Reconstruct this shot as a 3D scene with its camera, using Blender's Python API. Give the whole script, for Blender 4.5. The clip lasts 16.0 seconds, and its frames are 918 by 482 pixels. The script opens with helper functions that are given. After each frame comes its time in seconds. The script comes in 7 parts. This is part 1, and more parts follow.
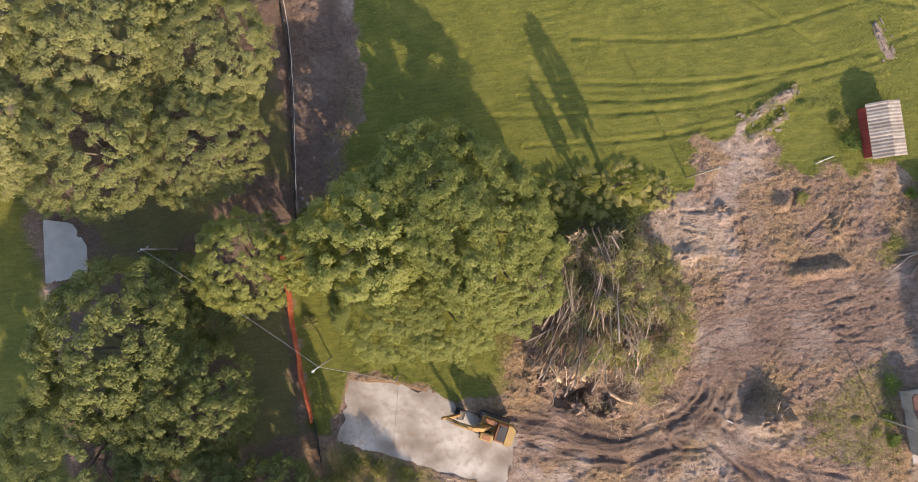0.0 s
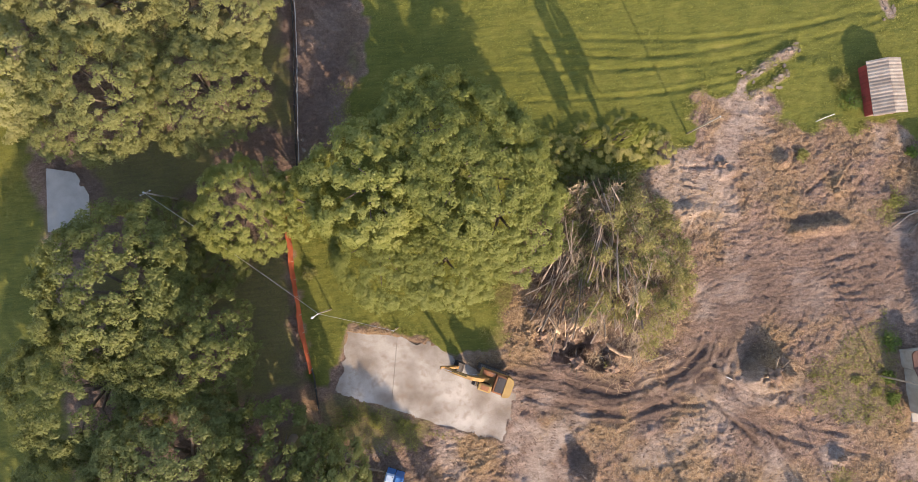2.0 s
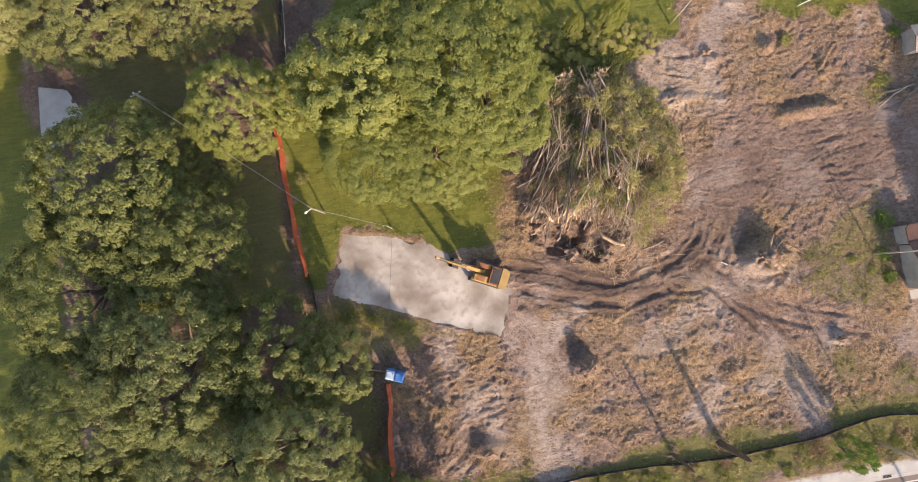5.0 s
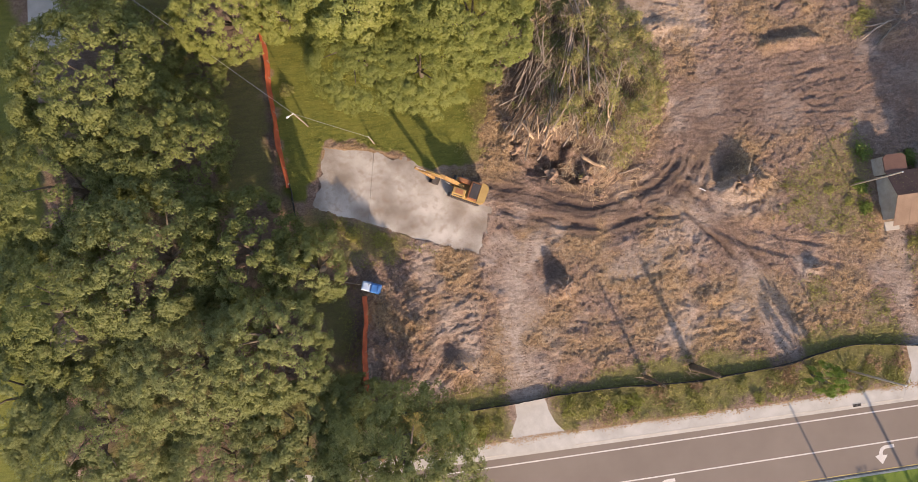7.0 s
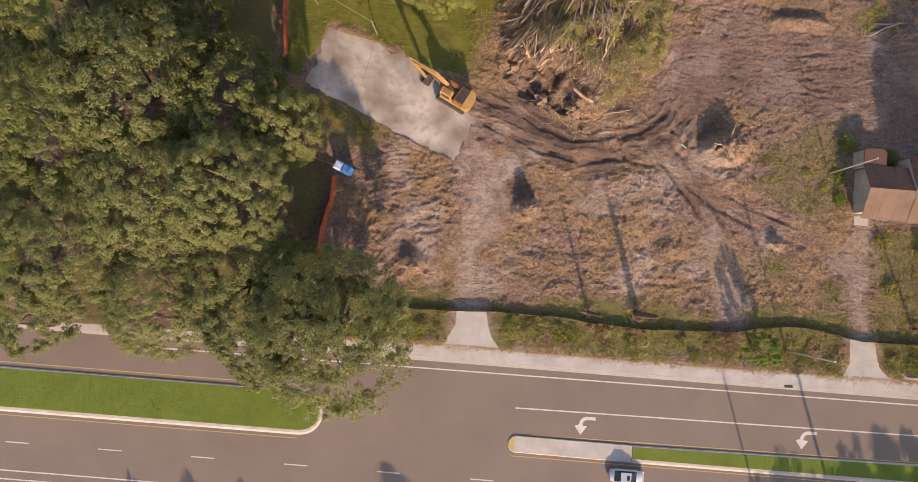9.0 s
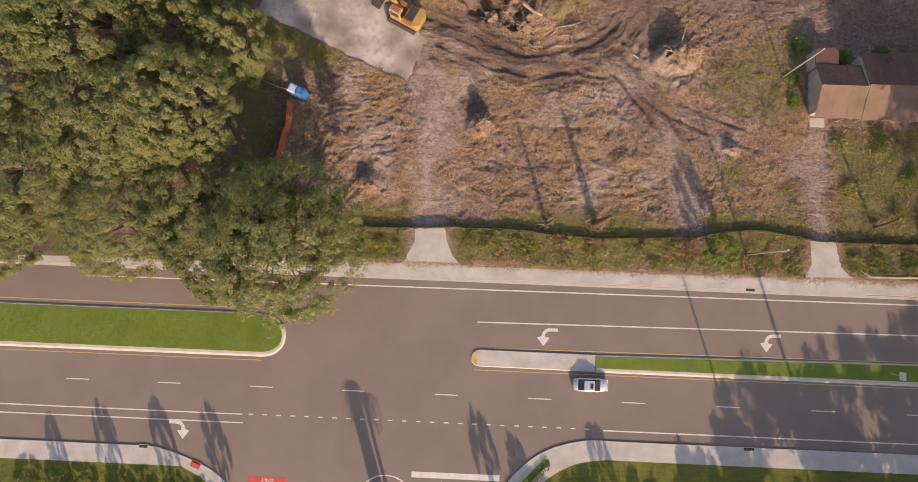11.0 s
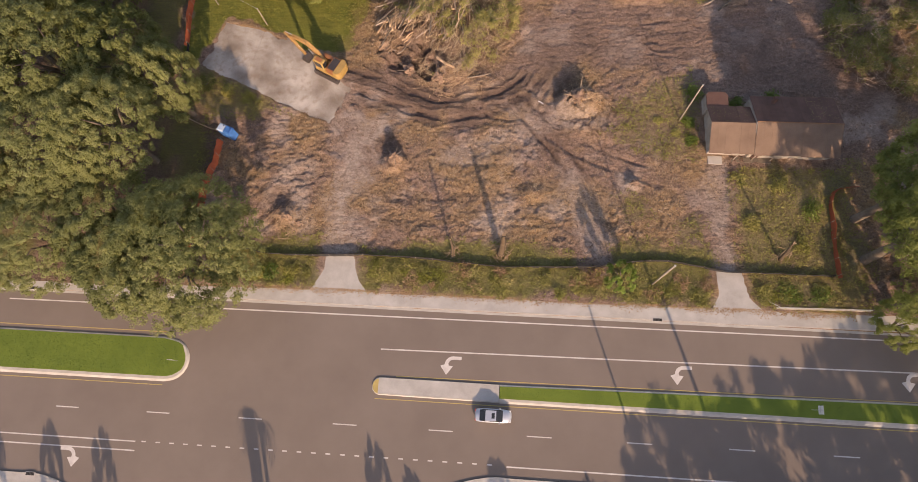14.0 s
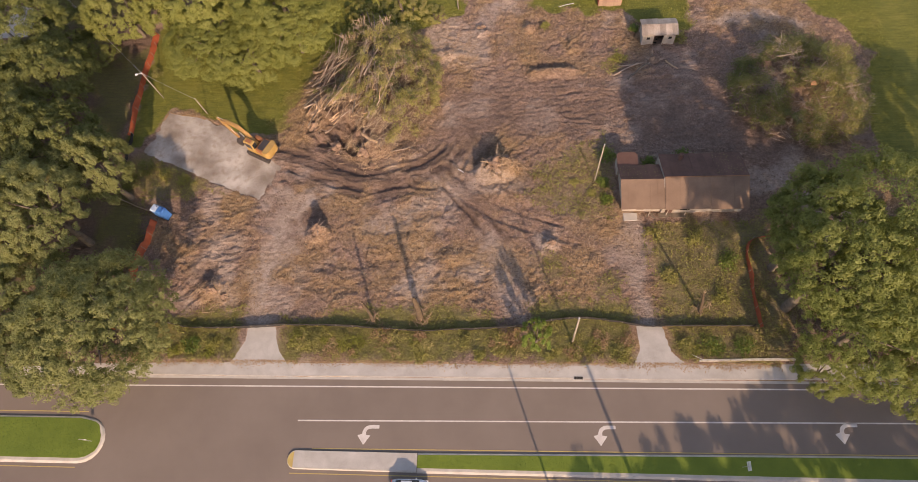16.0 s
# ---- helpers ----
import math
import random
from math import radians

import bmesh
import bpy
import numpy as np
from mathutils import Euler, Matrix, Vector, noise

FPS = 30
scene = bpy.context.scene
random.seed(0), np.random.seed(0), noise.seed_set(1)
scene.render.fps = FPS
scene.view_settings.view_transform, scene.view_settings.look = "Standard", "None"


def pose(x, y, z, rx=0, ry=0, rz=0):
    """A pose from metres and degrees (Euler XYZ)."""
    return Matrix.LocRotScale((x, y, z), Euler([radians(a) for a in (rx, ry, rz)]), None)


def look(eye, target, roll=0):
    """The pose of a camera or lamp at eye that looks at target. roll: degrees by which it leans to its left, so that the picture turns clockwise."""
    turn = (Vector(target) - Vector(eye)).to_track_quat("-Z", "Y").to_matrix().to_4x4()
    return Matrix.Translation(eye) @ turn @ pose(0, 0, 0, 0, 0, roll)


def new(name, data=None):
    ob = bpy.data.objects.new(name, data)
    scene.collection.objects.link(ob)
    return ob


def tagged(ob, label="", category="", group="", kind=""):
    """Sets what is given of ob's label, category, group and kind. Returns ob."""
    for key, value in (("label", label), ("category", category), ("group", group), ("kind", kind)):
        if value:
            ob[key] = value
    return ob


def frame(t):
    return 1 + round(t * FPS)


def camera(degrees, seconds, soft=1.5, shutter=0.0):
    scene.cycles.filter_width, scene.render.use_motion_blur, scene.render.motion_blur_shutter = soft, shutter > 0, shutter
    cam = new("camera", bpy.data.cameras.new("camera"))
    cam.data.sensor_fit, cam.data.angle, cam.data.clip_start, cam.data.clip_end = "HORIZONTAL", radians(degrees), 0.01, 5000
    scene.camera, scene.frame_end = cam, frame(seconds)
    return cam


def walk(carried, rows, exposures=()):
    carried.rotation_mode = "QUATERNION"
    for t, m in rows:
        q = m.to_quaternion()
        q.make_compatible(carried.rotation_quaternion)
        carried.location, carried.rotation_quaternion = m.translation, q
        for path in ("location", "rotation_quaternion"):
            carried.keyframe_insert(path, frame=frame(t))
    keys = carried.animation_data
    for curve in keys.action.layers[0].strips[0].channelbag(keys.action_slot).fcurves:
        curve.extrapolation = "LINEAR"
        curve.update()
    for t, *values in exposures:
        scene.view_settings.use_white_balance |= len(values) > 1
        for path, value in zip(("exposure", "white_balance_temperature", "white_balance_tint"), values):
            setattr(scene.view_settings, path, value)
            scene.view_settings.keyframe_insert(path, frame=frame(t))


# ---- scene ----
cam = camera(77.32, 16.0, soft=0.62)
PATH = [
    (0, 0.920, -1.305, 75.549, 0.592, -0.389, -7.836),
    (0.5, 0.729, -2.691, 75.572, 0.670, -0.364, -7.590),
    (1, 0.548, -4.229, 75.607, 0.749, -0.333, -7.474),
    (1.5, 0.368, -6.039, 75.616, 0.912, -0.297, -7.356),
    (2, 0.189, -8.093, 75.649, 1.090, -0.235, -7.214),
    (2.5, 0.034, -10.338, 75.685, 1.327, -0.159, -7.136),
    (3, -0.143, -12.672, 75.692, 1.531, -0.114, -7.055),
    (3.5, -0.369, -15.042, 75.726, 1.665, -0.060, -8.550),
    (4, -0.513, -17.501, 75.717, 1.779, 0.017, -9.940),
    (4.2, -0.548, -18.551, 75.714, 1.948, 0.084, -10.025),
    (6.3, -0.746, -30.107, 75.665, 2.176, -0.137, -9.466),
    (6.5, -0.635, -31.278, 75.670, 2.347, -0.170, -9.503),
    (7, 0.014, -34.391, 75.722, 2.319, -0.179, -7.869),
    (7.5, 0.949, -37.762, 75.839, 2.376, -0.385, -0.731),
    (8, 1.966, -41.272, 76.025, 2.526, -0.588, 5.705),
    (8.5, 3.249, -44.661, 76.176, 2.681, -0.435, 6.850),
    (9, 4.800, -47.876, 76.296, 2.822, -0.048, 4.539),
    (9.5, 6.559, -50.990, 76.340, 3.008, 0.362, 2.385),
    (9.7, 7.292, -52.154, 76.332, 3.104, 0.628, 2.055),
    (11.8, 15.396, -63.365, 75.787, 4.103, 1.021, 2.422),
    (12, 16.291, -64.316, 75.756, 4.902, 1.167, 2.421),
    (12.5, 18.856, -66.408, 75.618, 6.947, 1.514, 2.523),
    (13, 21.653, -68.236, 75.470, 9.065, 1.876, 2.782),
    (13.5, 24.635, -69.853, 75.286, 12.051, 2.267, 2.972),
    (14, 27.823, -71.192, 75.093, 15.662, 2.727, 3.374),
    (14.5, 31.186, -72.234, 74.852, 19.007, 3.419, 2.369),
    (15, 34.466, -73.079, 74.521, 22.340, 4.023, 1.470),
    (15.5, 37.557, -73.762, 74.197, 24.443, 4.398, 1.302),
    (16, 40.498, -74.181, 73.878, 24.480, 4.662, 1.462),
]
EXPOSURES = [(0, 0.58, 7200, 17), (4, 0.64, 7300, 18), (7, 0.42, 7500, 20), (9, 0.19, 8000, 25), (16, 0.08, 8150, 26)]
walk(cam, [(t, pose(*p)) for t, *p in PATH], EXPOSURES)

# ---- world, sun ----
SUN_TO = Vector((0.315, -0.949, 0.0)).normalized()
SUN_EL = 25.0
world = bpy.data.worlds.new("world")
scene.world = world
world.use_nodes = True
wn = world.node_tree.nodes
sky = wn.new("ShaderNodeTexSky")
sky.sky_type = "NISHITA"
sky.sun_disc = False
sky.sun_elevation = radians(SUN_EL)
sky.sun_rotation = math.atan2(SUN_TO.x, SUN_TO.y)
wn["Background"].inputs["Strength"].default_value = 0.23
world.node_tree.links.new(sky.outputs[0], wn["Background"].inputs["Color"])
sun_data = bpy.data.lights.new("sun", "SUN")
sun_data.energy, sun_data.angle, sun_data.color = 4.7, radians(0.6), (1.0, 0.85, 0.66)
sun = new("sun", sun_data)
sun_dir = Vector((SUN_TO.x * math.cos(radians(SUN_EL)), SUN_TO.y * math.cos(radians(SUN_EL)), math.sin(radians(SUN_EL))))
sun.matrix_world = look(tuple(sun_dir * 200), (0, 0, 0))

# ---- materials ----


def nodes_of(name):
    m = bpy.data.materials.new(name)
    m.use_nodes = True
    nt = m.node_tree
    return m, nt, nt.nodes, nt.links, nt.nodes["Principled BSDF"]


def noise_tex(nt, scale, detail=4.0, rough=0.6, coord=None):
    n = nt.nodes.new("ShaderNodeTexNoise")
    n.inputs["Scale"].default_value, n.inputs["Detail"].default_value, n.inputs["Roughness"].default_value = scale, detail, rough
    if coord is None:
        coord = nt.nodes.new("ShaderNodeNewGeometry").outputs["Position"]
    nt.links.new(coord, n.inputs["Vector"])
    return n.outputs["Fac"]


def ramp(nt, fac, stops):
    r = nt.nodes.new("ShaderNodeValToRGB")
    el = r.color_ramp.elements
    while len(el) < len(stops):
        el.new(0.5)
    for e, (p, c) in zip(el, stops):
        e.position, e.color = p, (*c, 1) if len(c) == 3 else c
    nt.links.new(fac, r.inputs["Fac"])
    return r.outputs["Color"]


def mixc(nt, fac, a, b, mode="MIX"):
    n = nt.nodes.new("ShaderNodeMix")
    n.data_type, n.blend_type = "RGBA", mode
    for sock, v in ((n.inputs[0], fac), (n.inputs[6], a), (n.inputs[7], b)):
        if isinstance(v, (int, float)):
            sock.default_value = v
        elif isinstance(v, tuple):
            sock.default_value = (*v, 1)
        else:
            nt.links.new(v, sock)
    return n.outputs[2]


def maths(nt, op, a, b=0.0, clamp=False):
    n = nt.nodes.new("ShaderNodeMath")
    n.operation, n.use_clamp = op, clamp
    for sock, v in ((n.inputs[0], a), (n.inputs[1], b)):
        if isinstance(v, (int, float)):
            sock.default_value = v
        else:
            nt.links.new(v, sock)
    return n.outputs[0]


def bump(nt, height, strength, dist, bsdf):
    b = nt.nodes.new("ShaderNodeBump")
    b.inputs["Strength"].default_value, b.inputs["Distance"].default_value = strength, dist
    nt.links.new(height, b.inputs["Height"])
    nt.links.new(b.outputs["Normal"], bsdf.inputs["Normal"])


def surface(name, dark, light, scale=1.5, fine=18.0, rough=0.85, metal=0.0, relief=0.3, dist=0.02, spread=(0.3, 0.7), rand=0.0):
    """Two scales of variation between two colours, with relief."""
    m, nt, nd, ln, p = nodes_of(name)
    big, small = noise_tex(nt, scale), noise_tex(nt, fine, 5.0, 0.7)
    f = maths(nt, "ADD", maths(nt, "MULTIPLY", big, 0.6), maths(nt, "MULTIPLY", small, 0.4))
    c = ramp(nt, f, [(spread[0], dark), (spread[1], light)])
    if rand:
        o = nd.new("ShaderNodeObjectInfo")
        v = maths(nt, "ADD", maths(nt, "MULTIPLY", o.outputs["Random"], rand), 1 - rand / 2)
        n = nd.new("ShaderNodeCombineColor")
        for k in range(3):
            ln.new(v, n.inputs[k])
        c = mixc(nt, 1.0, c, n.outputs[0], "MULTIPLY")
    ln.new(c, p.inputs["Base Color"])
    p.inputs["Roughness"].default_value, p.inputs["Metallic"].default_value = rough, metal
    bump(nt, small, relief, dist, p)
    return m


def leafy(name, cols, trans=0.25, rough=0.6, patch=0.25):
    """Leaves: hue varies leaf by leaf and in large patches; some light passes through."""
    m, nt, nd, ln, p = nodes_of(name)
    g = nd.new("ShaderNodeNewGeometry")
    o = nd.new("ShaderNodeObjectInfo")
    f = maths(nt, "ADD", maths(nt, "MULTIPLY", g.outputs["Random Per Island"], 0.24), maths(nt, "MULTIPLY", noise_tex(nt, patch, 4.0), 0.46))
    f = maths(nt, "ADD", f, maths(nt, "MULTIPLY", noise_tex(nt, 1.1, 2.0), 0.30))
    f = maths(nt, "ADD", f, maths(nt, "MULTIPLY", maths(nt, "SUBTRACT", o.outputs["Random"], 0.5), 0.25))
    n = len(cols)
    c = ramp(nt, f, [(0.2 + 0.6 * i / (n - 1), col) for i, col in enumerate(cols)])
    ln.new(c, p.inputs["Base Color"])
    p.inputs["Roughness"].default_value = rough
    t = nd.new("ShaderNodeBsdfTranslucent")
    ln.new(c, t.inputs["Color"])
    mx = nd.new("ShaderNodeMixShader")
    mx.inputs[0].default_value = trans
    ln.new(p.outputs[0], mx.inputs[1])
    ln.new(t.outputs[0], mx.inputs[2])
    ln.new(mx.outputs[0], nd["Material Output"].inputs["Surface"])
    return m


M = {}
M["oak"] = leafy("oak_leaves", [(0.104, 0.12, 0.033), (0.165, 0.186, 0.053), (0.226, 0.243, 0.072), (0.276, 0.277, 0.097)], 0.42)
M["oak_grey"] = leafy("oak_leaves_grey", [(0.108, 0.128, 0.042), (0.168, 0.192, 0.064), (0.232, 0.253, 0.09), (0.3, 0.307, 0.13)], 0.42)
M["oak_gold"] = leafy("oak_leaves_gold", [(0.185, 0.193, 0.06), (0.27, 0.277, 0.094), (0.325, 0.323, 0.122), (0.38, 0.36, 0.16)], 0.45)
M["oak_bright"] = leafy("oak_leaves_bright", [(0.165, 0.185, 0.044), (0.24, 0.266, 0.066), (0.305, 0.325, 0.09), (0.35, 0.352, 0.125)], 0.46)
M["oak_deep"] = leafy("oak_leaves_deep", [(0.14, 0.176, 0.044), (0.215, 0.256, 0.066), (0.272, 0.304, 0.086), (0.325, 0.336, 0.11)], 0.5)
M["weed"] = leafy("weed_leaves", [(0.165, 0.172, 0.038), (0.25, 0.242, 0.06), (0.335, 0.302, 0.09), (0.4, 0.342, 0.128)], 0.2, 0.7, 0.4)
M["shrub"] = leafy("shrub_leaves", [(0.07, 0.115, 0.018), (0.13, 0.19, 0.03), (0.20, 0.25, 0.045)], 0.25, 0.6, 0.6)
M["lime"] = leafy("lime_leaves", [(0.1, 0.165, 0.028), (0.165, 0.245, 0.046), (0.23, 0.31, 0.072)], 0.4, 0.6, 0.8)
M["brush"] = leafy("cut_brush_leaves", [(0.15, 0.16, 0.047), (0.25, 0.242, 0.075), (0.37, 0.328, 0.12), (0.52, 0.435, 0.22)], 0.3, 0.75, 0.4)
M["straw"] = leafy("dry_straw", [(0.16, 0.09, 0.045), (0.29, 0.175, 0.09), (0.42, 0.28, 0.16), (0.56, 0.42, 0.28)], 0.05, 0.8, 0.3)
M["palm"] = leafy("palm_fronds", [(0.04, 0.07, 0.02), (0.09, 0.13, 0.03), (0.14, 0.17, 0.05)])
M["grass"] = leafy("grass_blades", [(0.15, 0.165, 0.024), (0.215, 0.225, 0.036), (0.29, 0.275, 0.065)], 0.2, 0.7, 0.25)
M["lawn"] = leafy("lawn_blades", [(0.07, 0.12, 0.014), (0.12, 0.185, 0.022), (0.175, 0.23, 0.035)], 0.2, 0.7, 0.5)
M["bark"] = surface("bark", (0.08, 0.06, 0.045), (0.22, 0.18, 0.14), 1.5, 14.0, 0.95, 0, 0.8, 0.03)
M["dead_bark"] = surface("dead_bark", (0.05, 0.034, 0.022), (0.15, 0.105, 0.066), 2.5, 18.0, 0.95, 0, 0.8, 0.02)
M["pale_wood"] = surface("split_wood", (0.30, 0.195, 0.115), (0.60, 0.43, 0.28), 2.0, 25.0, 0.85, 0, 0.5, 0.01, rand=0.5)
M["grey_wood"] = surface("weathered_branches", (0.2, 0.145, 0.11), (0.48, 0.38, 0.3), 2.0, 25.0, 0.9, 0, 0.5, 0.01, rand=0.4)
M["straw_stalk"] = surface("bleached_stalks", (0.30, 0.21, 0.12), (0.58, 0.46, 0.31), 2.0, 20.0, 0.85)
M["pole_wood"] = surface("pole_wood", (0.22, 0.18, 0.14), (0.42, 0.37, 0.31), 2.0, 30.0, 0.9, 0, 0.4, 0.01)
M["asphalt"] = surface("asphalt", (0.168, 0.133, 0.110), (0.218, 0.176, 0.147), 0.12, 30.0, 0.9, 0, 0.25, 0.006, (0.32, 0.68))
M["concrete"] = surface("concrete", (0.32, 0.298, 0.268), (0.52, 0.495, 0.46), 0.5, 16.0, 0.85, 0, 0.25, 0.006)
M["kerb"] = surface("kerb_concrete", (0.36, 0.325, 0.28), (0.56, 0.52, 0.465), 0.8, 20.0, 0.85, 0, 0.2, 0.005)
M["white_paint"] = surface("road_paint_white", (0.46, 0.42, 0.385), (0.70, 0.655, 0.61), 1.2, 40.0, 0.7, 0, 0.2, 0.003)
M["yellow_paint"] = surface("road_paint_yellow", (0.36, 0.26, 0.085), (0.56, 0.42, 0.15), 1.2, 40.0, 0.7, 0, 0.2, 0.003)
M["red_paint"] = surface("road_paint_red", (0.42, 0.05, 0.04), (0.58, 0.09, 0.07), 1.0, 30.0, 0.75, 0, 0.2, 0.003)
M["orange_net"] = surface("orange_netting", (0.24, 0.05, 0.02), (0.46, 0.105, 0.042), 0.8, 40.0, 0.7, 0, 0.5, 0.01)
M["black_fabric"] = surface("black_silt_fabric", (0.012, 0.011, 0.012), (0.04, 0.037, 0.036), 0.9, 30.0, 0.8, 0, 0.4, 0.01)
M["rust_roof"] = surface("old_roofing", (0.13, 0.083, 0.058), (0.25, 0.172, 0.125), 0.35, 9.0, 0.85, 0, 0.35, 0.01, (0.3, 0.72))
M["shingle"] = surface("brown_shingles", (0.07, 0.035, 0.028), (0.155, 0.083, 0.064), 0.6, 12.0, 0.9, 0, 0.4, 0.01, rand=0.16)
M["rust"] = surface("rusty_sheet", (0.17, 0.075, 0.04), (0.36, 0.20, 0.11), 0.6, 10.0, 0.85, 0.1, 0.3, 0.01)
M["tin"] = surface("weathered_tin", (0.24, 0.18, 0.14), (0.47, 0.41, 0.355), 0.8, 8.0, 0.6, 0.15, 0.2, 0.01, rand=0.5)
M["white_wall"] = surface("weathered_white_wall", (0.24, 0.20, 0.165), (0.48, 0.43, 0.38), 0.7, 10.0, 0.85, 0, 0.2, 0.01)
M["red_wall"] = surface("red_boards", (0.26, 0.035, 0.03), (0.42, 0.07, 0.055), 0.8, 12.0, 0.8, 0, 0.3, 0.01, rand=0.3)
M["tan_wall"] = surface("faded_tan_boards", (0.25, 0.155, 0.115), (0.38, 0.26, 0.195), 0.8, 12.0, 0.85, 0, 0.3, 0.01, rand=0.2)
# near-black colour that stands in for the darkness inside openings
M["dark"] = surface("unlit_interior_black", (0.01, 0.009, 0.008), (0.03, 0.027, 0.024), 1.0, 10.0, 0.9)
M["ex_yellow"] = surface("machine_yellow_paint", (0.31, 0.185, 0.05), (0.46, 0.30, 0.11), 0.8, 14.0, 0.55, 0, 0.1, 0.004)
M["ex_orange"] = surface("faded_orange_paint", (0.22, 0.075, 0.03), (0.38, 0.165, 0.07), 0.8, 12.0, 0.6, 0, 0.1, 0.004)
M["ex_boom"] = surface("weathered_boom_paint", (0.27, 0.14, 0.045), (0.45, 0.27, 0.1), 0.9, 14.0, 0.6, 0, 0.1, 0.004)
M["ex_dark"] = surface("engine_cover_black", (0.03, 0.025, 0.025), (0.07, 0.06, 0.058), 1.2, 15.0, 0.55, 0, 0.15, 0.004)
M["steel"] = surface("worn_steel", (0.12, 0.10, 0.09), (0.30, 0.27, 0.24), 1.2, 18.0, 0.5, 0.7, 0.2, 0.005)
M["glass"] = surface("dark_glass", (0.02, 0.022, 0.025), (0.035, 0.038, 0.042), 0.5, 4.0, 0.08, 0, 0.0, 0.001)
M["blue_plastic"] = surface("blue_plastic", (0.03, 0.14, 0.42), (0.06, 0.22, 0.55), 0.8, 12.0, 0.45, 0, 0.1, 0.003)
M["pale_blue"] = surface("pale_blue_plastic", (0.34, 0.46, 0.66), (0.50, 0.62, 0.78), 0.8, 12.0, 0.5, 0, 0.1, 0.003)
M["car_paint"] = surface("silver_car_paint", (0.46, 0.49, 0.54), (0.54, 0.57, 0.62), 0.3, 30.0, 0.25, 0.35, 0.0, 0.001)
M["rubber"] = surface("rubber", (0.015, 0.015, 0.015), (0.03, 0.03, 0.03), 2.0, 20.0, 0.85)
M["metal_grey"] = surface("galvanised_metal", (0.45, 0.45, 0.45), (0.62, 0.62, 0.62), 1.5, 20.0, 0.45, 0.6, 0.1, 0.002)
M["sign_white"] = surface("sign_back_white", (0.66, 0.66, 0.66), (0.8, 0.8, 0.8), 1.0, 10.0, 0.5)


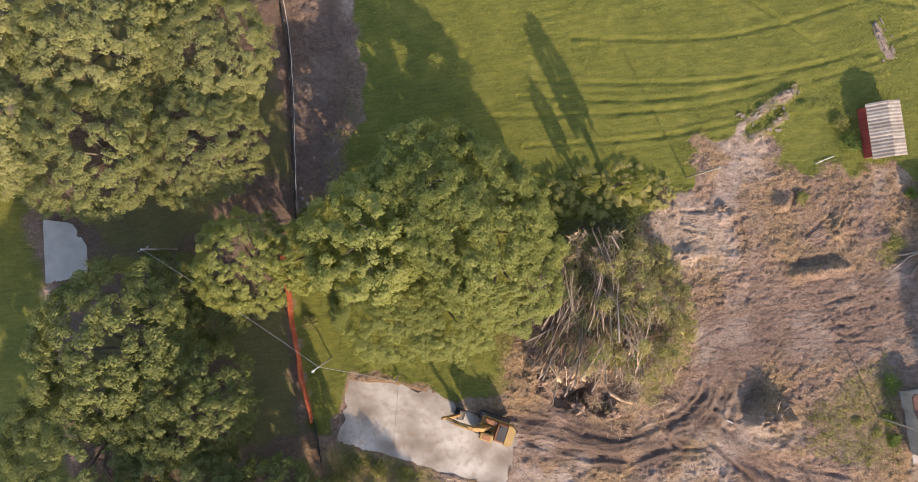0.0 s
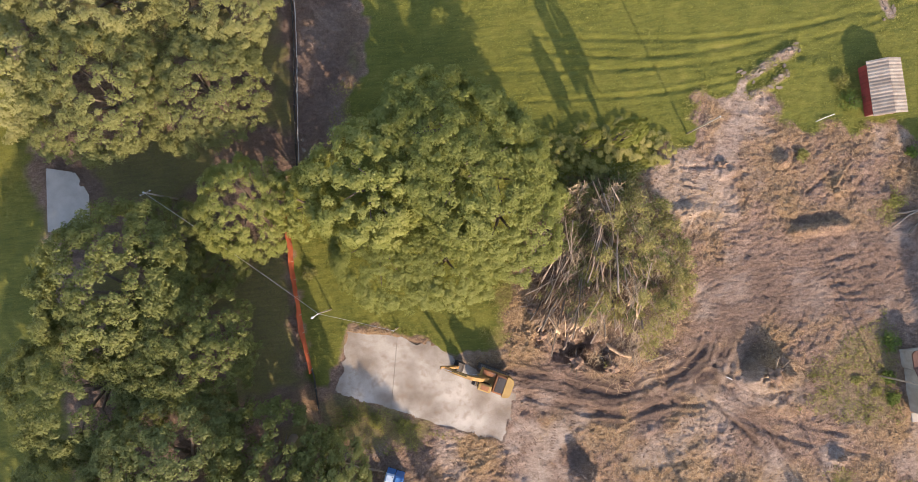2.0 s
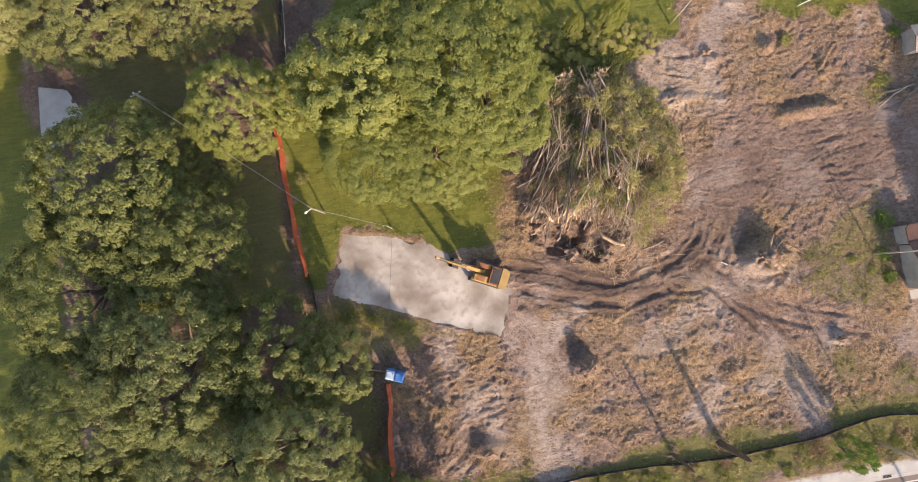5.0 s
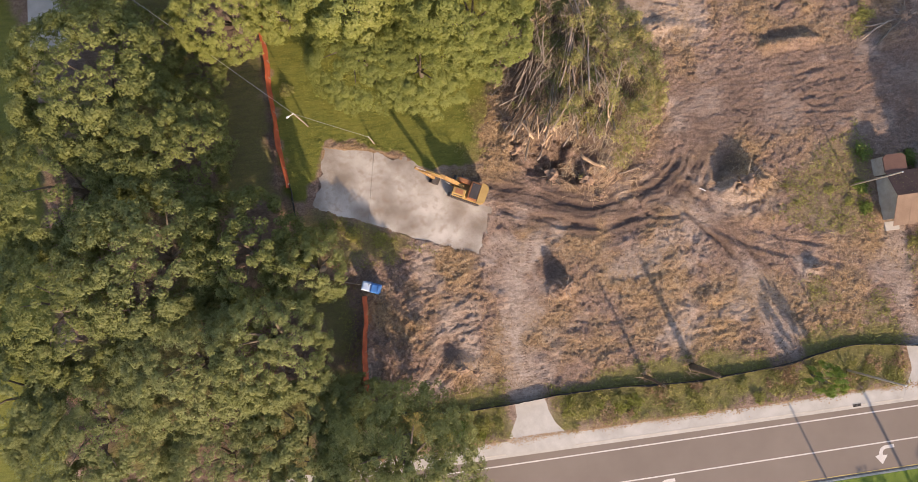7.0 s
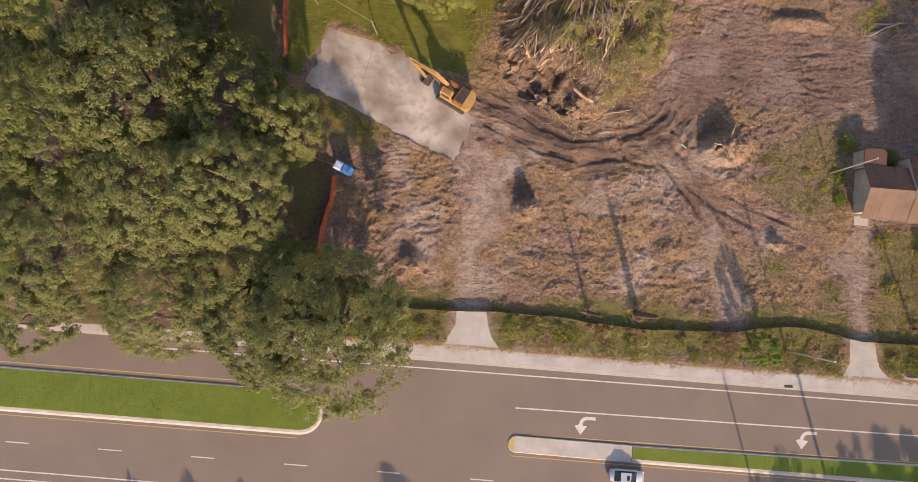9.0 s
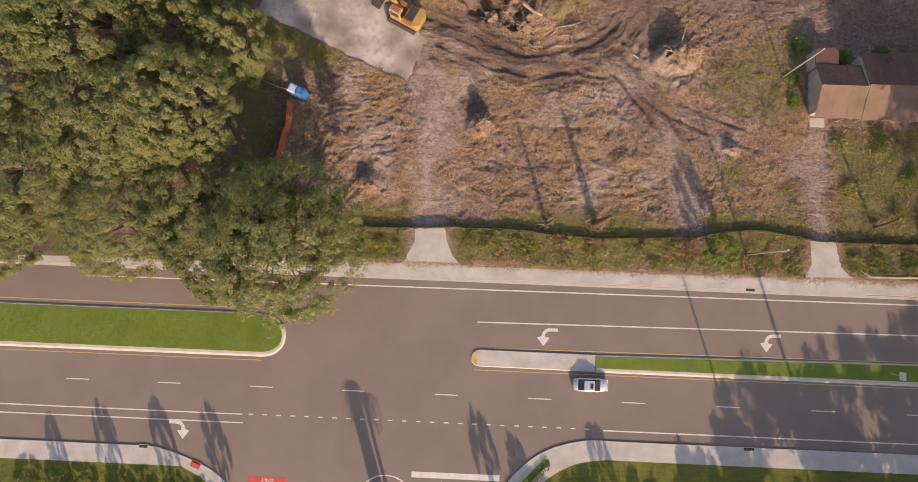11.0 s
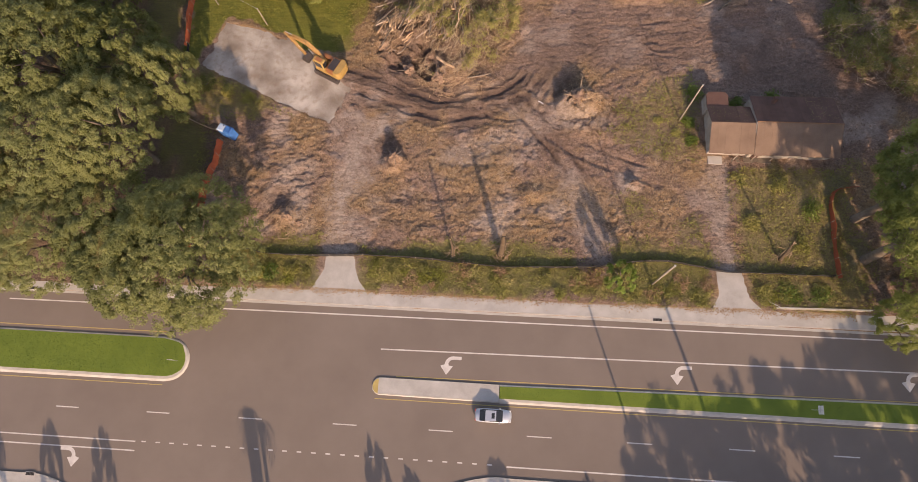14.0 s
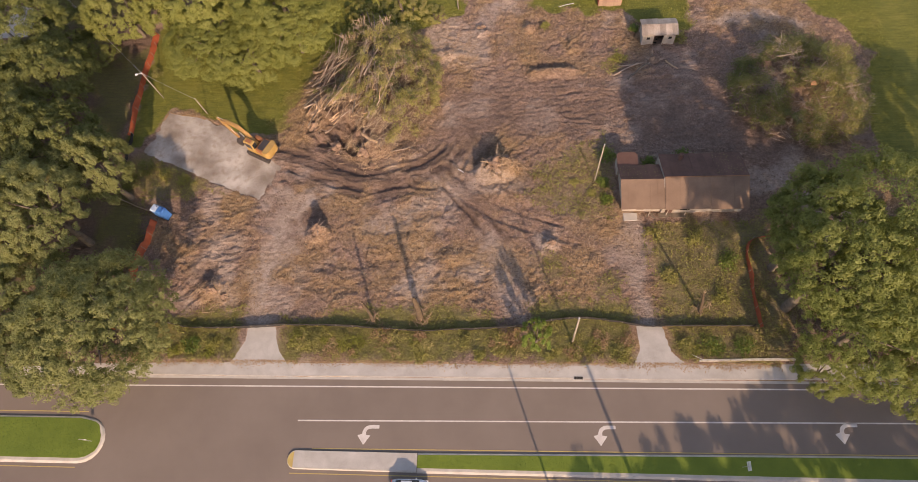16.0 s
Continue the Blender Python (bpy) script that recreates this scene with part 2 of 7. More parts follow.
def ground_material():
    m, nt, nd, ln, p = nodes_of("ground_soil_and_grass")
    at = nd.new("ShaderNodeAttribute")
    at.attribute_name = "zones"
    sep = nd.new("ShaderNodeSeparateColor")
    ln.new(at.outputs["Color"], sep.inputs[0])
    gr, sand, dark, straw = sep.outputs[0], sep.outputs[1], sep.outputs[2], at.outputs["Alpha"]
    n1, n2, n3, n4 = noise_tex(nt, 0.22, 5), noise_tex(nt, 2.2, 6, 0.8), noise_tex(nt, 6.0, 5, 0.8), noise_tex(nt, 28.0, 3, 0.7)
    stretch = nd.new("ShaderNodeMapping")
    stretch.inputs["Scale"].default_value = (0.35, 2.2, 1.0)
    stretch.inputs["Rotation"].default_value = (0, 0, 0.12)
    ln.new(nd.new("ShaderNodeNewGeometry").outputs["Position"], stretch.inputs["Vector"])
    n5 = noise_tex(nt, 1.2, 5, 0.7, stretch.outputs[0])
    f = maths(nt, "ADD", maths(nt, "ADD", maths(nt, "MULTIPLY", n2, 0.4), maths(nt, "MULTIPLY", n3, 0.35)), maths(nt, "MULTIPLY", noise_tex(nt, 15.0, 3, 0.7), 0.25))
    soil = ramp(nt, f, [(0.37, (0.11, 0.067, 0.049)), (0.46, (0.25, 0.162, 0.121)), (0.535, (0.37, 0.252, 0.196)), (0.63, (0.53, 0.398, 0.322))])
    dry = ramp(nt, f, [(0.37, (0.13, 0.074, 0.038)), (0.465, (0.30, 0.187, 0.1)), (0.54, (0.43, 0.29, 0.16)), (0.63, (0.57, 0.415, 0.265))])
    soil = mixc(nt, straw, soil, dry)
    pale = ramp(nt, f, [(0.38, (0.32, 0.24, 0.195)), (0.60, (0.64, 0.525, 0.455))])
    soil = mixc(nt, sand, soil, pale)
    lines = None
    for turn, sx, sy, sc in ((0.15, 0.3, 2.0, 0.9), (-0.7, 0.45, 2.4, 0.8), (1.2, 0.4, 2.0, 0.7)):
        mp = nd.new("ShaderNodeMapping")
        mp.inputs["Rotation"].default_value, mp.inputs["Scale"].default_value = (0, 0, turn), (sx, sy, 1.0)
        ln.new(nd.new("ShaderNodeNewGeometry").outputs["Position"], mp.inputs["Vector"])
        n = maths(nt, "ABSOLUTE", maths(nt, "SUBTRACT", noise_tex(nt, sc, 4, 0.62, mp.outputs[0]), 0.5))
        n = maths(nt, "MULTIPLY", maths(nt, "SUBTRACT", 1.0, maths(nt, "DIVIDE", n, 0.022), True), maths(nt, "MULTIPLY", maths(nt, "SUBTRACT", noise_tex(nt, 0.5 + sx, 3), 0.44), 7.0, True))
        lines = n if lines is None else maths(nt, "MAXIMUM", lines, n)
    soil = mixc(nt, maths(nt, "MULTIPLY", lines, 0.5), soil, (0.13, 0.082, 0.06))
    # dark zone: tracked and packed soil, plus shade painted under woods, heap and pits
    dark_soil_shade = ramp(nt, f, [(0.36, (0.085, 0.054, 0.041)), (0.64, (0.25, 0.168, 0.13))])
    soil = mixc(nt, dark, soil, dark_soil_shade)
    g2 = maths(nt, "ADD", maths(nt, "ADD", maths(nt, "MULTIPLY", n1, 0.3), maths(nt, "MULTIPLY", n3, 0.35)), maths(nt, "MULTIPLY", n5, 0.35))
    green = ramp(nt, g2, [(0.36, (0.085, 0.10, 0.016)), (0.47, (0.15, 0.165, 0.026)), (0.56, (0.215, 0.215, 0.038)), (0.66, (0.31, 0.27, 0.08))])
    edge = maths(nt, "SUBTRACT", maths(nt, "ADD", maths(nt, "MULTIPLY", gr, 2.0), maths(nt, "MULTIPLY", n2, 1.2)), 1.1, True)
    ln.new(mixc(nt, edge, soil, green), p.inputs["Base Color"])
    p.inputs["Roughness"].default_value = 0.95
    h = maths(nt, "ADD", maths(nt, "MULTIPLY", n3, 0.7), maths(nt, "MULTIPLY", n4, 0.3))
    h = maths(nt, "SUBTRACT", h, maths(nt, "MULTIPLY", lines, maths(nt, "SUBTRACT", 0.35, maths(nt, "MULTIPLY", gr, 0.35))))
    bump(nt, h, 1.0, 0.34, p)
    return m


M["ground"] = ground_material()

# ---- mesh helpers ----


class Geo:
    """Collects vertices and faces of one mesh."""

    def __init__(self):
        self.v, self.f = [], []

    def add(self, vs, fs):
        o = len(self.v)
        self.v += [tuple(a) for a in vs]
        self.f += [tuple(i + o for i in f) for f in fs]
        return self

    def box(self, x, y, z, sx, sy, sz, rz=0.0, bevel=0.0, m=None):
        """A box centred at x, y with its base at z."""
        bm = bmesh.new()
        bmesh.ops.create_cube(bm, size=1.0, matrix=Matrix.Diagonal((sx, sy, sz, 1)))
        if bevel:
            bmesh.ops.bevel(bm, geom=bm.edges[:], offset=bevel, segments=1, affect="EDGES")
        t = pose(x, y, z + sz / 2, 0, 0, rz)
        if m is not None:
            t = m @ t
        bm.verts.index_update()
        self.add([t @ v.co for v in bm.verts], [[v.index for v in f.verts] for f in bm.faces])
        bm.free()
        return self

    def tube(self, pts, radii, n=8, cap=True):
        """A tapered tube through points."""
        pts = [Vector(p) for p in pts]
        o, up = len(self.v), None
        for i, p in enumerate(pts):
            d = (pts[min(i + 1, len(pts) - 1)] - pts[max(i - 1, 0)]).normalized()
            a = d.cross(Vector((0, 0, 1)) if abs(d.z) < 0.95 else Vector((1, 0, 0))).normalized()
            if up is not None and a.dot(up) < 0:
                a = -a
            up, b = a, d.cross(a)
            r = radii[i] if isinstance(radii, (list, tuple)) else radii
            for k in range(n):
                w = 2 * math.pi * k / n
                self.v.append(tuple(p + a * (r * math.cos(w)) + b * (r * math.sin(w))))
        for i in range(len(pts) - 1):
            for k in range(n):
                k2 = (k + 1) % n
                self.f.append((o + i * n + k, o + i * n + k2, o + (i + 1) * n + k2, o + (i + 1) * n + k))
        if cap:
            self.f.append(tuple(o + k for k in range(n))[::-1])
            self.f.append(tuple(o + (len(pts) - 1) * n + k for k in range(n)))
        return self

    def prism(self, poly, z0, z1, m=None):
        """An upright prism on a plan polygon (anticlockwise)."""
        n = len(poly)
        vs = [Vector((x, y, z)) for z in (z0, z1) for x, y in poly]
        if m is not None:
            vs = [m @ v for v in vs]
        fs = [tuple(range(n))[::-1], tuple(range(n, 2 * n))] + [(i, (i + 1) % n, n + (i + 1) % n, n + i) for i in range(n)]
        return self.add(vs, fs)

    def make(self, name, mat, parent=None, label="", smooth=False):
        me = bpy.data.meshes.new(name)
        me.from_pydata(self.v, [], self.f)
        me.materials.append(mat)
        if smooth:
            me.shade_smooth()
        me.update()
        ob = new(name, me)
        if parent is not None:
            ob.parent = parent
        if label:
            ob["label"] = label
        return ob


def quads_object(name, v4, mat, parent=None):
    """An object of many separate leaves; v4 is an array (n, corners, 3)."""
    n, c = v4.shape[:2]
    me = bpy.data.meshes.new(name)
    me.vertices.add(c * n)
    me.loops.add(c * n)
    me.polygons.add(n)
    me.vertices.foreach_set("co", np.ascontiguousarray(v4, dtype=np.float32).ravel())
    me.loops.foreach_set("vertex_index", np.arange(c * n, dtype=np.int32))
    me.polygons.foreach_set("loop_start", np.arange(0, c * n, c, dtype=np.int32))
    me.polygons.foreach_set("loop_total", np.full(n, c, dtype=np.int32))
    me.materials.append(mat)
    me.update(calc_edges=True)
    ob = new(name, me)
    if parent is not None:
        ob.parent = parent
    return ob


def empty(name, x, y, z=0.0, rz=0.0, label="", category="", group="", kind=""):
    e = new(name)
    e.matrix_world = pose(x, y, z, 0, 0, rz)
    return tagged(e, label, category, group, kind)


RNG = np.random.default_rng(11)


def leaf_quads(centres, size, up=0.6, rng=RNG, long=1.6, normal=None, three=False):
    """Diamond leaves at centres, turned mostly upwards."""
    n = len(centres)
    nrm = rng.normal(size=(n, 3)) * (1 - up)
    nrm[:, 2] += up * 1.2
    if normal is not None:
        nrm += normal * 0.7
    nrm /= np.linalg.norm(nrm, axis=1)[:, None] + 1e-9
    a = np.cross(nrm, rng.normal(size=(n, 3)))
    a /= np.linalg.norm(a, axis=1)[:, None] + 1e-9
    b = np.cross(nrm, a)
    s = (size * rng.uniform(0.65, 1.35, n))[:, None]
    a, b = a * s * long * 0.5, b * s * 0.5
    if three:
        return np.stack([centres - a - b * 0.6, centres + a * 1.1, centres - a * 0.3 + b * 1.2], axis=1)
    fold = nrm * s * 0.12
    return np.stack([centres - a, centres - b * 0.9 + a * 0.1 + fold, centres + a, centres + b * 0.9 - a * 0.1 - fold], axis=1)

# ---- numpy noise and distances for the ground ----


def lattice(x, y, seed):
    n = (x.astype(np.int64) * 374761393 + y.astype(np.int64) * 668265263 + seed * 974634777) & 0xFFFFFFFF
    n = ((n ^ (n >> 13)) * 1274126177) & 0xFFFFFFFF
    return ((n ^ (n >> 16)) & 0xFFFF) / 65535.0


def vnoise(x, y, seed=0):
    xi, yi = np.floor(x), np.floor(y)
    u, v = x - xi, y - yi
    u, v = u * u * (3 - 2 * u), v * v * (3 - 2 * v)
    a, b = lattice(xi, yi, seed), lattice(xi + 1, yi, seed)
    c, d = lattice(xi, yi + 1, seed), lattice(xi + 1, yi + 1, seed)
    return (a * (1 - u) + b * u) * (1 - v) + (c * (1 - u) + d * u) * v


def fbm(x, y, octaves=4, seed=0):
    s, amp, tot = 0.0, 1.0, 0.0
    for k in range(octaves):
        s, tot = s + amp * vnoise(x * 2 ** k, y * 2 ** k, seed + 7 * k), tot + amp
        amp *= 0.5
    return s / tot


def poly_dist(x, y, poly):
    """Signed distance to a plan polygon, negative inside."""
    d, inside = np.full(x.shape, 1e9), np.zeros(x.shape, bool)
    for (ax, ay), (bx, by) in zip(poly, poly[1:] + poly[:1]):
        t = np.clip(((x - ax) * (bx - ax) + (y - ay) * (by - ay)) / ((bx - ax) ** 2 + (by - ay) ** 2), 0, 1)
        d = np.minimum(d, np.hypot(x - ax - t * (bx - ax), y - ay - t * (by - ay)))
        if ay != by:
            inside ^= ((ay > y) != (by > y)) & (x < (bx - ax) * (y - ay) / (by - ay) + ax)
    return np.where(inside, -d, d)


def line_dist(x, y, line):
    """Distance across and along a polyline, with side."""
    d, s, side, run = np.full(x.shape, 1e9), np.zeros(x.shape), np.ones(x.shape), 0.0
    for (ax, ay), (bx, by) in zip(line, line[1:]):
        ln2 = math.hypot(bx - ax, by - ay)
        t = np.clip(((x - ax) * (bx - ax) + (y - ay) * (by - ay)) / ln2 ** 2, 0, 1)
        q = np.hypot(x - ax - t * (bx - ax), y - ay - t * (by - ay))
        near = q < d
        d, s = np.where(near, q, d), np.where(near, run + t * ln2, s)
        side = np.where(near, np.sign((bx - ax) * (y - ay) - (by - ay) * (x - ax)), side)
        run += ln2
    return d, s, side


def curve(points, step=1.0):
    """A smooth polyline through plan points (Catmull-Rom)."""
    p = [points[0]] + list(points) + [points[-1]]
    out = []
    for i in range(1, len(p) - 2):
        n = max(2, int(math.dist(p[i], p[i + 1]) / step))
        for k in range(n):
            t = k / n
            out.append(tuple(0.5 * (2 * p[i][c] + (p[i + 1][c] - p[i - 1][c]) * t + (2 * p[i - 1][c] - 5 * p[i][c] + 4 * p[i + 1][c] - p[i + 2][c]) * t ** 2
                                    + (3 * p[i][c] - p[i - 1][c] - 3 * p[i + 1][c] + p[i + 2][c]) * t ** 3) for c in range(len(p[i]))))
    return out + [tuple(points[-1])]


def soft(d, w):
    """1 inside, 0 outside, across a width w."""
    t = np.clip(0.5 - d / w, 0, 1)
    return t * t * (3 - 2 * t)


# ---- plan ----
FIELD = [(-9, 300), (-9, 17), (-22, 4), (-21.5, -22), (-18.5, -23), (-15.3, -15.5), (-8.6, -17), (-4, -19.3), (1, -21.7), (5, -21.5), (7.5, -13), (12, -5), (21, -0.8),
         (24.4, -1.2), (29.5, 2.2), (33, 2.9), (33, 5.5), (35.4, 8.7), (39.5, 8.2), (44.3, 7.0), (44.4, 3.2), (48, 2.4), (56.2, 1.2), (63, 0), (66, -3), (70, -2), (72, 6), (80, 9), (92, 8), (90.5, 1.3), (97, -10),
         (93, -25), (97, -33), (104, -38), (300, -38), (300, 300)]
WEEDS = [[(41.5, -33.8), (44, -30), (48, -28), (51.6, -25), (55.5, -24), (56.6, -37.6), (51, -37.8), (46, -35.8)],
         [(60, -37), (76, -37), (76, -58), (60.5, -58), (59.5, -47)],
         [(-20, -58), (-20, -50), (-9, -50.5), (4, -50.2), (4, -58)],
         [(10.5, -58), (9.6, -51.5), (30, -50.6), (40, -51.5), (48, -49.5), (56, -49.5), (56, -58)],
         [(-21, -25), (-17.5, -24.5), (-6, -29.5), (-4, -32), (-9, -33.5), (-14, -32), (-21, -31)],
         [(-80, 60), (-58, 60), (-52, -3), (-53, -60), (-80, -60)],
         [(56, -9.5), (58, -8), (58, -10.5)],
         [(45.2, -42.8), (48.6, -42.4), (49.4, -45.6), (46.4, -46.6)], [(51.4, -46.2), (55.8, -45.4), (56, -49.6), (51, -49.6)],
         [(53.2, -28.5), (56, -26.5), (56, -36.5), (53.4, -36)]]
TRACKS = [curve([(2, -26.0), (6.8, -26.4), (12.4, -28.4), (18.4, -30.5), (24.5, -30.0), (29.2, -28.0), (33, -24.2), (35, -17), (35.2, -20)]),
          curve([(27, -30.5), (31, -30.0), (34.5, -25), (37, -22)]),
          curve([(31, -29), (33.5, -33), (38.8, -40.3), (40.6, -48.3), (41, -52)]),
          curve([(6.5, -31), (8.2, -36), (6.6, -44), (6.8, -53)]),
          curve([(31, -30), (40, -36.5), (50, -40), (57, -43)]),
          curve([(3, -30), (6.5, -34.5), (9.5, -42)]),
          curve([(-6, -50), (-1.5, -47), (2.5, -48.5)])]
SLITS = [curve([(43.4, -13.4), (46.5, -13.8), (49.9, -13.6)]), curve([(45.1, -15.1), (49, -15.3), (53.4, -14.8)]), curve([(32.8, -13.1), (35, -13.3)]), curve([(46.7, -18), (54.1, -19.2)]), curve([(44.8, -20.2), (50, -20.5), (54.9, -21.2)]),
         curve([(43, -22.8), (45.6, -23)]), curve([(34.7, -21.3), (37.8, -21.1)]), curve([(39.7, -16.3), (43.7, -16.2)])]
SLITS += [curve([(27.7, -1.6), (32, -3.4), (36.7, -4.5)]), curve([(26.6, -4.8), (30, -5.2), (34, -4.4)]), curve([(28.6, -7.6), (31, -6.6), (34, -6.6)]),
         curve([(28, 0.6), (31, -0.6), (34.4, -1.2)]), curve([(43.5, -4), (46.5, -2.6)]), curve([(47, -6.2), (51, -3.6)]), curve([(50.5, -6.6), (53.6, -3.0)]), curve([(39, -6), (38.6, -1)]), curve([(36.5, -14.5), (39.5, -14.2)]), curve([(48.5, -16.9), (55, -16.6)]), curve([(36, -18.6), (40, -18.9)]), curve([(50, -12.4), (55.5, -12.2)]), curve([(37.5, -16.8), (38.8, -15.2)]),
         curve([(33.5, -17), (34.6, -15.4)]), curve([(41, -19.4), (46, -19.2)])]
MOW = [curve([(12, 10.6), (30, 9.4), (44, 10.4)]), curve([(12, 17.2), (34, 14.2), (58, 17.2), (80, 22)]), curve([(50, 36), (54, 29), (60, 24), (70, 21)]), curve([(14, 19), (40, 15.8), (75, 18)]), curve([(8, 15), (36, 12.7), (60, 15.5)]), curve([(14, 33), (30, 31), (42, 27), (52, 19)]), curve([(20, 24), (40, 21.5), (60, 24)])]
RIDGES = [((40.4, 9.5), (48.2, 13.1)), ((41.9, 7.6), (46.6, 9.7))]
PALE = [curve([(6.7, -58), (6.7, -50), (6.3, -46), (6.7, -40.5), (8.6, -36), (11, -33.5)]), curve([(58.2, -37.5), (57.8, -44.5), (58.6, -52), (58.6, -57)]), curve([(28, -3), (33, -4), (38, 2), (40.5, 9)]),
        curve([(37.5, -40), (40, -46), (41, -51)]), curve([(60.3, 20), (61.4, 16)]), curve([(74, -2), (82, 0), (88, -3)]), curve([(3, -31), (8, -33), (10, -38)]), curve([(20, -37), (23, -38.5)])]
MOUNDS = [(19, -12.5, 9.5, 11, 1.9), (12, -19.5, 4.5, 4.0, 1.3), (39.0, -29.4, 3.6, 2.4, 3.0), (13.0, -39.4, 2.4, 1.5, 1.9), (-1.4, -47.6, 2.4, 1.5, 1.4), (40, -33.5, 4.5, 3, 0.6),
          (84, -16, 9, 9.5, 1.3)]
MOUNDS += [(36.4, -2.0, 1.8, 1.3, 1.1), (44.4, -1.7, 1.4, 1.2, 0.8), (48.3, -11.1, 4.8, 1.0, 1.1), (51.5, -5.2, 1.0, 2.2, 0.7), (20.5, -24.5, 2.5, 2, 1.1), (49.5, 10.8, 3.5, 0.9, 0.3), (63, -11.5, 4, 2.5, 0.6),
          (31, -6.5, 3.5, 1.0, 0.5), (5.5, -39, 3, 1.2, 0.3), (27, -38, 2.4, 1.2, 0.4), (33, -43, 2.6, 1.4, 0.4), (46.5, -41, 1.5, 1.2, 0.6)]
# hollows mostly on the shadow side of the heaps; shade is painted into them
PITS = [(36.5, -26.0, 2.6, 2.2, 1.0), (12.2, -36.2, 1.8, 2.2, 0.7), (-2.6, -45.4, 1.6, 1.9, 0.6), (14.2, -21.3, 3.2, 2.1, 1.5), (17.4, -23.6, 2.0, 1.6, 1.3), (48, -9.5, 4.0, 0.7, 0.25)]
ROADBED = [(-400, -59.9), (400, -59.9), (400, -79.9), (28.7, -79.9), (23.5, -81.3), (19.8, -84.0), (17.0, -88.1), (15.5, -94), (15.5, -300), (-13.5, -300), (-13.5, -94),
           (-15.4, -90.5), (-19.3, -86.7), (-23.5, -84.8), (-27.7, -83.3), (-400, -83.5)]
SLAB = [(-15.5, -16.4), (-8.8, -18.0), (-4.0, -20.0), (1.1, -23.6), (5.6, -27.7), (3.2, -33.8), (-5.9, -30.1), (-17.9, -24.3)]
PAD_WEST = [(-52.7, 1.2), (-47.2, 1.6), (-46.8, 5.4), (-48.3, 8.6), (-52.0, 9.6)]
PAVE = [(-48, -59.675), (2.2, -59.675), (12.4, -59.675), (55, -59.675), (64.5, -59.63), (140, -59.33), (140, -57.4), (64.2, -57.7), (55.3, -57.8), (12.2, -57.95), (2.6, -58.05), (-48, -59.0)]
APRON_WEST = [(2.9, -59.85), (12.1, -59.85), (11.4, -58.3), (9.9, -56.6), (9.2, -54.8), (9.0, -53.2), (4.9, -53.2), (4.9, -55.0), (4.3, -56.5), (3.2, -58.2)]
APRON_EAST = [(55.3, -59.85), (64.3, -59.85), (63.0, -58.2), (61.0, -56.2), (60.6, -54.4), (60.3, -52.8), (56.8, -52.8), (56.9, -54.5), (57.0, -56.4), (56.2, -57.9)]


def groove(n, w):
    """Thin cracks along the zero lines of a centred noise n, w wide."""
    return np.clip(1 - np.abs(n) / w, 0, 1)


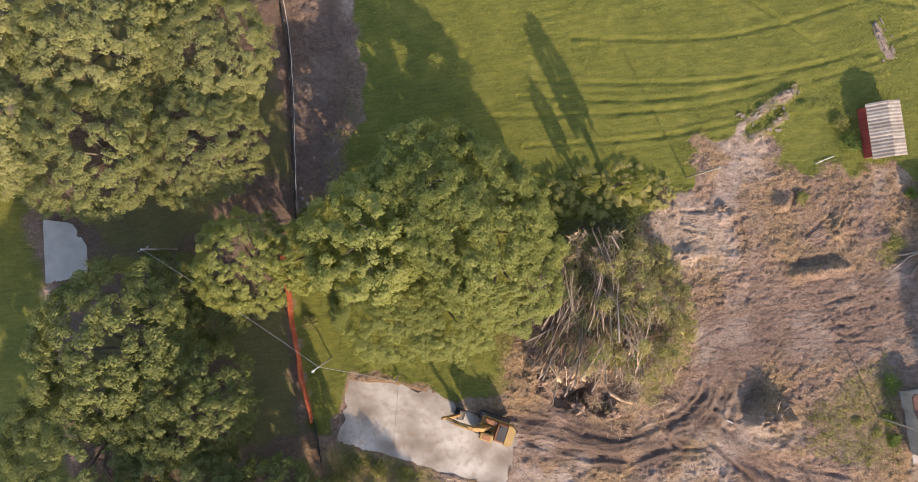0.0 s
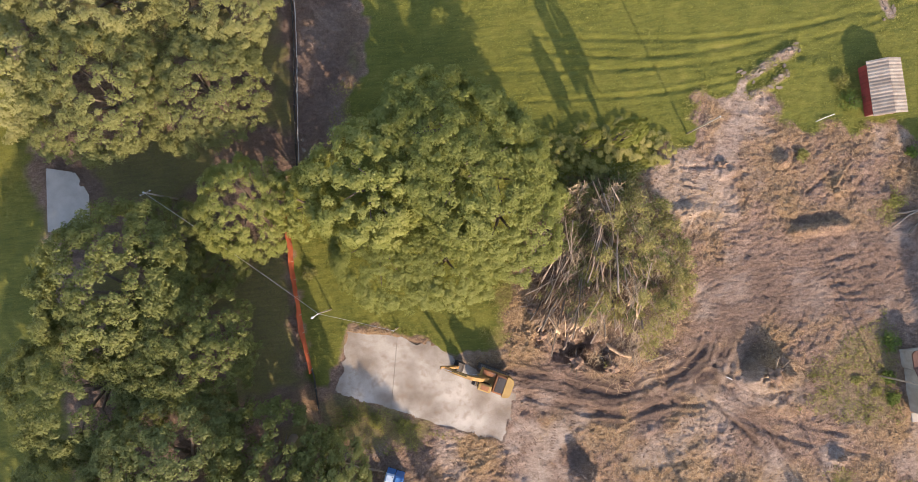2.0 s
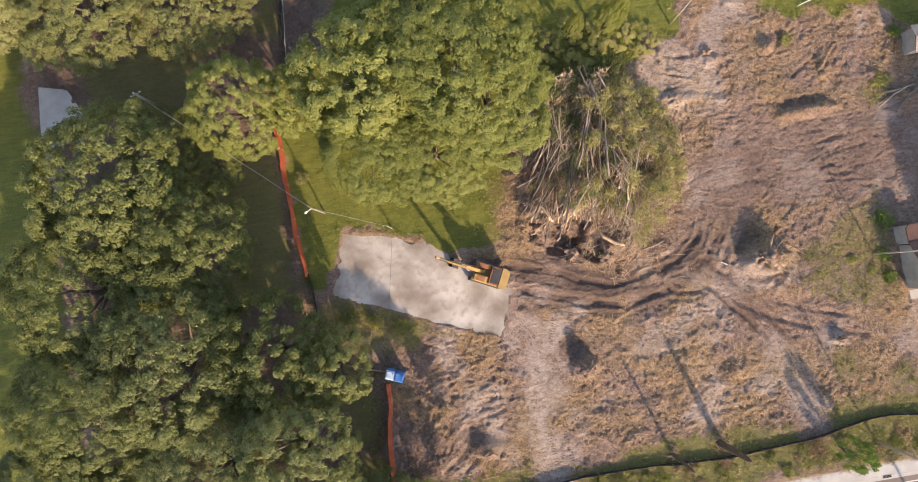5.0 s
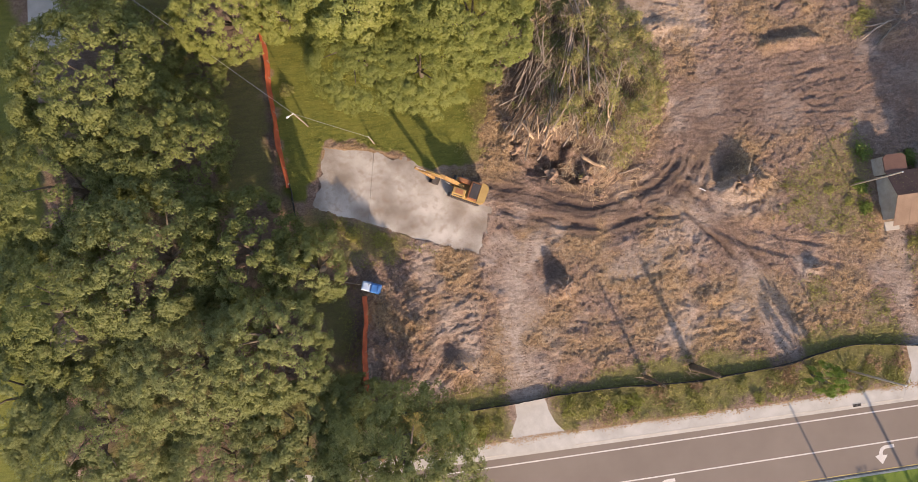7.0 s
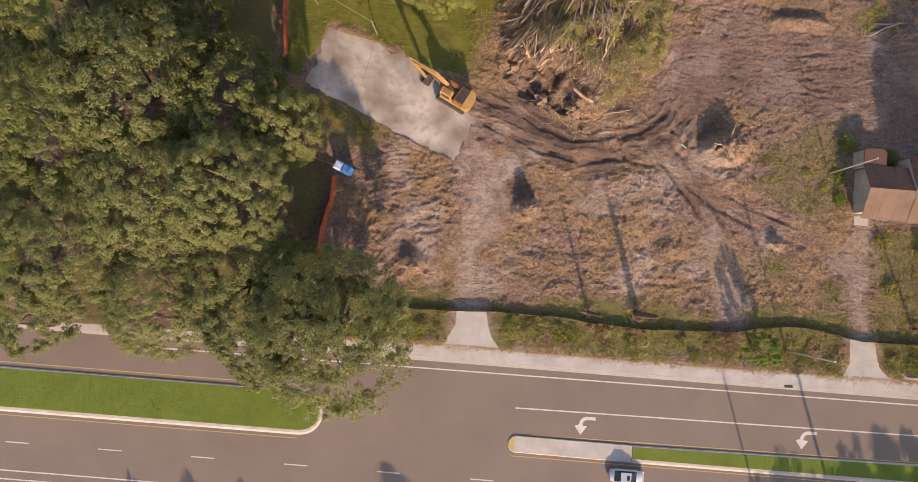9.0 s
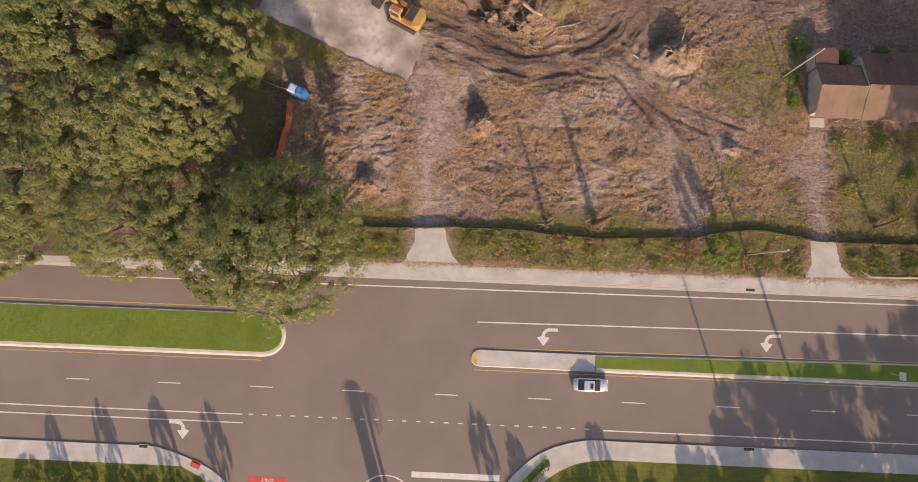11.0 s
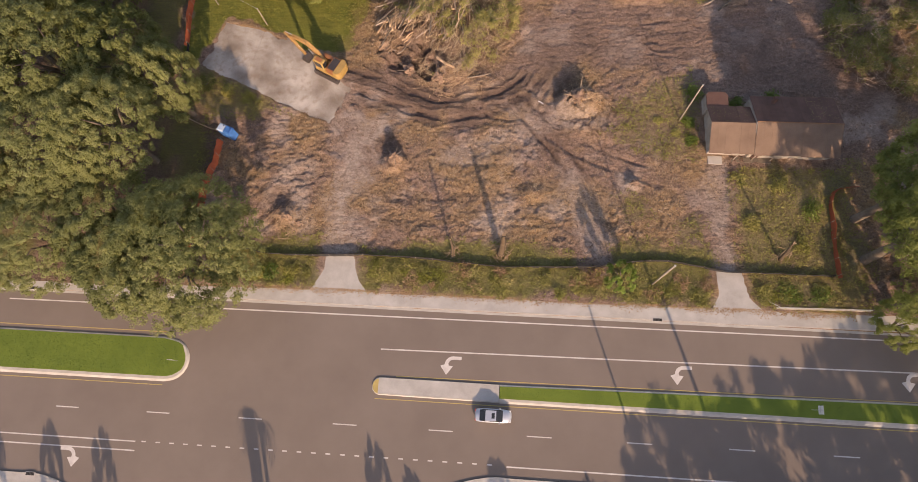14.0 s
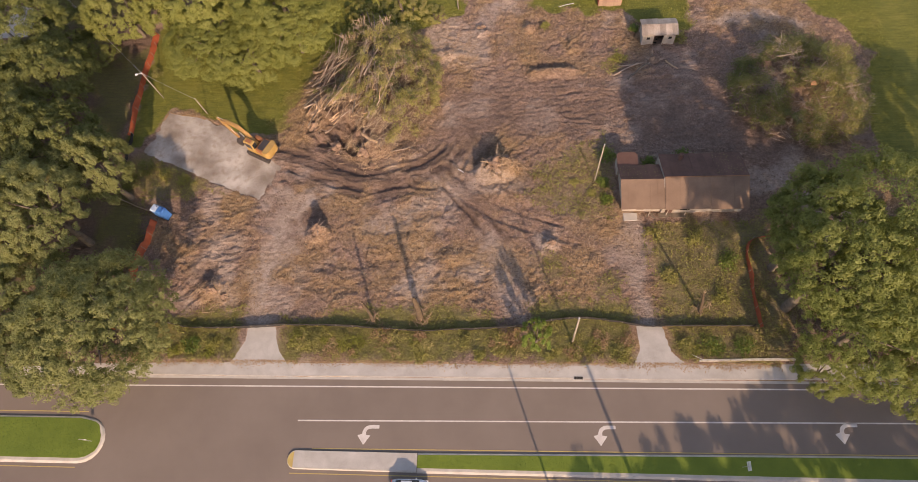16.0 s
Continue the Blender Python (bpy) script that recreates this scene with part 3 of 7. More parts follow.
def ground_z(x, y):
    """Height of the ground, and its zones (grass, pale sand, dark soil with painted shade, straw)."""
    wob = (fbm(x * 0.35, y * 0.35, 4, 3) - 0.5)
    grass = soft(poly_dist(x, y, FIELD) + wob * 5.0, 1.8)
    for k, w in enumerate(WEEDS):
        grass = np.maximum(grass, soft(poly_dist(x, y, w) + wob * 4.5, 3.0) * (0.6 if k in (2, 3) else 0.36 if k == 0 else 0.42 if k > 6 else 0.5 if k in (1, 4) else 0.8))
    south = soft(y + 60.5, 1.0)
    grass = np.maximum(grass, south)
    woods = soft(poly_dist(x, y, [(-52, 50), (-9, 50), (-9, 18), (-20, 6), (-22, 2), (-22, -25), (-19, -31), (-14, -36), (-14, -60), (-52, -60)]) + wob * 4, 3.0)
    grass = np.maximum(grass * (1 - woods), woods * np.clip((fbm(x * 0.12, y * 0.12, 3, 9) - 0.38) * 3.5, 0, 0.55))
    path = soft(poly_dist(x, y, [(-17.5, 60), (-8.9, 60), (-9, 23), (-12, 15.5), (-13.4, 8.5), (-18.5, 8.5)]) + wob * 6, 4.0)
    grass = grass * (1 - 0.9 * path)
    bare = 1 - np.clip(grass * 1.4, 0, 1)
    clods = fbm(x * 0.55, y * 0.55, 5, 1) - 0.5
    ridged = np.abs(fbm(x * 0.9 + wob * 2, y * 0.9, 3, 5) - 0.5)
    turn = 1.1 + (fbm(x * 0.05, y * 0.05, 2, 43) - 0.5) * 5
    ca, sa = np.cos(turn), np.sin(turn)
    tear = np.abs(fbm((x * ca + y * sa) * 0.22 + 40, (y * ca - x * sa) * 1.1 + wob * 1.6, 4, 41) - 0.5)
    warp = vnoise(x * 0.8, y * 0.8, 64) * 1.6
    lumps = np.clip((fbm(x * 0.5 + warp, y * 0.5, 4, 65) - 0.5) * 9, 0, 1) * 0.14 + np.clip((fbm(x * 1.25, y * 1.25 + warp, 3, 66) - 0.52) * 8, 0, 1) * 0.12
    z = bare * (lumps - 0.1 + clods * 0.4 - ridged * 0.4 - tear * 0.45 * np.clip((fbm(x * 0.13, y * 0.13, 2, 44) - 0.42) * 5, 0, 1) + 0.14) + (1 - bare) * (fbm(x * 1.2, y * 1.2, 3, 2) - 0.5) * 0.18
    z += (fbm(x * 0.06, y * 0.06, 2, 8) - 0.5) * 0.3
    chop = fbm(x * 2.1, y * 2.1, 2, 21) - 0.5
    z += bare * (chop * 0.08 - np.abs(fbm(x * 1.3, y * 1.3, 3, 51) - 0.5) * 0.34 + 0.05)
    scrape = fbm((x * ca + y * sa) * 0.35 + 11, (y * ca - x * sa) * 1.7 + wob * 2.0, 4, 57) - 0.5
    torn = np.clip((fbm(x * 0.17 + 5, y * 0.17, 2, 58) - 0.36) * 5, 0.1, 1)
    z += bare * torn * (groove(scrape, 0.045) * -0.17 + np.clip(scrape, -0.1, 0.25) * 0.2)
    # woods and path: brown soil, darkened further to stand for the crowns' shade
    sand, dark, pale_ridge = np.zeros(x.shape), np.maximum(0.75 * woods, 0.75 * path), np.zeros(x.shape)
    for cx, cy, rx, ry, h in MOUNDS:
        q = np.hypot((x - cx) / rx, (y - cy) / ry) + wob * 0.35
        z += h * np.clip(1 - q * q, 0, 1) ** 1.2 * (0.25 + 1.5 * fbm(x * 0.9, y * 0.9, 4, 71))
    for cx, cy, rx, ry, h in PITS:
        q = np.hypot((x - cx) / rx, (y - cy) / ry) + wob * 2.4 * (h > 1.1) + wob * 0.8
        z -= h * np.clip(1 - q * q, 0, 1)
        # shade painted into the hollow, on top of the shadow cast there
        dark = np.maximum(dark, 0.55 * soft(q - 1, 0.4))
    for k, line in enumerate(TRACKS):
        d, s, side = line_dist(x, y, line)
        gauge = 1.5 if k == 0 else 1.15
        fade = soft(s - sum(math.dist(a, b) for a, b in zip(line, line[1:])) + 5.0, 9.0)
        rut = fade * soft(np.abs(np.abs(d + wob * 1.2) - gauge) - (0.42 if k == 0 else 0.28), 0.3)
        berm = soft(np.abs(np.abs(d + wob * 1.2) - gauge - 0.7) - 0.15, 0.35) + soft(d - 0.45, 0.5) * 0.6
        flat = soft(d + wob * 3.0 - (3.3 if k == 0 else 2.0), 1.2)
        worn = np.clip(0.45 + (fbm(x * 0.3, y * 0.3, 2, 61) - 0.4) * 3, 0.2, 1) * (1.0 if k < 3 else 0.6)
        streak = fbm(s * 0.22 + 7 * k, d * side * 1.7 + wob * 2.5 + 40, 4, 47) - 0.5
        z = z * (1 - (0.7 if k == 0 else 0.55) * flat) - worn * rut * ((0.34 if k in (2, 4) else 0.26) - 0.02 * np.sin(s * 2 * math.pi / 0.75)) + worn * berm * 0.15 * (0.75 + clods * 1.2)
        z += fade * soft(d + wob * 2.5 - (3.4 if k == 0 else 2.4), 1.4) * (groove(streak, 0.05) * -0.15 + np.clip(streak, -0.1, 0.25) * 0.4) * (1.0 if k < 3 else 0.75)
        if k < 3:
            dark = np.maximum(dark, fade * flat * np.clip((0.5 if k == 0 else 0.32) + wob * 2.4 + rut * 0.3, 0, 1))
        grass *= 1 - flat * 0.8
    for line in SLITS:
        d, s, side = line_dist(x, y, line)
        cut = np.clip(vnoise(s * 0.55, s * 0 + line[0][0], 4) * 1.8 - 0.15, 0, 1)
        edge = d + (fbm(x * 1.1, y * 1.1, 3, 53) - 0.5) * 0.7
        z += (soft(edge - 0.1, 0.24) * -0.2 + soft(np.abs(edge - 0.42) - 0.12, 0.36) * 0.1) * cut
        # coloured darker along the bottom of the cut
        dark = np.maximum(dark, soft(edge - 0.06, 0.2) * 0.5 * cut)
    for (ax, ay), (bx, by) in RIDGES:
        d, s, side = line_dist(x, y, [(ax, ay), (bx, by)])
        rise = soft(d + wob * 1.2 - 0.55, 1.0) * (0.6 + clods)
        z += rise * 0.6
        pale_ridge = np.maximum(pale_ridge, rise)
    mown = grass * soft(9 - y + wob * 3, 4.0) * soft(np.abs(x - 40) - 55, 6)
    z += mown * 0.022 * np.sin((y + 0.0016 * (x - 45) ** 2 * np.where(y > 14, 1, 0.6)) * 2 * math.pi / 1.25) * np.clip(0.5 + (fbm(x * 0.1, y * 0.1, 2, 83) - 0.4) * 3, 0, 1)
    for line in MOW:
        d, s, side = line_dist(x, y, line)
        z += 0.5 * (soft(d - 0.25, 0.5) * -0.22 + soft(np.abs(d - 0.6) - 0.15, 0.5) * 0.14) * (0.5 + vnoise(s * 0.4, s * 0, 4))
        dark = np.maximum(dark, soft(d - 0.25, 0.5) * 0.35)
    compact = soft(poly_dist(x, y, [(29, -25), (32, -14), (42, -12.5), (56, -12), (74, -14), (88, -30), (72, -27), (52, -24), (40, -23)]) + wob * 6, 4.0)
    dark = np.maximum(dark, compact * (0.36 + wob))
    z = z * (1 - compact * 0.5) + compact * (fbm(x * 0.35, y * 2.0 + wob * 4, 4, 31) - 0.5) * 0.22
    z -= compact * groove(fbm(x * 0.17 + wob * 1.2 + 9, y * 0.85 + wob * 2.2, 4, 33) - 0.5, 0.035) * 0.16
    for line in PALE:
        d, s, side = line_dist(x, y, line)
        dust = soft(d + wob * 6 - (2.1 if line is PALE[0] else 1.2), 2.4)
        sand, z, dark = np.maximum(sand, dust * np.clip(0.8 + wob * 1.5, 0, 1)), z * (1 - 0.55 * dust), dark * (1 - 0.7 * dust)
        grass *= 1 - soft(d - 0.6 + wob * 2, 1.0)
    sand, grass = np.maximum(sand, pale_ridge * 0.8), grass * (1 - np.clip(pale_ridge * 1.3, 0, 1))
    sand = np.maximum(sand, np.clip((fbm(x * 0.22, y * 0.22, 4, 15) - 0.56) * 4, 0, 0.7) * bare)
    straw = np.clip((fbm(x * 0.18, y * 0.18, 4, 25) - 0.42) * 4.0, 0, 1) * bare * (1 - compact)
    for zone, amount in (([(36, -11.5), (38, 2), (42, 6), (54, 4), (54, -9), (46, -10)], 0.9), ([(10, -50), (11, -40), (18, -37), (36, -39), (39, -50)], 0.8), ([(34, -27), (37, -34), (43, -35), (47, -30), (43, -26)], 1.0), ([(-6, -41), (-3, -34), (3, -35), (3, -42)], 0.8)):
        straw = np.maximum(straw, soft(poly_dist(x, y, zone) + wob * 9, 3.0) * amount * np.clip(0.5 + wob * 3, 0, 1))
    # straw under the brush pile; dark is painted in so its gaps look shaded
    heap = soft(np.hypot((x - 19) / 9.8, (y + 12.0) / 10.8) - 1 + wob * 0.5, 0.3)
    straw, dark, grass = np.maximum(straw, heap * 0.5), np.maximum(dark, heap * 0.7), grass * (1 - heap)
    sand = np.maximum(sand, soft(poly_dist(x, y, [(27, -8), (27, 1.5), (36, 1), (37, -8)]) + wob * 6, 3.0) * 0.65)
    dryedge = soft(poly_dist(x, y, [(3, -22), (4, -15), (8, -7), (13, -3), (12, -8), (9, -16), (9, -22)]) + wob * 4, 3.0)
    straw = np.maximum(straw, dryedge)
    grass = grass * (1 - 0.45 * dryedge)
    z = z * (1 - soft(poly_dist(x, y, PAD_WEST) + 0.5, 1.2))
    slab = soft(poly_dist(x, y, SLAB) + 0.45 + (fbm(x * 0.5, y * 0.5, 3, 3) - 0.5) * 0.7, 0.9)
    rim = soft(np.abs(poly_dist(x, y, SLAB)) - 0.5, 1.2)
    z = (z * (1 - 0.5 * rim) + 0.09 * rim) * (1 - slab) - 0.25 * slab
    lane = np.minimum(np.minimum(poly_dist(x, y, PAVE), poly_dist(x, y, APRON_WEST)), poly_dist(x, y, APRON_EAST))
    z = z + soft(lane - 1.0, 1.0) * np.clip(0.17 + wob * 0.1 - z, -0.4, 1)
    lane = soft(lane + 0.25, 0.3)
    z = z * (1 - lane) - 0.05 * lane
    road = soft(poly_dist(x, y, ROADBED), 0.3)
    z = np.where(y < -59.1, 0.08 + (fbm(x, y, 2, 6) - 0.5) * 0.05, z)
    z = z * (1 - road) - 0.3 * road
    far = np.clip((np.hypot(x - 15, y + 25) - 150) / 400, 0, 1)
    return z * (1 - far), np.clip(grass, 0, 1), sand, dark, straw


GRID = {}


def build_ground():
    xs = np.concatenate([[-3000, -1500, -700, -350, -200, -130, -95, -80, -70], np.arange(-62, -16, 0.8), np.arange(-16, 60, 0.165), np.arange(60, 96, 0.24), np.arange(96, 108, 0.5), [112, 120, 135, 160, 220, 400, 800, 1600, 3000]])
    ys = np.concatenate([[-3000, -1500, -700, -350, -220, -160, -130, -112, -100], np.arange(-94, -58, 0.6), np.arange(-58, 6, 0.165), np.arange(6, 40, 0.24), [46, 52, 62, 80, 120, 200, 400, 800, 1600, 3000]])
    gx, gy = np.meshgrid(xs, ys)
    z, g, s, d, st = ground_z(gx, gy)
    GRID.update(xs=xs, ys=ys, maps=np.stack([z, g, s, d, st]))
    nx, ny = len(xs), len(ys)
    co = np.stack([gx, gy, z], -1).reshape(-1, 3)
    i = (np.arange(ny - 1)[:, None] * nx + np.arange(nx - 1)[None, :]).ravel()
    loops = np.stack([i, i + 1, i + nx + 1, i + nx], 1).astype(np.int32)
    me = bpy.data.meshes.new("ground")
    me.vertices.add(len(co))
    me.loops.add(loops.size)
    me.polygons.add(len(loops))
    me.vertices.foreach_set("co", co.astype(np.float32).ravel())
    me.loops.foreach_set("vertex_index", loops.ravel())
    me.polygons.foreach_set("loop_start", np.arange(0, loops.size, 4, dtype=np.int32))
    me.polygons.foreach_set("loop_total", np.full(len(loops), 4, dtype=np.int32))
    at = me.attributes.new("zones", "FLOAT_COLOR", "POINT")
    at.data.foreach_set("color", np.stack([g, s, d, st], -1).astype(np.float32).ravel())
    me.materials.append(M["ground"])
    me.update(calc_edges=True)
    me.shade_smooth()
    return tagged(new("ground", me), "churned sandy soil with ruts, straw and rough green grass", "ground", kind="structure")


ground = build_ground()


def gz_many(x, y):
    """Height and zones at plan points, read from the ground's own grid."""
    x, y = np.asarray(x, float), np.asarray(y, float)
    xs, ys, maps = GRID["xs"], GRID["ys"], GRID["maps"]
    i, j = np.clip(np.searchsorted(xs, x) - 1, 0, len(xs) - 2), np.clip(np.searchsorted(ys, y) - 1, 0, len(ys) - 2)
    u, v = (x - xs[i]) / (xs[i + 1] - xs[i]), (y - ys[j]) / (ys[j + 1] - ys[j])
    return (maps[:, j, i] * (1 - u) + maps[:, j, i + 1] * u) * (1 - v) + (maps[:, j + 1, i] * (1 - u) + maps[:, j + 1, i + 1] * u) * v


def gz(x, y):
    return float(gz_many([x], [y])[0][0])


# ---- road ----


def arc(cx, cy, r, a0, a1, n=10):
    return [(cx + r * math.cos(radians(a0 + (a1 - a0) * k / n)), cy + r * math.sin(radians(a0 + (a1 - a0) * k / n))) for k in range(n + 1)]


SW_CORNER = curve([(-30.5, -83.2), (-27.7, -83.3), (-23.5, -84.5), (-19.3, -86.5), (-15.6, -90.3), (-13.5, -95.0)], 0.7)
SE_CORNER = curve([(15.5, -95.0), (16.9, -88.4), (19.8, -84.1), (23.5, -81.4), (28.2, -80.05), (31.5, -80.0)], 0.7)
road = Geo().prism([(-400, -59.8), (-400, -83.2)] + SW_CORNER + [(-13.5, -160), (15.5, -160)] + SE_CORNER + [(400, -80.0), (400, -59.8)], -0.28, 0.0).make("road", M["asphalt"])
tagged(road, "worn brownish-grey asphalt road with turn lanes and junction", "road", kind="structure")


def marking(poly, mat="white_paint", name="road_marking"):
    return Geo().prism(poly, 0.001, 0.006).make(name, M[mat], road)


def stripe(x0, x1, y, w=0.15, mat="white_paint", name="road_line", y1=None):
    y1 = y if y1 is None else y1
    return marking([(x0, y - w / 2), (x1, y1 - w / 2), (x1, y1 + w / 2), (x0, y + w / 2)], mat, name)


stripe(-38.3, 300, -61.35, 0.16, y1=-59.9)
stripe(13.7, 300, -65.4, 0.16, y1=-62.4)
stripe(-300, -16.6, -78.65, 0.15)
stripe(-300, -16.5, -79.75, 0.15)
stripe(30.5, 300, -78.7, 0.16)
stripe(13.5, 300, -71.62, 0.1, "yellow_paint")
stripe(-300, -14.7, -64.72, 0.11, "yellow_paint")
stripe(-300, -14.5, -71.55, 0.1, "yellow_paint")
stripe(16, 300, -68.72, 0.1, "yellow_paint", y1=-66.5)
for k in range(-12, 16):
    stripe(10.0 + k * 12.19 - 1.52, 10.0 + k * 12.19 + 1.52, -75.0, 0.13, name="lane_dash")
x = -15.8
while x < 28.5:
    stripe(x, x + 0.6, -78.6, 0.15, name="dotted_line_dash")
    x += 1.83
stripe(5.9, 17.3, -85.35, 0.75, name="stop_line")
stripe(9.7, 9.9, -94, 0.2)
marking([(9.72, -96), (9.88, -96), (9.88, -86.1), (9.72, -86.1)])
ring_out, ring_in = arc(2.6, -89.4, 3.85, 0, 180, 28), arc(2.6, -89.4, 3.68, 180, 0, 28)
marking(ring_out + ring_in, name="island_ring_line")


def turn_arrow(x, y, flip=1, rot=0.0):
    """A left-turn arrow, its tail to the east and its head to the south."""
    pts = [(1.1, 0.95), (0.25, 0.95)] + [(0.25 + 0.85 * math.cos(radians(a)), 0.1 + 0.85 * math.sin(radians(a))) for a in (105, 125, 145, 165, 180)]
    pts += [(-1.05, -0.05), (-0.4, -0.95), (0.25, -0.05), (-0.2, 0.0)]
    pts += [(0.25 + 0.48 * math.cos(radians(a)), 0.12 + 0.48 * math.sin(radians(a))) for a in (170, 150, 130, 110)] + [(0.4, 0.62), (1.1, 0.62)]
    c, s = math.cos(radians(rot)) * 1.25, math.sin(radians(rot)) * 1.25
    pts = [(px * c * flip - py * s + x, px * s * flip + py * c + y) for px, py in pts]
    return marking(pts, name="turn_arrow")


for ax, ay in ((22.9, -67.0), (51.9, -66.6), (79.8, -65.9), (110, -65)):
    turn_arrow(ax, ay)
turn_arrow(-24.8, -81.0, -1)
marking([(-15.4, -88.1), (-10.3, -88.1), (-10.3, -86.5), (-15.4, -86.5)], "red_paint", "red_road_panel")
for word, wy, ws in (("ONLY", -86.95, 0.62), ("AMBULANCE", -87.62, 0.62)):
    cu = bpy.data.curves.new("road_lettering", "FONT")
    cu.body, cu.size, cu.align_x, cu.extrude = word, ws, "CENTER", 0.002
    cu.materials.append(M["white_paint"])
    t = new("road_lettering", cu)
    t.parent = road
    t.matrix_world = pose(-12.85, wy + 0.2, 0.011, 0, 0, 180)


def sidewalk(name, poly, label, h=0.14):
    return tagged(Geo().prism(poly, -0.25, h).make(name, M["concrete"]), label, "pavement", kind="structure")


def kerb_line(pts, side=1, w=0.16, h=0.15, name="kerb", label="pale concrete kerb along the road", mat="kerb"):
    """A kerb of short stones along a line, on its left (side 1) or right."""
    g = Geo()
    off = []
    for i, p in enumerate(pts):
        a, b = Vector(pts[max(i - 1, 0)]), Vector(pts[min(i + 1, len(pts) - 1)])
        d = (b - a).normalized()
        off.append((p[0] - d.y * w * side, p[1] + d.x * w * side))
    for i in range(len(pts) - 1):
        q = [pts[i], pts[i + 1], off[i + 1], off[i]]
        g.prism(q if side > 0 else q[::-1], -0.2, h)
    return tagged(g.make(name, M[mat]), label, "kerb", kind="structure")


sidewalk("pavement_north", PAVE,
         "sunlit pale concrete pavement beside the road")
gutter = Geo().prism([(-300, -60.2), (300, -60.2), (300, -59.82), (-300, -59.82)], -0.1, 0.012).make("gutter", M["concrete"])
tagged(gutter, "concrete gutter strip beside the kerb", "gutter", kind="structure")
kerb_line([(-300, -59.84), (-60, -59.84), (-20, -59.84), (3, -59.84), (4.5, -59.86)], 1)
kerb_line([(11, -59.84), (55, -59.84), (56, -59.84)], 1)
kerb_line([(62.5, -59.8), (140, -59.5), (300, -59.4)], 1)
apron = Geo()
apron.prism(APRON_WEST, -0.2, 0.155)
tagged(apron.make("driveway", M["concrete"]), "pale concrete driveway apron from the road", "driveway", kind="structure")
apron = Geo()
apron.prism(APRON_EAST, -0.2, 0.157)
tagged(apron.make("driveway_east", M["concrete"]), "dusty concrete driveway apron to the old house", "driveway", kind="structure")
kerb_line([(-300, -83.2)] + SW_CORNER + [(-13.5, -150)], -1)
sidewalk("pavement_south_west", [(-300, -83.32), (-300, -85.8), (-24.2, -85.6), (-21.5, -86.9), (-19.9, -88.2), (-17.4, -91.0), (-15.5, -95.5)] + [(px - 0.12, py - 0.12) for px, py in SW_CORNER[::-1]],
         "grey concrete pavement round the corner")
kerb_line([(15.5, -150)] + SE_CORNER + [(300, -80.0)], -1)
sidewalk("pavement_south_east", curve([(18.4, -92.5), (19.6, -89.3), (22.9, -85.6), (26.5, -83.3), (30.2, -82.45), (33, -82.4)], 0.7) + [(300, -82.6), (300, -80.12)] + [(px + 0.08, py - 0.12) for px, py in SE_CORNER[::-1]],
         "grey concrete pavement round the corner")


for tx, ty, tz in ((-40.2, -59.2, 12), (-22.3, -85.3, -22)):
    pad_ob = Geo().box(0, 0, 0.10, 1.3, 0.9, 0.05, bevel=0.01).make("tactile_panel", M["red_paint"])
    pad_ob.matrix_world = pose(tx, ty, 0.0, 0, 0, tz)
    tagged(pad_ob, "faded red tactile panel at the kerb ramp", "paving panel", kind="structure")


def island(name, pts, inset, label, top="lawn_top"):
    """A raised traffic island: kerb ring and a filled top."""
    c = Vector((sum(p[0] for p in pts) / len(pts), sum(p[1] for p in pts) / len(pts)))
    e = empty(name, c.x, c.y, 0, 0, label, "traffic island", kind="structure")
    inner = []
    n = len(pts)
    for i, p in enumerate(pts):
        a, b = Vector(pts[i - 1]), Vector(pts[(i + 1) % n])
        d = (b - a).normalized()
        w = inset * (0.5 if d.x < -0.7 else 1.3 if d.x > 0.7 else 1.0)
        inner.append((p[0] - d.y * w, p[1] + d.x * w))
    g, t = Geo(), Geo()
    for i in range(n):
        j = (i + 1) % n
        lip = [tuple(Vector(p).lerp(Vector(q), 0.45)) for p, q in ((pts[i], inner[i]), (pts[j], inner[j]))]
        ring = [(*pts[i], -0.2), (*pts[j], -0.2), (*inner[j], -0.2), (*inner[i], -0.2), (*pts[i], 0.015), (*pts[j], 0.015), (*lip[1], 0.16), (*lip[0], 0.16), (*inner[j], 0.16), (*inner[i], 0.16)]
        g.add(ring, [(3, 2, 1, 0), (0, 1, 5, 4), (4, 5, 6, 7), (7, 6, 8, 9), (2, 3, 9, 8)])
    t.prism(inner, -0.2, 0.155 if top == "concrete" else 0.2)
    for nm, gg, mm in (("kerb", g, M["kerb"]), ("top", t, M[top])):
        ob = gg.make(nm, mm)
        ob.parent, ob.matrix_parent_inverse = e, e.matrix_world.inverted()
    return inner


M["lawn_top"] = surface("mown_lawn", (0.09, 0.14, 0.016), (0.16, 0.22, 0.03), 0.35, 9.0, 0.95, 0, 0.6, 0.05)
MED_W = [(-300, -71.25)] + [(-14.5, -71.1)] + arc(-14.2, -68.3, 2.75, -85, 85, 10) + [(-15.5, -65.3), (-300, -65.3)]
MED_E = [(29.3, -71.3), (300, -71.6), (300, -66.6), (74.6, -68.4), (29.3, -69.0)]
NOSE = [(14.2, -71.15), (29.25, -71.25), (29.25, -69.0), (14.2, -68.95)] + arc(14.1, -70.05, 1.1, 100, 260, 6)
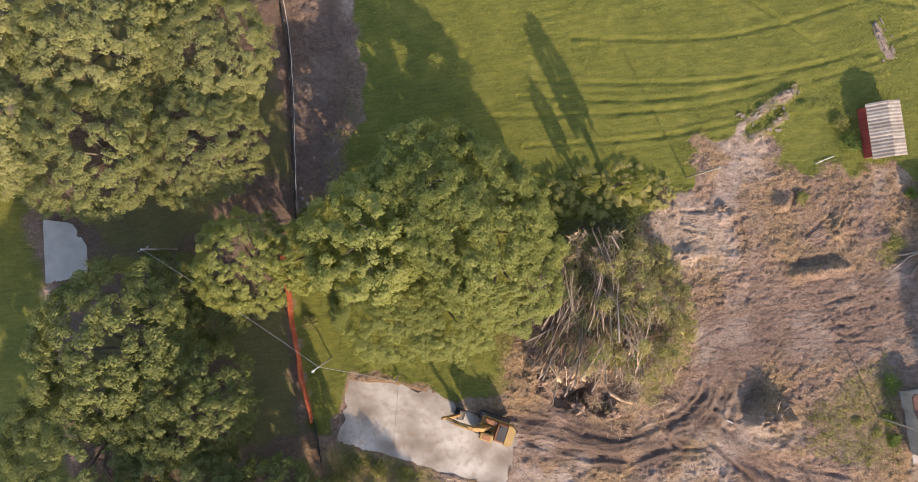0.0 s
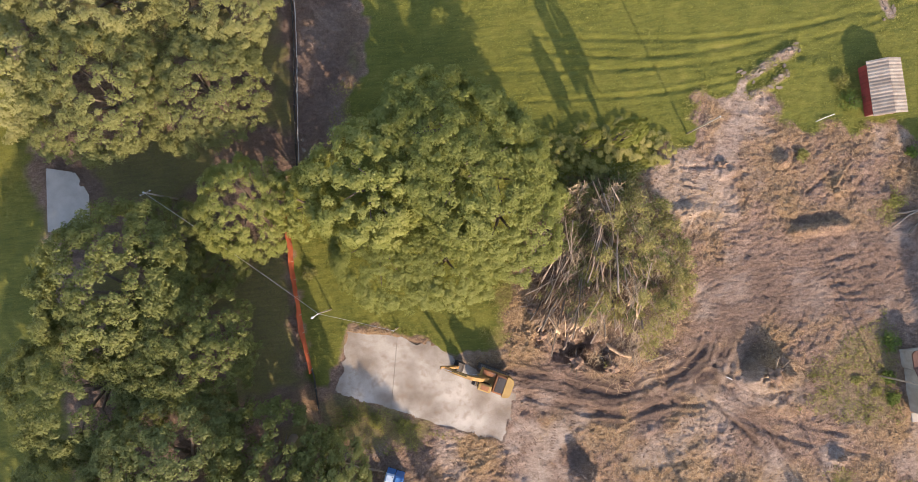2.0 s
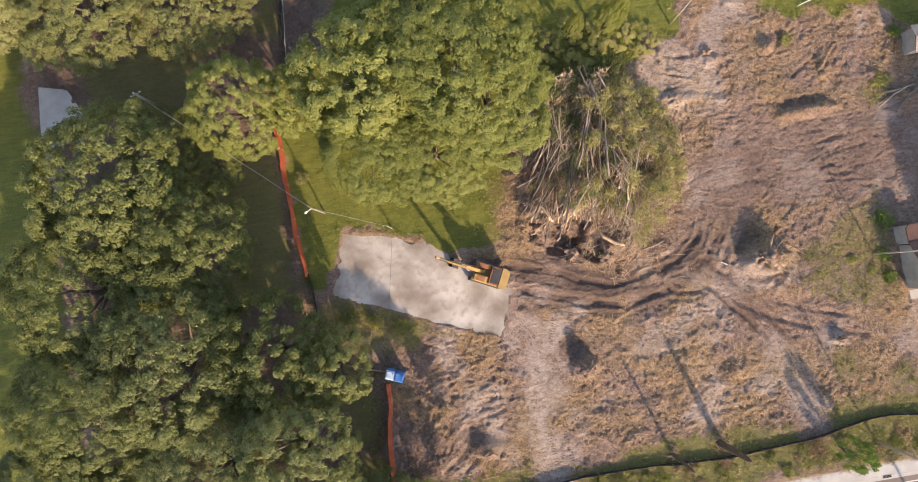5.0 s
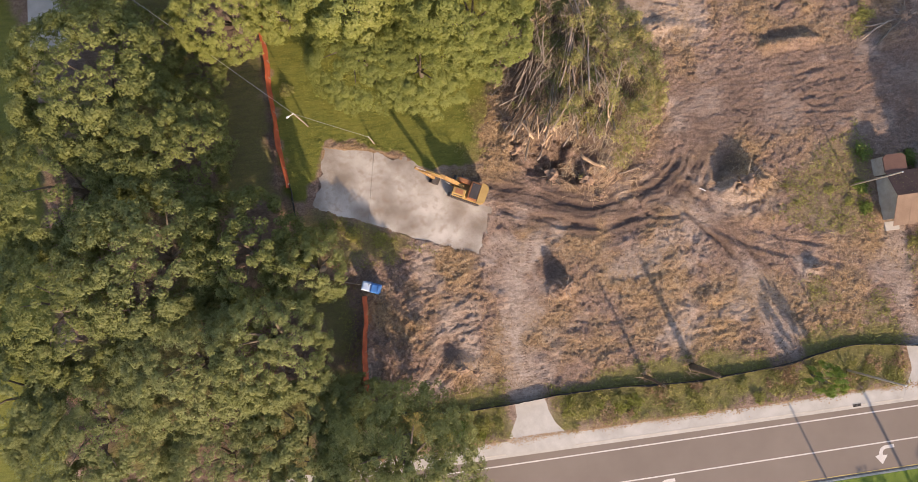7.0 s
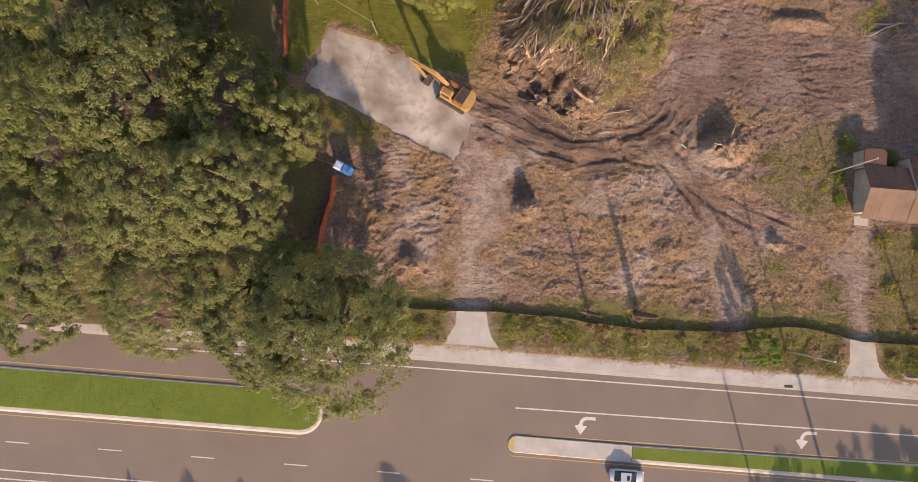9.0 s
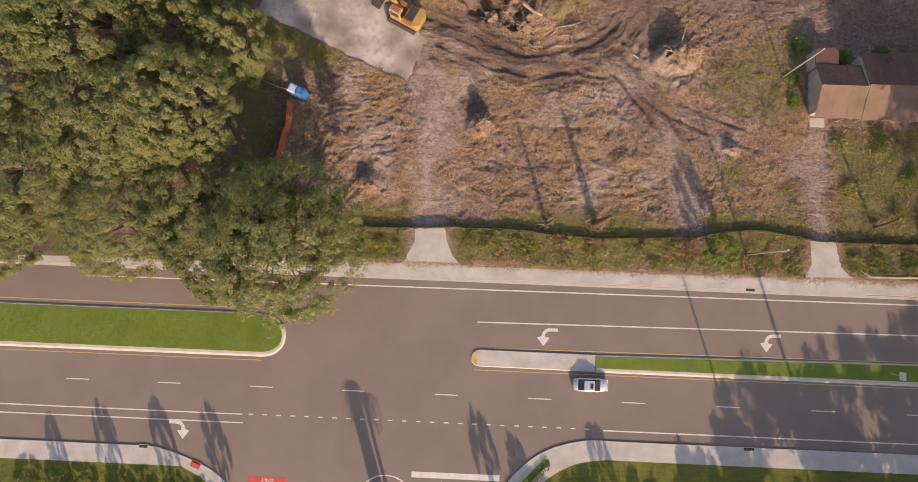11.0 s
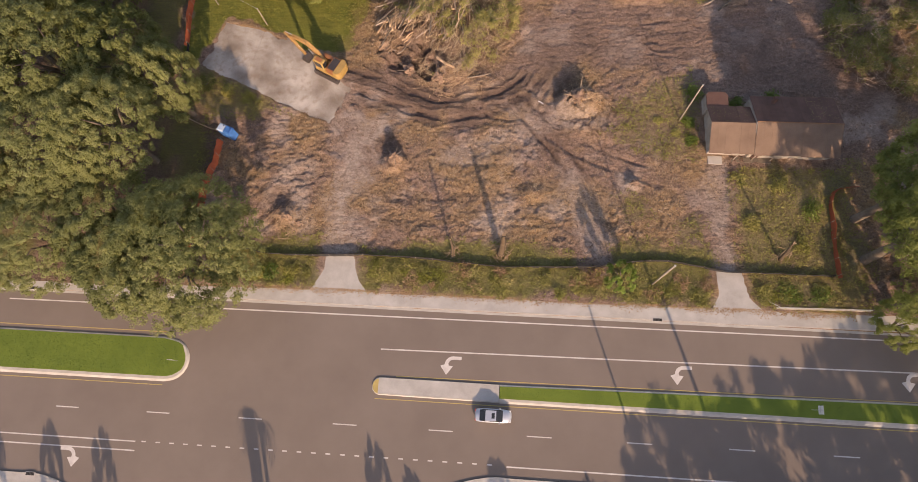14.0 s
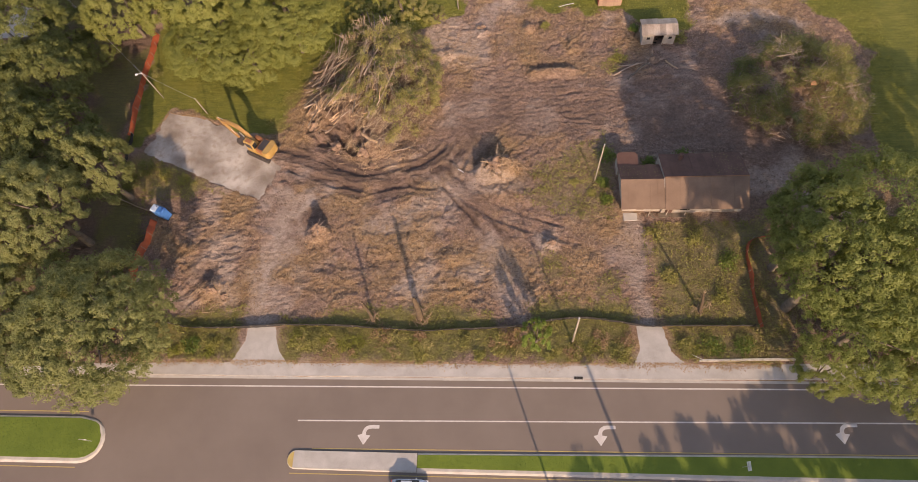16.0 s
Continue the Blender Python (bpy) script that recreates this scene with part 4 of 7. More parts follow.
in_w = island("median_island", MED_W, 0.5, "grassed traffic island with a pale kerb and rounded end")
in_e = island("median_island", MED_E, 0.45, "narrow grassed median with pale concrete kerbs")
island("median_nose", NOSE, 0.2, "pale concrete nose of the median", "concrete")
nose_tip = Geo().prism(arc(14.1, -70.05, 1.0, 105, 255, 6), 0.1, 0.168).make("yellow_nose_paint", M["yellow_paint"])
tagged(nose_tip, "faded yellow paint on the median nose", "road marking", kind="structure")
round_pts = arc(2.9, -90.4, 2.1, -180, 174, 24)
island("round_island", round_pts, 0.3, "small round planted island with a kerb")
island("small_island", [(-9.75, -93), (-8.05, -93)] + arc(-8.9, -88.5, 0.85, 0, 180, 6), 0.25, "small kerbed splitter island with plants")
island("planter_island", [(17.9, -89.4), (18.7, -88.6), (23.9, -83.2), (23.6, -82.6), (22.9, -82.6), (18.0, -87.6)], 0.2, "kerbed planting strip on the corner")

# concrete pads on the site


def pad_material():
    """Old concrete under drifts of pale dust and brown soil."""
    m, nt, nd, ln, p = nodes_of("dusty_concrete_pad")
    drift, stain, grain = noise_tex(nt, 0.22, 3, 0.5), noise_tex(nt, 0.9, 4, 0.6), noise_tex(nt, 12.0, 4, 0.7)
    c = ramp(nt, maths(nt, "ADD", maths(nt, "MULTIPLY", drift, 0.8), maths(nt, "MULTIPLY", grain, 0.2)), [(0.36, (0.21, 0.172, 0.14)), (0.5, (0.35, 0.31, 0.27)), (0.64, (0.53, 0.49, 0.445))])
    c = mixc(nt, ramp(nt, stain, [(0.5, (0, 0, 0)), (0.68, (0.55, 0.55, 0.55))]), c, (0.25, 0.185, 0.135))
    ln.new(c, p.inputs["Base Color"])
    p.inputs["Roughness"].default_value = 0.92
    bump(nt, grain, 0.3, 0.01, p)
    return m


def broken_edge(poly):
    """The outline with crumbling, soil-covered outer edges; the joint between the two halves stays straight."""
    out = []
    for (ax, ay), (bx, by) in zip(poly, poly[1:] + poly[:1]):
        n = max(2, int(math.dist((ax, ay), (bx, by)) / 0.35))
        joint = abs(bx - ax) < 2.3 and abs(by - ay) > 9.0
        for k in range(n):
            px, py = ax + (bx - ax) * k / n, ay + (by - ay) * k / n
            w = 0.0 if joint or k == 0 else min(1.0, 3.0 * k / n, 3.0 * (n - k) / n)
            if joint and k:
                continue
            u = float(fbm(np.array([px * 0.45]), np.array([py * 0.45]), 3, 19)[0]) - 0.5
            v = float(fbm(np.array([px * 1.6]), np.array([py * 1.6]), 2, 23)[0]) - 0.5
            cx, cy = px + 6.0, py + 24.0
            q = w * (u * 2.2 + v * 0.9) / max(1.0, math.hypot(cx, cy))
            out.append((px + cx * q, py + cy * q))
    return out


M["pad"] = pad_material()
for half in ([(-15.5, -16.4), (-17.9, -24.3), (-10.95, -27.5), (-8.9, -17.98)], [(-8.87, -18.0), (-10.92, -27.52), (-5.9, -30.1), (3.2, -33.8), (5.6, -27.7), (1.1, -23.6), (-4.0, -20.0)]):
    pad = Geo().prism(broken_edge(half), -0.4, 0.03).make("concrete_pad", M["pad"])
    tagged(pad, "stained pale concrete pad covered with dust", "concrete pad", kind="structure")
pad2 = Geo().prism(PAD_WEST, -0.3, 0.2).make("concrete_pad_west", M["concrete"])
tagged(pad2, "grey concrete pad among the trees", "concrete pad", kind="structure")

# ---- trees ----


def crown_quads(seed, r, h, boughs, leaves, leaf, clump):
    """Leaves of one crown, its base at z 0: boughs over a lumpy dome of radius r and height h, each carrying rounded clumps."""
    rng = np.random.default_rng(seed)
    out = []
    lobes = rng.normal(size=(18, 3))
    lobes[:, 2] = np.abs(lobes[:, 2]) * 0.6
    lobes /= np.linalg.norm(lobes, axis=1)[:, None]
    amp = rng.uniform(-0.24, 0.13, 18)
    for k in range(boughs):
        up = 1.0 - 1.14 * (k + 0.5) / boughs
        a = k * 2.39996 + rng.normal(0, 0.3)
        d = np.array([math.sqrt(1 - up * up) * math.cos(a), math.sqrt(1 - up * up) * math.sin(a), up]) + rng.normal(size=3) * 0.09
        d /= np.linalg.norm(d)
        lump = 1 + float(np.clip(np.sum(amp * np.exp(-np.sum((lobes - d) ** 2, 1) / 0.11)), -0.2, 0.16))
        rad = lump * rng.uniform(0.84, 0.98)
        c = np.array([d[0] * r * rad, d[1] * r * rad, h * (0.30 + 0.66 * max(d[2], -0.25) * rad)])
        b = r * rng.uniform(0.06, 0.135)
        for j in range(int(10 * (b / (0.155 * r)) ** 2) + 2):
            o = rng.normal(size=3) + d * 0.9 + np.array([0, 0, 0.4])
            o /= np.linalg.norm(o)
            cc = c + o * b * np.array([1, 1, 0.62]) * rng.uniform(0.7, 1.1)
            cr = clump * rng.uniform(0.6, 1.35)
            n = int(leaves * (cr / clump) ** 2)
            q = rng.normal(size=(n, 3)) + np.array([0, 0, 0.35])
            q /= np.linalg.norm(q, axis=1)[:, None]
            ctr = cc + q * cr * np.array([1, 1, 0.7]) * rng.uniform(0.75, 1.1, n)[:, None]
            nrm = q * 0.6 + o * 0.3 + d * 0.3 + np.array([0, 0, 0.25]) + rng.normal(size=(n, 3)) * 0.36
            nrm /= np.linalg.norm(nrm, axis=1)[:, None]
            u = np.cross(nrm, rng.normal(size=(n, 3)))
            u /= np.linalg.norm(u, axis=1)[:, None]
            w = np.cross(nrm, u)
            sz = (leaf * rng.uniform(0.65, 1.35, n))[:, None]
            u, w = u * sz * 0.75, w * sz * 0.5
            out.append(np.stack([ctr - u - w * 0.6, ctr + u * 1.1, ctr - u * 0.3 + w * 1.2], axis=1))
    return np.concatenate(out)


CROWNS = {}
for key, seed, r, h, bo, lv, leaf, cl in (("a", 1, 10.0, 9.0, 270, 37, 0.178, 0.46), ("b", 2, 10.0, 8.5, 262, 37, 0.178, 0.46), ("c", 3, 10.0, 9.0, 278, 37, 0.178, 0.46), ("f", 6, 10.0, 8.5, 330, 26, 0.15, 0.37), ("d", 4, 6.0, 6.0, 128, 34, 0.16, 0.38), ("e", 5, 4.0, 3.5, 32, 22, 0.2, 0.38)):
    CROWNS[key] = (crown_quads(seed, r, h, bo, lv, leaf, cl), r, h)
CROWN_MESH = {}


def tree(x, y, r, top, key, mat="oak", base=0.34, rz=0.0, name="oak_tree", label="broad live oak with a dense green crown", category="tree", ry=None):
    q, r0, h0 = CROWNS[key]
    z0 = gz(x, y) - 0.1
    e = empty(name, x, y, z0, 0, label, category, "trees round the cleared lot")
    rng = random.Random(int(x * 31 + y * 17))
    hb = top * base
    h = top - hb
    t = Geo()
    lean = (rng.uniform(-0.5, 0.5), rng.uniform(-0.5, 0.5))
    tr = 0.022 * top + 0.02 * r
    t.tube([(0, 0, -0.3), (0, 0, 0.1), (lean[0] * 0.5, lean[1] * 0.5, hb * 0.6), (lean[0], lean[1], hb + 0.25 * h)], [tr * 1.5, tr * 1.1, tr * 0.85, tr * 0.5], 9)
    t.make("trunk", M["bark"], e, smooth=True)
    for k in range(6):
        a = k * math.pi / 3 + rng.uniform(-0.4, 0.4)
        ll = r * rng.uniform(0.45, 0.68)
        g = Geo()
        g.tube([(lean[0] * 0.6, lean[1] * 0.6, hb * rng.uniform(0.6, 0.95)), (ll * 0.5 * math.cos(a), ll * 0.5 * math.sin(a), hb + h * 0.25), (ll * math.cos(a + 0.2), ll * math.sin(a + 0.2), hb + h * rng.uniform(0.28, 0.42))],
               [tr * 0.5, tr * 0.3, tr * 0.1], 6)
        g.make("limb", M["bark"], e, smooth=True)
    ck = (key, mat)
    if ck not in CROWN_MESH:
        ob = quads_object("crown", q, M[mat], e)
        CROWN_MESH[ck] = ob.data
    else:
        ob = new("crown", CROWN_MESH[ck])
        ob.parent = e
    ob.matrix_basis = pose(0, 0, hb, 0, 0, rz) @ Matrix.Diagonal((r / r0, (ry or r) / r0, h / (h0 * 1.02), 1))
    return e


LAWN_OAKS = [
    # the oaks on the lawn and their western neighbour
    (-8.7, 0.8, 7.8, 14.0, "d", "oak_bright", 0.4, 100), (3.0, 2.0, 9.8, 14.5, "a", "oak_bright", 0.48, 20), (5.8, -4.4, 8.4, 11.0, "c", "oak_bright", 0.46, 40), (-8.4, -6.2, 7.8, 9.0, "a", "oak_bright", 0.42, 150),
    (-1.2, -8.8, 7.0, 8.0, "c", "oak_bright", 0.4, 70), (-1.4, 7.2, 7.2, 12.5, "d", "oak_bright", 0.46, 300), (-24.2, 0.5, 6.2, 12.0, "c", "oak_bright", 0.28, 210), (-18.0, 0.0, 4.2, 11.0, "d", "oak_bright", 0.28, 20),
]
GOLD_OAKS = [
    # north-west grove
    (-25, 26.5, 8.0, 9.5, "a", "oak_gold", 0.38, 0), (-28, 15.5, 8.0, 10.0, "b", "oak_gold", 0.38, 60), (-40, 16, 9.0, 12.0, "c", "oak_gold", 0.38, 130), (-39, 29, 9.0, 12.0, "a", "oak_gold", 0.38, 250), (-52, 20.5, 8.5, 12.5, "b", "oak_gold", 0.38, 330),
    (-53, 34, 9.5, 12.5, "c", "oak_gold", 0.38, 15), (-27, 39, 9.0, 11.5, "b", "oak_gold", 0.38, 75), (-63, 25, 8.5, 11, "a", "oak_gold", 0.38, 200), (-61, 10, 6.0, 9, "d", "oak_gold", 0.38, 50),
]
WEST_OAKS = [
    # west grove
    (-35.0, -2.0, 5.0, 7.5, "d", "oak", 0.3, 45), (-29.5, -5.5, 4.0, 6.0, "d", "oak", 0.25, 145),     (-40, -8.0, 10.0, 15.5, "a", "oak", 0.30, 160), (-33.2, -15.5, 8.4, 14.5, "b", "oak", 0.30, 20), (-17.6, -32.6, 4.8, 16.0, "d", "oak_grey", 0.22, 70), (-45, -19, 9.5, 13.5, "c", "oak", 0.30, 80), (-35, -29, 9.5, 17.0, "a", "oak_grey", 0.32, 300), (-24, -29.5, 6.8, 16.5, "d", "oak", 0.30, 10),
]
SOUTH_WEST_OAKS = [
    (-47, -33, 9.0, 13.5, "b", "oak", 0.44, 140), (-21.8, -40.4, 7.0, 18.0, "c", "oak_grey", 0.45, 230), (-32, -42, 9.5, 13.5, "b", "oak_grey", 0.42, 190), (-45, -48, 9.0, 11.5, "a", "oak_grey", 0.42, 40), (-53, -43, 7.5, 11.5, "c", "oak_grey", 0.42, 100),
    (-31, -54, 7.5, 10.5, "b", "oak_grey", 0.42, 270), (-9.5, -55.8, 9.5, 17.5, "f", "oak_grey", 0.36, 55), (-11.5, -56.5, 7.5, 10.5, "a", "oak_grey", 0.35, 250), (-14.6, -51.0, 5.2, 10.0, "b", "oak_grey", 0.4, 130), (-18.5, -57, 6.5, 11.5, "d", "oak_grey", 0.44, 20), (-21, -52, 7.0, 12.0, "d", "oak_grey", 0.44, 150), (-47, -57, 5.5, 8.5, "d", "oak_grey", 0.42, 0),
]
EAST_OAKS = [
    # east grove
    (80.3, -47.5, 10.8, 22.0, "f", "oak_deep", 0.52, 15), (92, -48, 9.0, 12.0, "a", "oak_deep", 0.35, 120), (76.0, -50.5, 7.0, 20.5, "f", "oak_deep", 0.58, 200), (75.3, -45, 5.5, 19.0, "d", "oak_deep", 0.58, 100), (78.6, -56.6, 7.4, 18.0, "f", "oak_deep", 0.5, 80), (88, -56, 8.5, 14.5, "c", "oak_deep", 0.42, 20),
    (77.2, -59.4, 3.4, 7.0, "d", "oak_deep", 0.30, 80), (86, -59.4, 5.4, 9.5, "d", "oak_deep", 0.30, 190), (99, -54, 9, 14, "c", "oak", 0.4, 30), (107, -46, 9.5, 18, "b", "oak", 0.4, 250),
]
for x, y, r, top, key, mat, base, rz in LAWN_OAKS + GOLD_OAKS + WEST_OAKS + SOUTH_WEST_OAKS + EAST_OAKS:
    lab = {"oak_deep": "tall oak with a ragged deep green crown", "oak": "tall spreading oak with a dark green crown", "oak_grey": "mossy oak with a grey-green thinning crown", "oak_gold": "broad oak with a sunlit yellow-green crown", "oak_bright": "broad oak with a dense bright green crown"}[mat]
    tree(x, y, r, top, key, mat, base, rz, label=lab)
# trees south of the road
for x, y, r, top, key, rz in ((60, -101, 9, 15, "d", 0), (73, -99, 9, 17, "d", 50), (86, -100, 10, 20.5, "d", 90), (98, -99, 10, 20, "d", 130)):
    tree(x, y, r, top, key, "oak", 0.25, rz, label="broad green oak south of the road")
for x, y, r, top, rz in ((-16.7, -91.9, 1.8, 7.4, 0), (-23.6, -91.9, 1.9, 7.6, 40), (-31.2, -92.2, 1.8, 7.4, 80), (-38, -92.5, 1.5, 6.6, 20), (18.4, -91.6, 1.9, 7.8, 100), (22.8, -93, 1.6, 7, 160), (33.4, -92.2, 1.9, 7.4, 200), (44.5, -92.5, 1.5, 7, 260)):
    tree(x, y, r * 0.82, top, "e", "oak", 0.3, rz, "young_tree", "slim young tree planted beside the pavement")


def palm(x, y, h, stout=1.0):
    z0 = gz(x, y)
    e = empty("palm_tree", x, y, 0.1, 0, "slender palm with a grey trunk and drooping fronds", "palm tree", "palms south of the road")
    Geo().tube([(0, 0, -0.3), (0.05, 0.05, h * 0.5), (0.2, 0.1, h)], [0.42 * stout, 0.38 * stout, 0.36 * stout], 9).make("trunk", M["bark"], e, smooth=True)
    rng = random.Random(5 + int(x))
    for k in range(16):
        a, lift = 2 * math.pi * k / 16 + rng.uniform(-0.15, 0.15), rng.uniform(0.1, 0.9)
        g = Geo()
        spine = [Vector((0.2 + math.cos(a) * s * 1.8, 0.1 + math.sin(a) * s * 1.8, h + lift * s * 1.6 - 2.0 * s * s)) for s in (0, 0.2, 0.4, 0.6, 0.8, 1.0)]
        side = Vector((-math.sin(a), math.cos(a), 0))
        for i in range(5):
            for sg in (-1, 1):
                for w in (0.0, 0.5):
                    p = spine[i].lerp(spine[i + 1], w)
                    q = spine[i].lerp(spine[i + 1], w + 0.3)
                    tip = p + side * sg * 0.6 * (1 - 0.12 * i) + Vector((0, 0, -0.25)) + (q - p) * 1.2
                    g.add([p, q, tip], [(0, 1, 2)])
        g.make("frond", M["palm"], e)
    return e


palm(2.5, -90.3, 7.7, 1.9)
palm(4.0, -91.0, 7.4, 0.6)


# shrubs behind the south pavements
for k in range(11):
    tree(24 + k * 7.5, -95.5 - (k % 3), 3.8, 6.0 + (k % 4) * 0.6, "e", "oak", 0.1, 40 * k, "bush", "dense green bush south of the pavement", "bush")
for x, y, r, top, mat in ((-44, -88.6, 1.9, 1.7, "oak"), (-40, -88.2, 1.7, 1.5, "shrub"), (-36.5, -89.2, 2.0, 1.8, "oak_bright"), (-32.2, -88.4, 1.5, 1.3, "shrub"), (-28.6, -89.6, 2.1, 1.9, "oak_bright"), (-24.8, -88.6, 1.4, 1.2, "shrub"), (-20.6, -91.4, 2.3, 2.2, "oak_deep")):
    tree(x, y, r, top, "e", mat, 0.05, 37 * x, "bush", "clipped green bush behind the pavement", "bush")
for k in range(7):
    tree(18.7 + k * 0.75, -88.3 + k * 0.8, 0.55, 0.9, "e", "shrub", 0.1, 61 * k, "bush", "low dark hedge plant in the kerbed strip", "bush")

# ---- the old house ----


def child(geo, name, mat, e, label="", smooth=False):
    """Geometry in world coordinates, made a part of e."""
    ob = geo.make(name, mat, None, label, smooth)
    ob.parent, ob.matrix_parent_inverse = e, e.matrix_world.inverted()
    return ob


def roof_slope(e, x0, x1, y0, z0, y1, z1, mat, width, rng, name="roof_sheet", thick=0.05):
    """A slope of separate sheets, from the eave (y0, z0) up to the ridge (y1, z1)."""
    n = max(1, round((x1 - x0) / width))
    w = (x1 - x0) / n
    for k in range(n):
        a, b = x0 + k * w + 0.004, x0 + (k + 1) * w - 0.004
        lift, slip = rng.uniform(0, 0.03 if mat == "tin" else 0.008), rng.uniform(-0.06, 0.06)
        sg = 1 if y1 > y0 else -1
        ya = y0 + sg * slip
        vs = [(a, ya, z0 + lift), (b, ya, z0 + lift), (b, y1, z1 + lift), (a, y1, z1 + lift)]
        vs += [(p[0], p[1], p[2] - thick) for p in vs]
        fs = [(0, 1, 2, 3), (7, 6, 5, 4), (0, 4, 5, 1), (1, 5, 6, 2), (2, 6, 7, 3), (3, 7, 4, 0)]
        g = Geo().add(vs, fs if sg > 0 else [f[::-1] for f in fs])
        for t in (0.33, 0.66) if mat == "tin" else ():
            xx = a + (b - a) * t
            g.add([(xx - 0.03, ya, z0 + lift + 0.002), (xx + 0.03, ya, z0 + lift + 0.002), (xx + 0.03, y1, z1 + lift + 0.002), (xx - 0.03, y1, z1 + lift + 0.002), (xx, ya, z0 + lift + 0.035), (xx, y1, z1 + lift + 0.035)],
                  [(0, 4, 5, 3), (4, 1, 2, 5)])
        child(g, name, M[mat], e)


def wall_window(e, x, y, z, w, h, face):
    """A framed window on a wall: face 's', 'n', 'w' or 'e'."""
    along, out = ((1, 0), (0, -1 if face == "s" else 1)) if face in "sn" else ((0, 1), (-1 if face == "w" else 1, 0))
    m = Matrix.Translation((x, y, z)) @ Matrix(((along[0], out[0], 0, 0), (along[1], out[1], 0, 0), (0, 0, 1, 0), (0, 0, 0, 1)))
    fr = Geo()
    for bx, bz, sx, sz in ((-w / 2, 0, 0.08, h), (w / 2, 0, 0.08, h), (0, -0.04, w, 0.08), (0, h - 0.04, w, 0.08)):
        fr.box(bx, 0.03, bz, sx, 0.08, sz, m=m)
    child(fr, "window_frame", M["white_wall"], e)
    child(Geo().box(0, 0.012, 0, w - 0.05, 0.02, h, m=m), "window_pane", M["glass"], e)


def house():
    rng = random.Random(3)
    e = empty("old_house", 64.5, -33, 0, 0, "derelict single-storey house with brown and rusty roof and white walls", "house")
    w = Geo()
    T = 0.2
    for x0, x1, y0, y1, h in ((56.6, 61.9, -36.3, -30.6, 2.5), (61.9, 72.7, -36.6, -29.0, 2.55)):
        for k, (bx, by, sx, sy) in enumerate((((x0 + x1) / 2, y0 + T / 2, x1 - x0, T), ((x0 + x1) / 2, y1 - T / 2, x1 - x0, T), (x0 + T / 2, (y0 + y1) / 2, T, y1 - y0 - 2 * T), (x1 - T / 2, (y0 + y1) / 2, T, y1 - y0 - 2 * T))):
            child(Geo().box(bx, by, -0.3, sx, sy, h + 0.3), "wall", M["white_wall"], e)
        for gx in (x0 + 0.1, x1 - 0.1):
            ridge = 4.0 if x0 < 60 else 4.25
            child(Geo().add([(gx - 0.09, y0, h), (gx - 0.09, y1, h), (gx - 0.09, -33.3, ridge - 0.1), (gx + 0.09, y0, h), (gx + 0.09, y1, h), (gx + 0.09, -33.3, ridge - 0.1)],
                            [(0, 2, 1), (3, 4, 5), (0, 3, 5, 2), (1, 2, 5, 4), (0, 1, 4, 3)]), "gable", M["white_wall"], e)
    roof_slope(e, 56.1, 62.0, -37.2, 2.42, -33.4, 4.02, "rust_roof", 1.0, rng)
    roof_slope(e, 56.1, 61.95, -30.2, 2.6, -33.4, 4.02, "shingle", 1.0, rng, "shingle_panel")
    roof_slope(e, 62.0, 73.1, -37.3, 2.4, -33.25, 4.25, "rust_roof", 1.0, rng)
    roof_slope(e, 61.95, 73.1, -28.5, 2.6, -33.25, 4.25, "shingle", 1.0, rng, "shingle_panel")
    child(Geo().tube([(62, -33.3, 4.3), (73.1, -33.3, 4.3)], 0.07, 6), "ridge_cap", M["rust"], e)
    # north-west annex with a rounded flat roof
    child(Geo().box(57.6, -29.3, -0.3, 2.5, 2.3, 2.6), "annex_wall", M["white_wall"], e)
    child(Geo().prism([(56.2, -30.3), (59.1, -30.3), (59.1, -28.4), (58.7, -28.0), (56.6, -28.0), (56.2, -28.4)], 2.32, 2.5), "annex_roof", M["shingle"], e)
    wall_window(e, 60.2, -36.3, 0.9, 1.0, 1.1, "s")
    wall_window(e, 65.0, -36.6, 0.9, 1.4, 1.1, "s")
    wall_window(e, 71.0, -36.6, 0.9, 1.0, 1.1, "s")
    child(Geo().box(62.9, -36.62, 0.0, 0.95, 0.06, 2.05, bevel=0.01), "door", M["shingle"], e, "dark brown front door")
    child(Geo().box(63.28, -36.68, 1.0, 0.06, 0.06, 0.12), "door_handle", M["steel"], e)
    child(Geo().box(57.7, -37.2, -0.2, 1.9, 1.2, 0.38, bevel=0.03), "step", M["concrete"], e, "white concrete step")
    child(Geo().box(62.6, -37.0, -0.2, 5.4, 0.75, 0.32, bevel=0.02), "porch_floor", M["bark"], e, "weathered board porch floor")
    for px in (60.2, 62.6, 65.1):
        child(Geo().box(px, -37.0, 0.1, 0.1, 0.1, 2.4, bevel=0.01), "porch_post", M["white_wall"], e)
    child(Geo().box(64.5, -30.0, 3.6, 0.5, 0.5, 1.2, bevel=0.02), "vent_stack", M["shingle"], e)
    # fallen leaves and moss on the shingles
    r2 = np.random.default_rng(8)
    px = r2.uniform(56.3, 61.5, 200)
    py = r2.uniform(-33.2, -30.4, 200)
    pz = 2.64 + (py + 30.2) / -3.2 * 1.42 + 0.06
    px2 = r2.uniform(69, 72.8, 260)
    py2 = r2.uniform(-32.8, -28.8, 260)
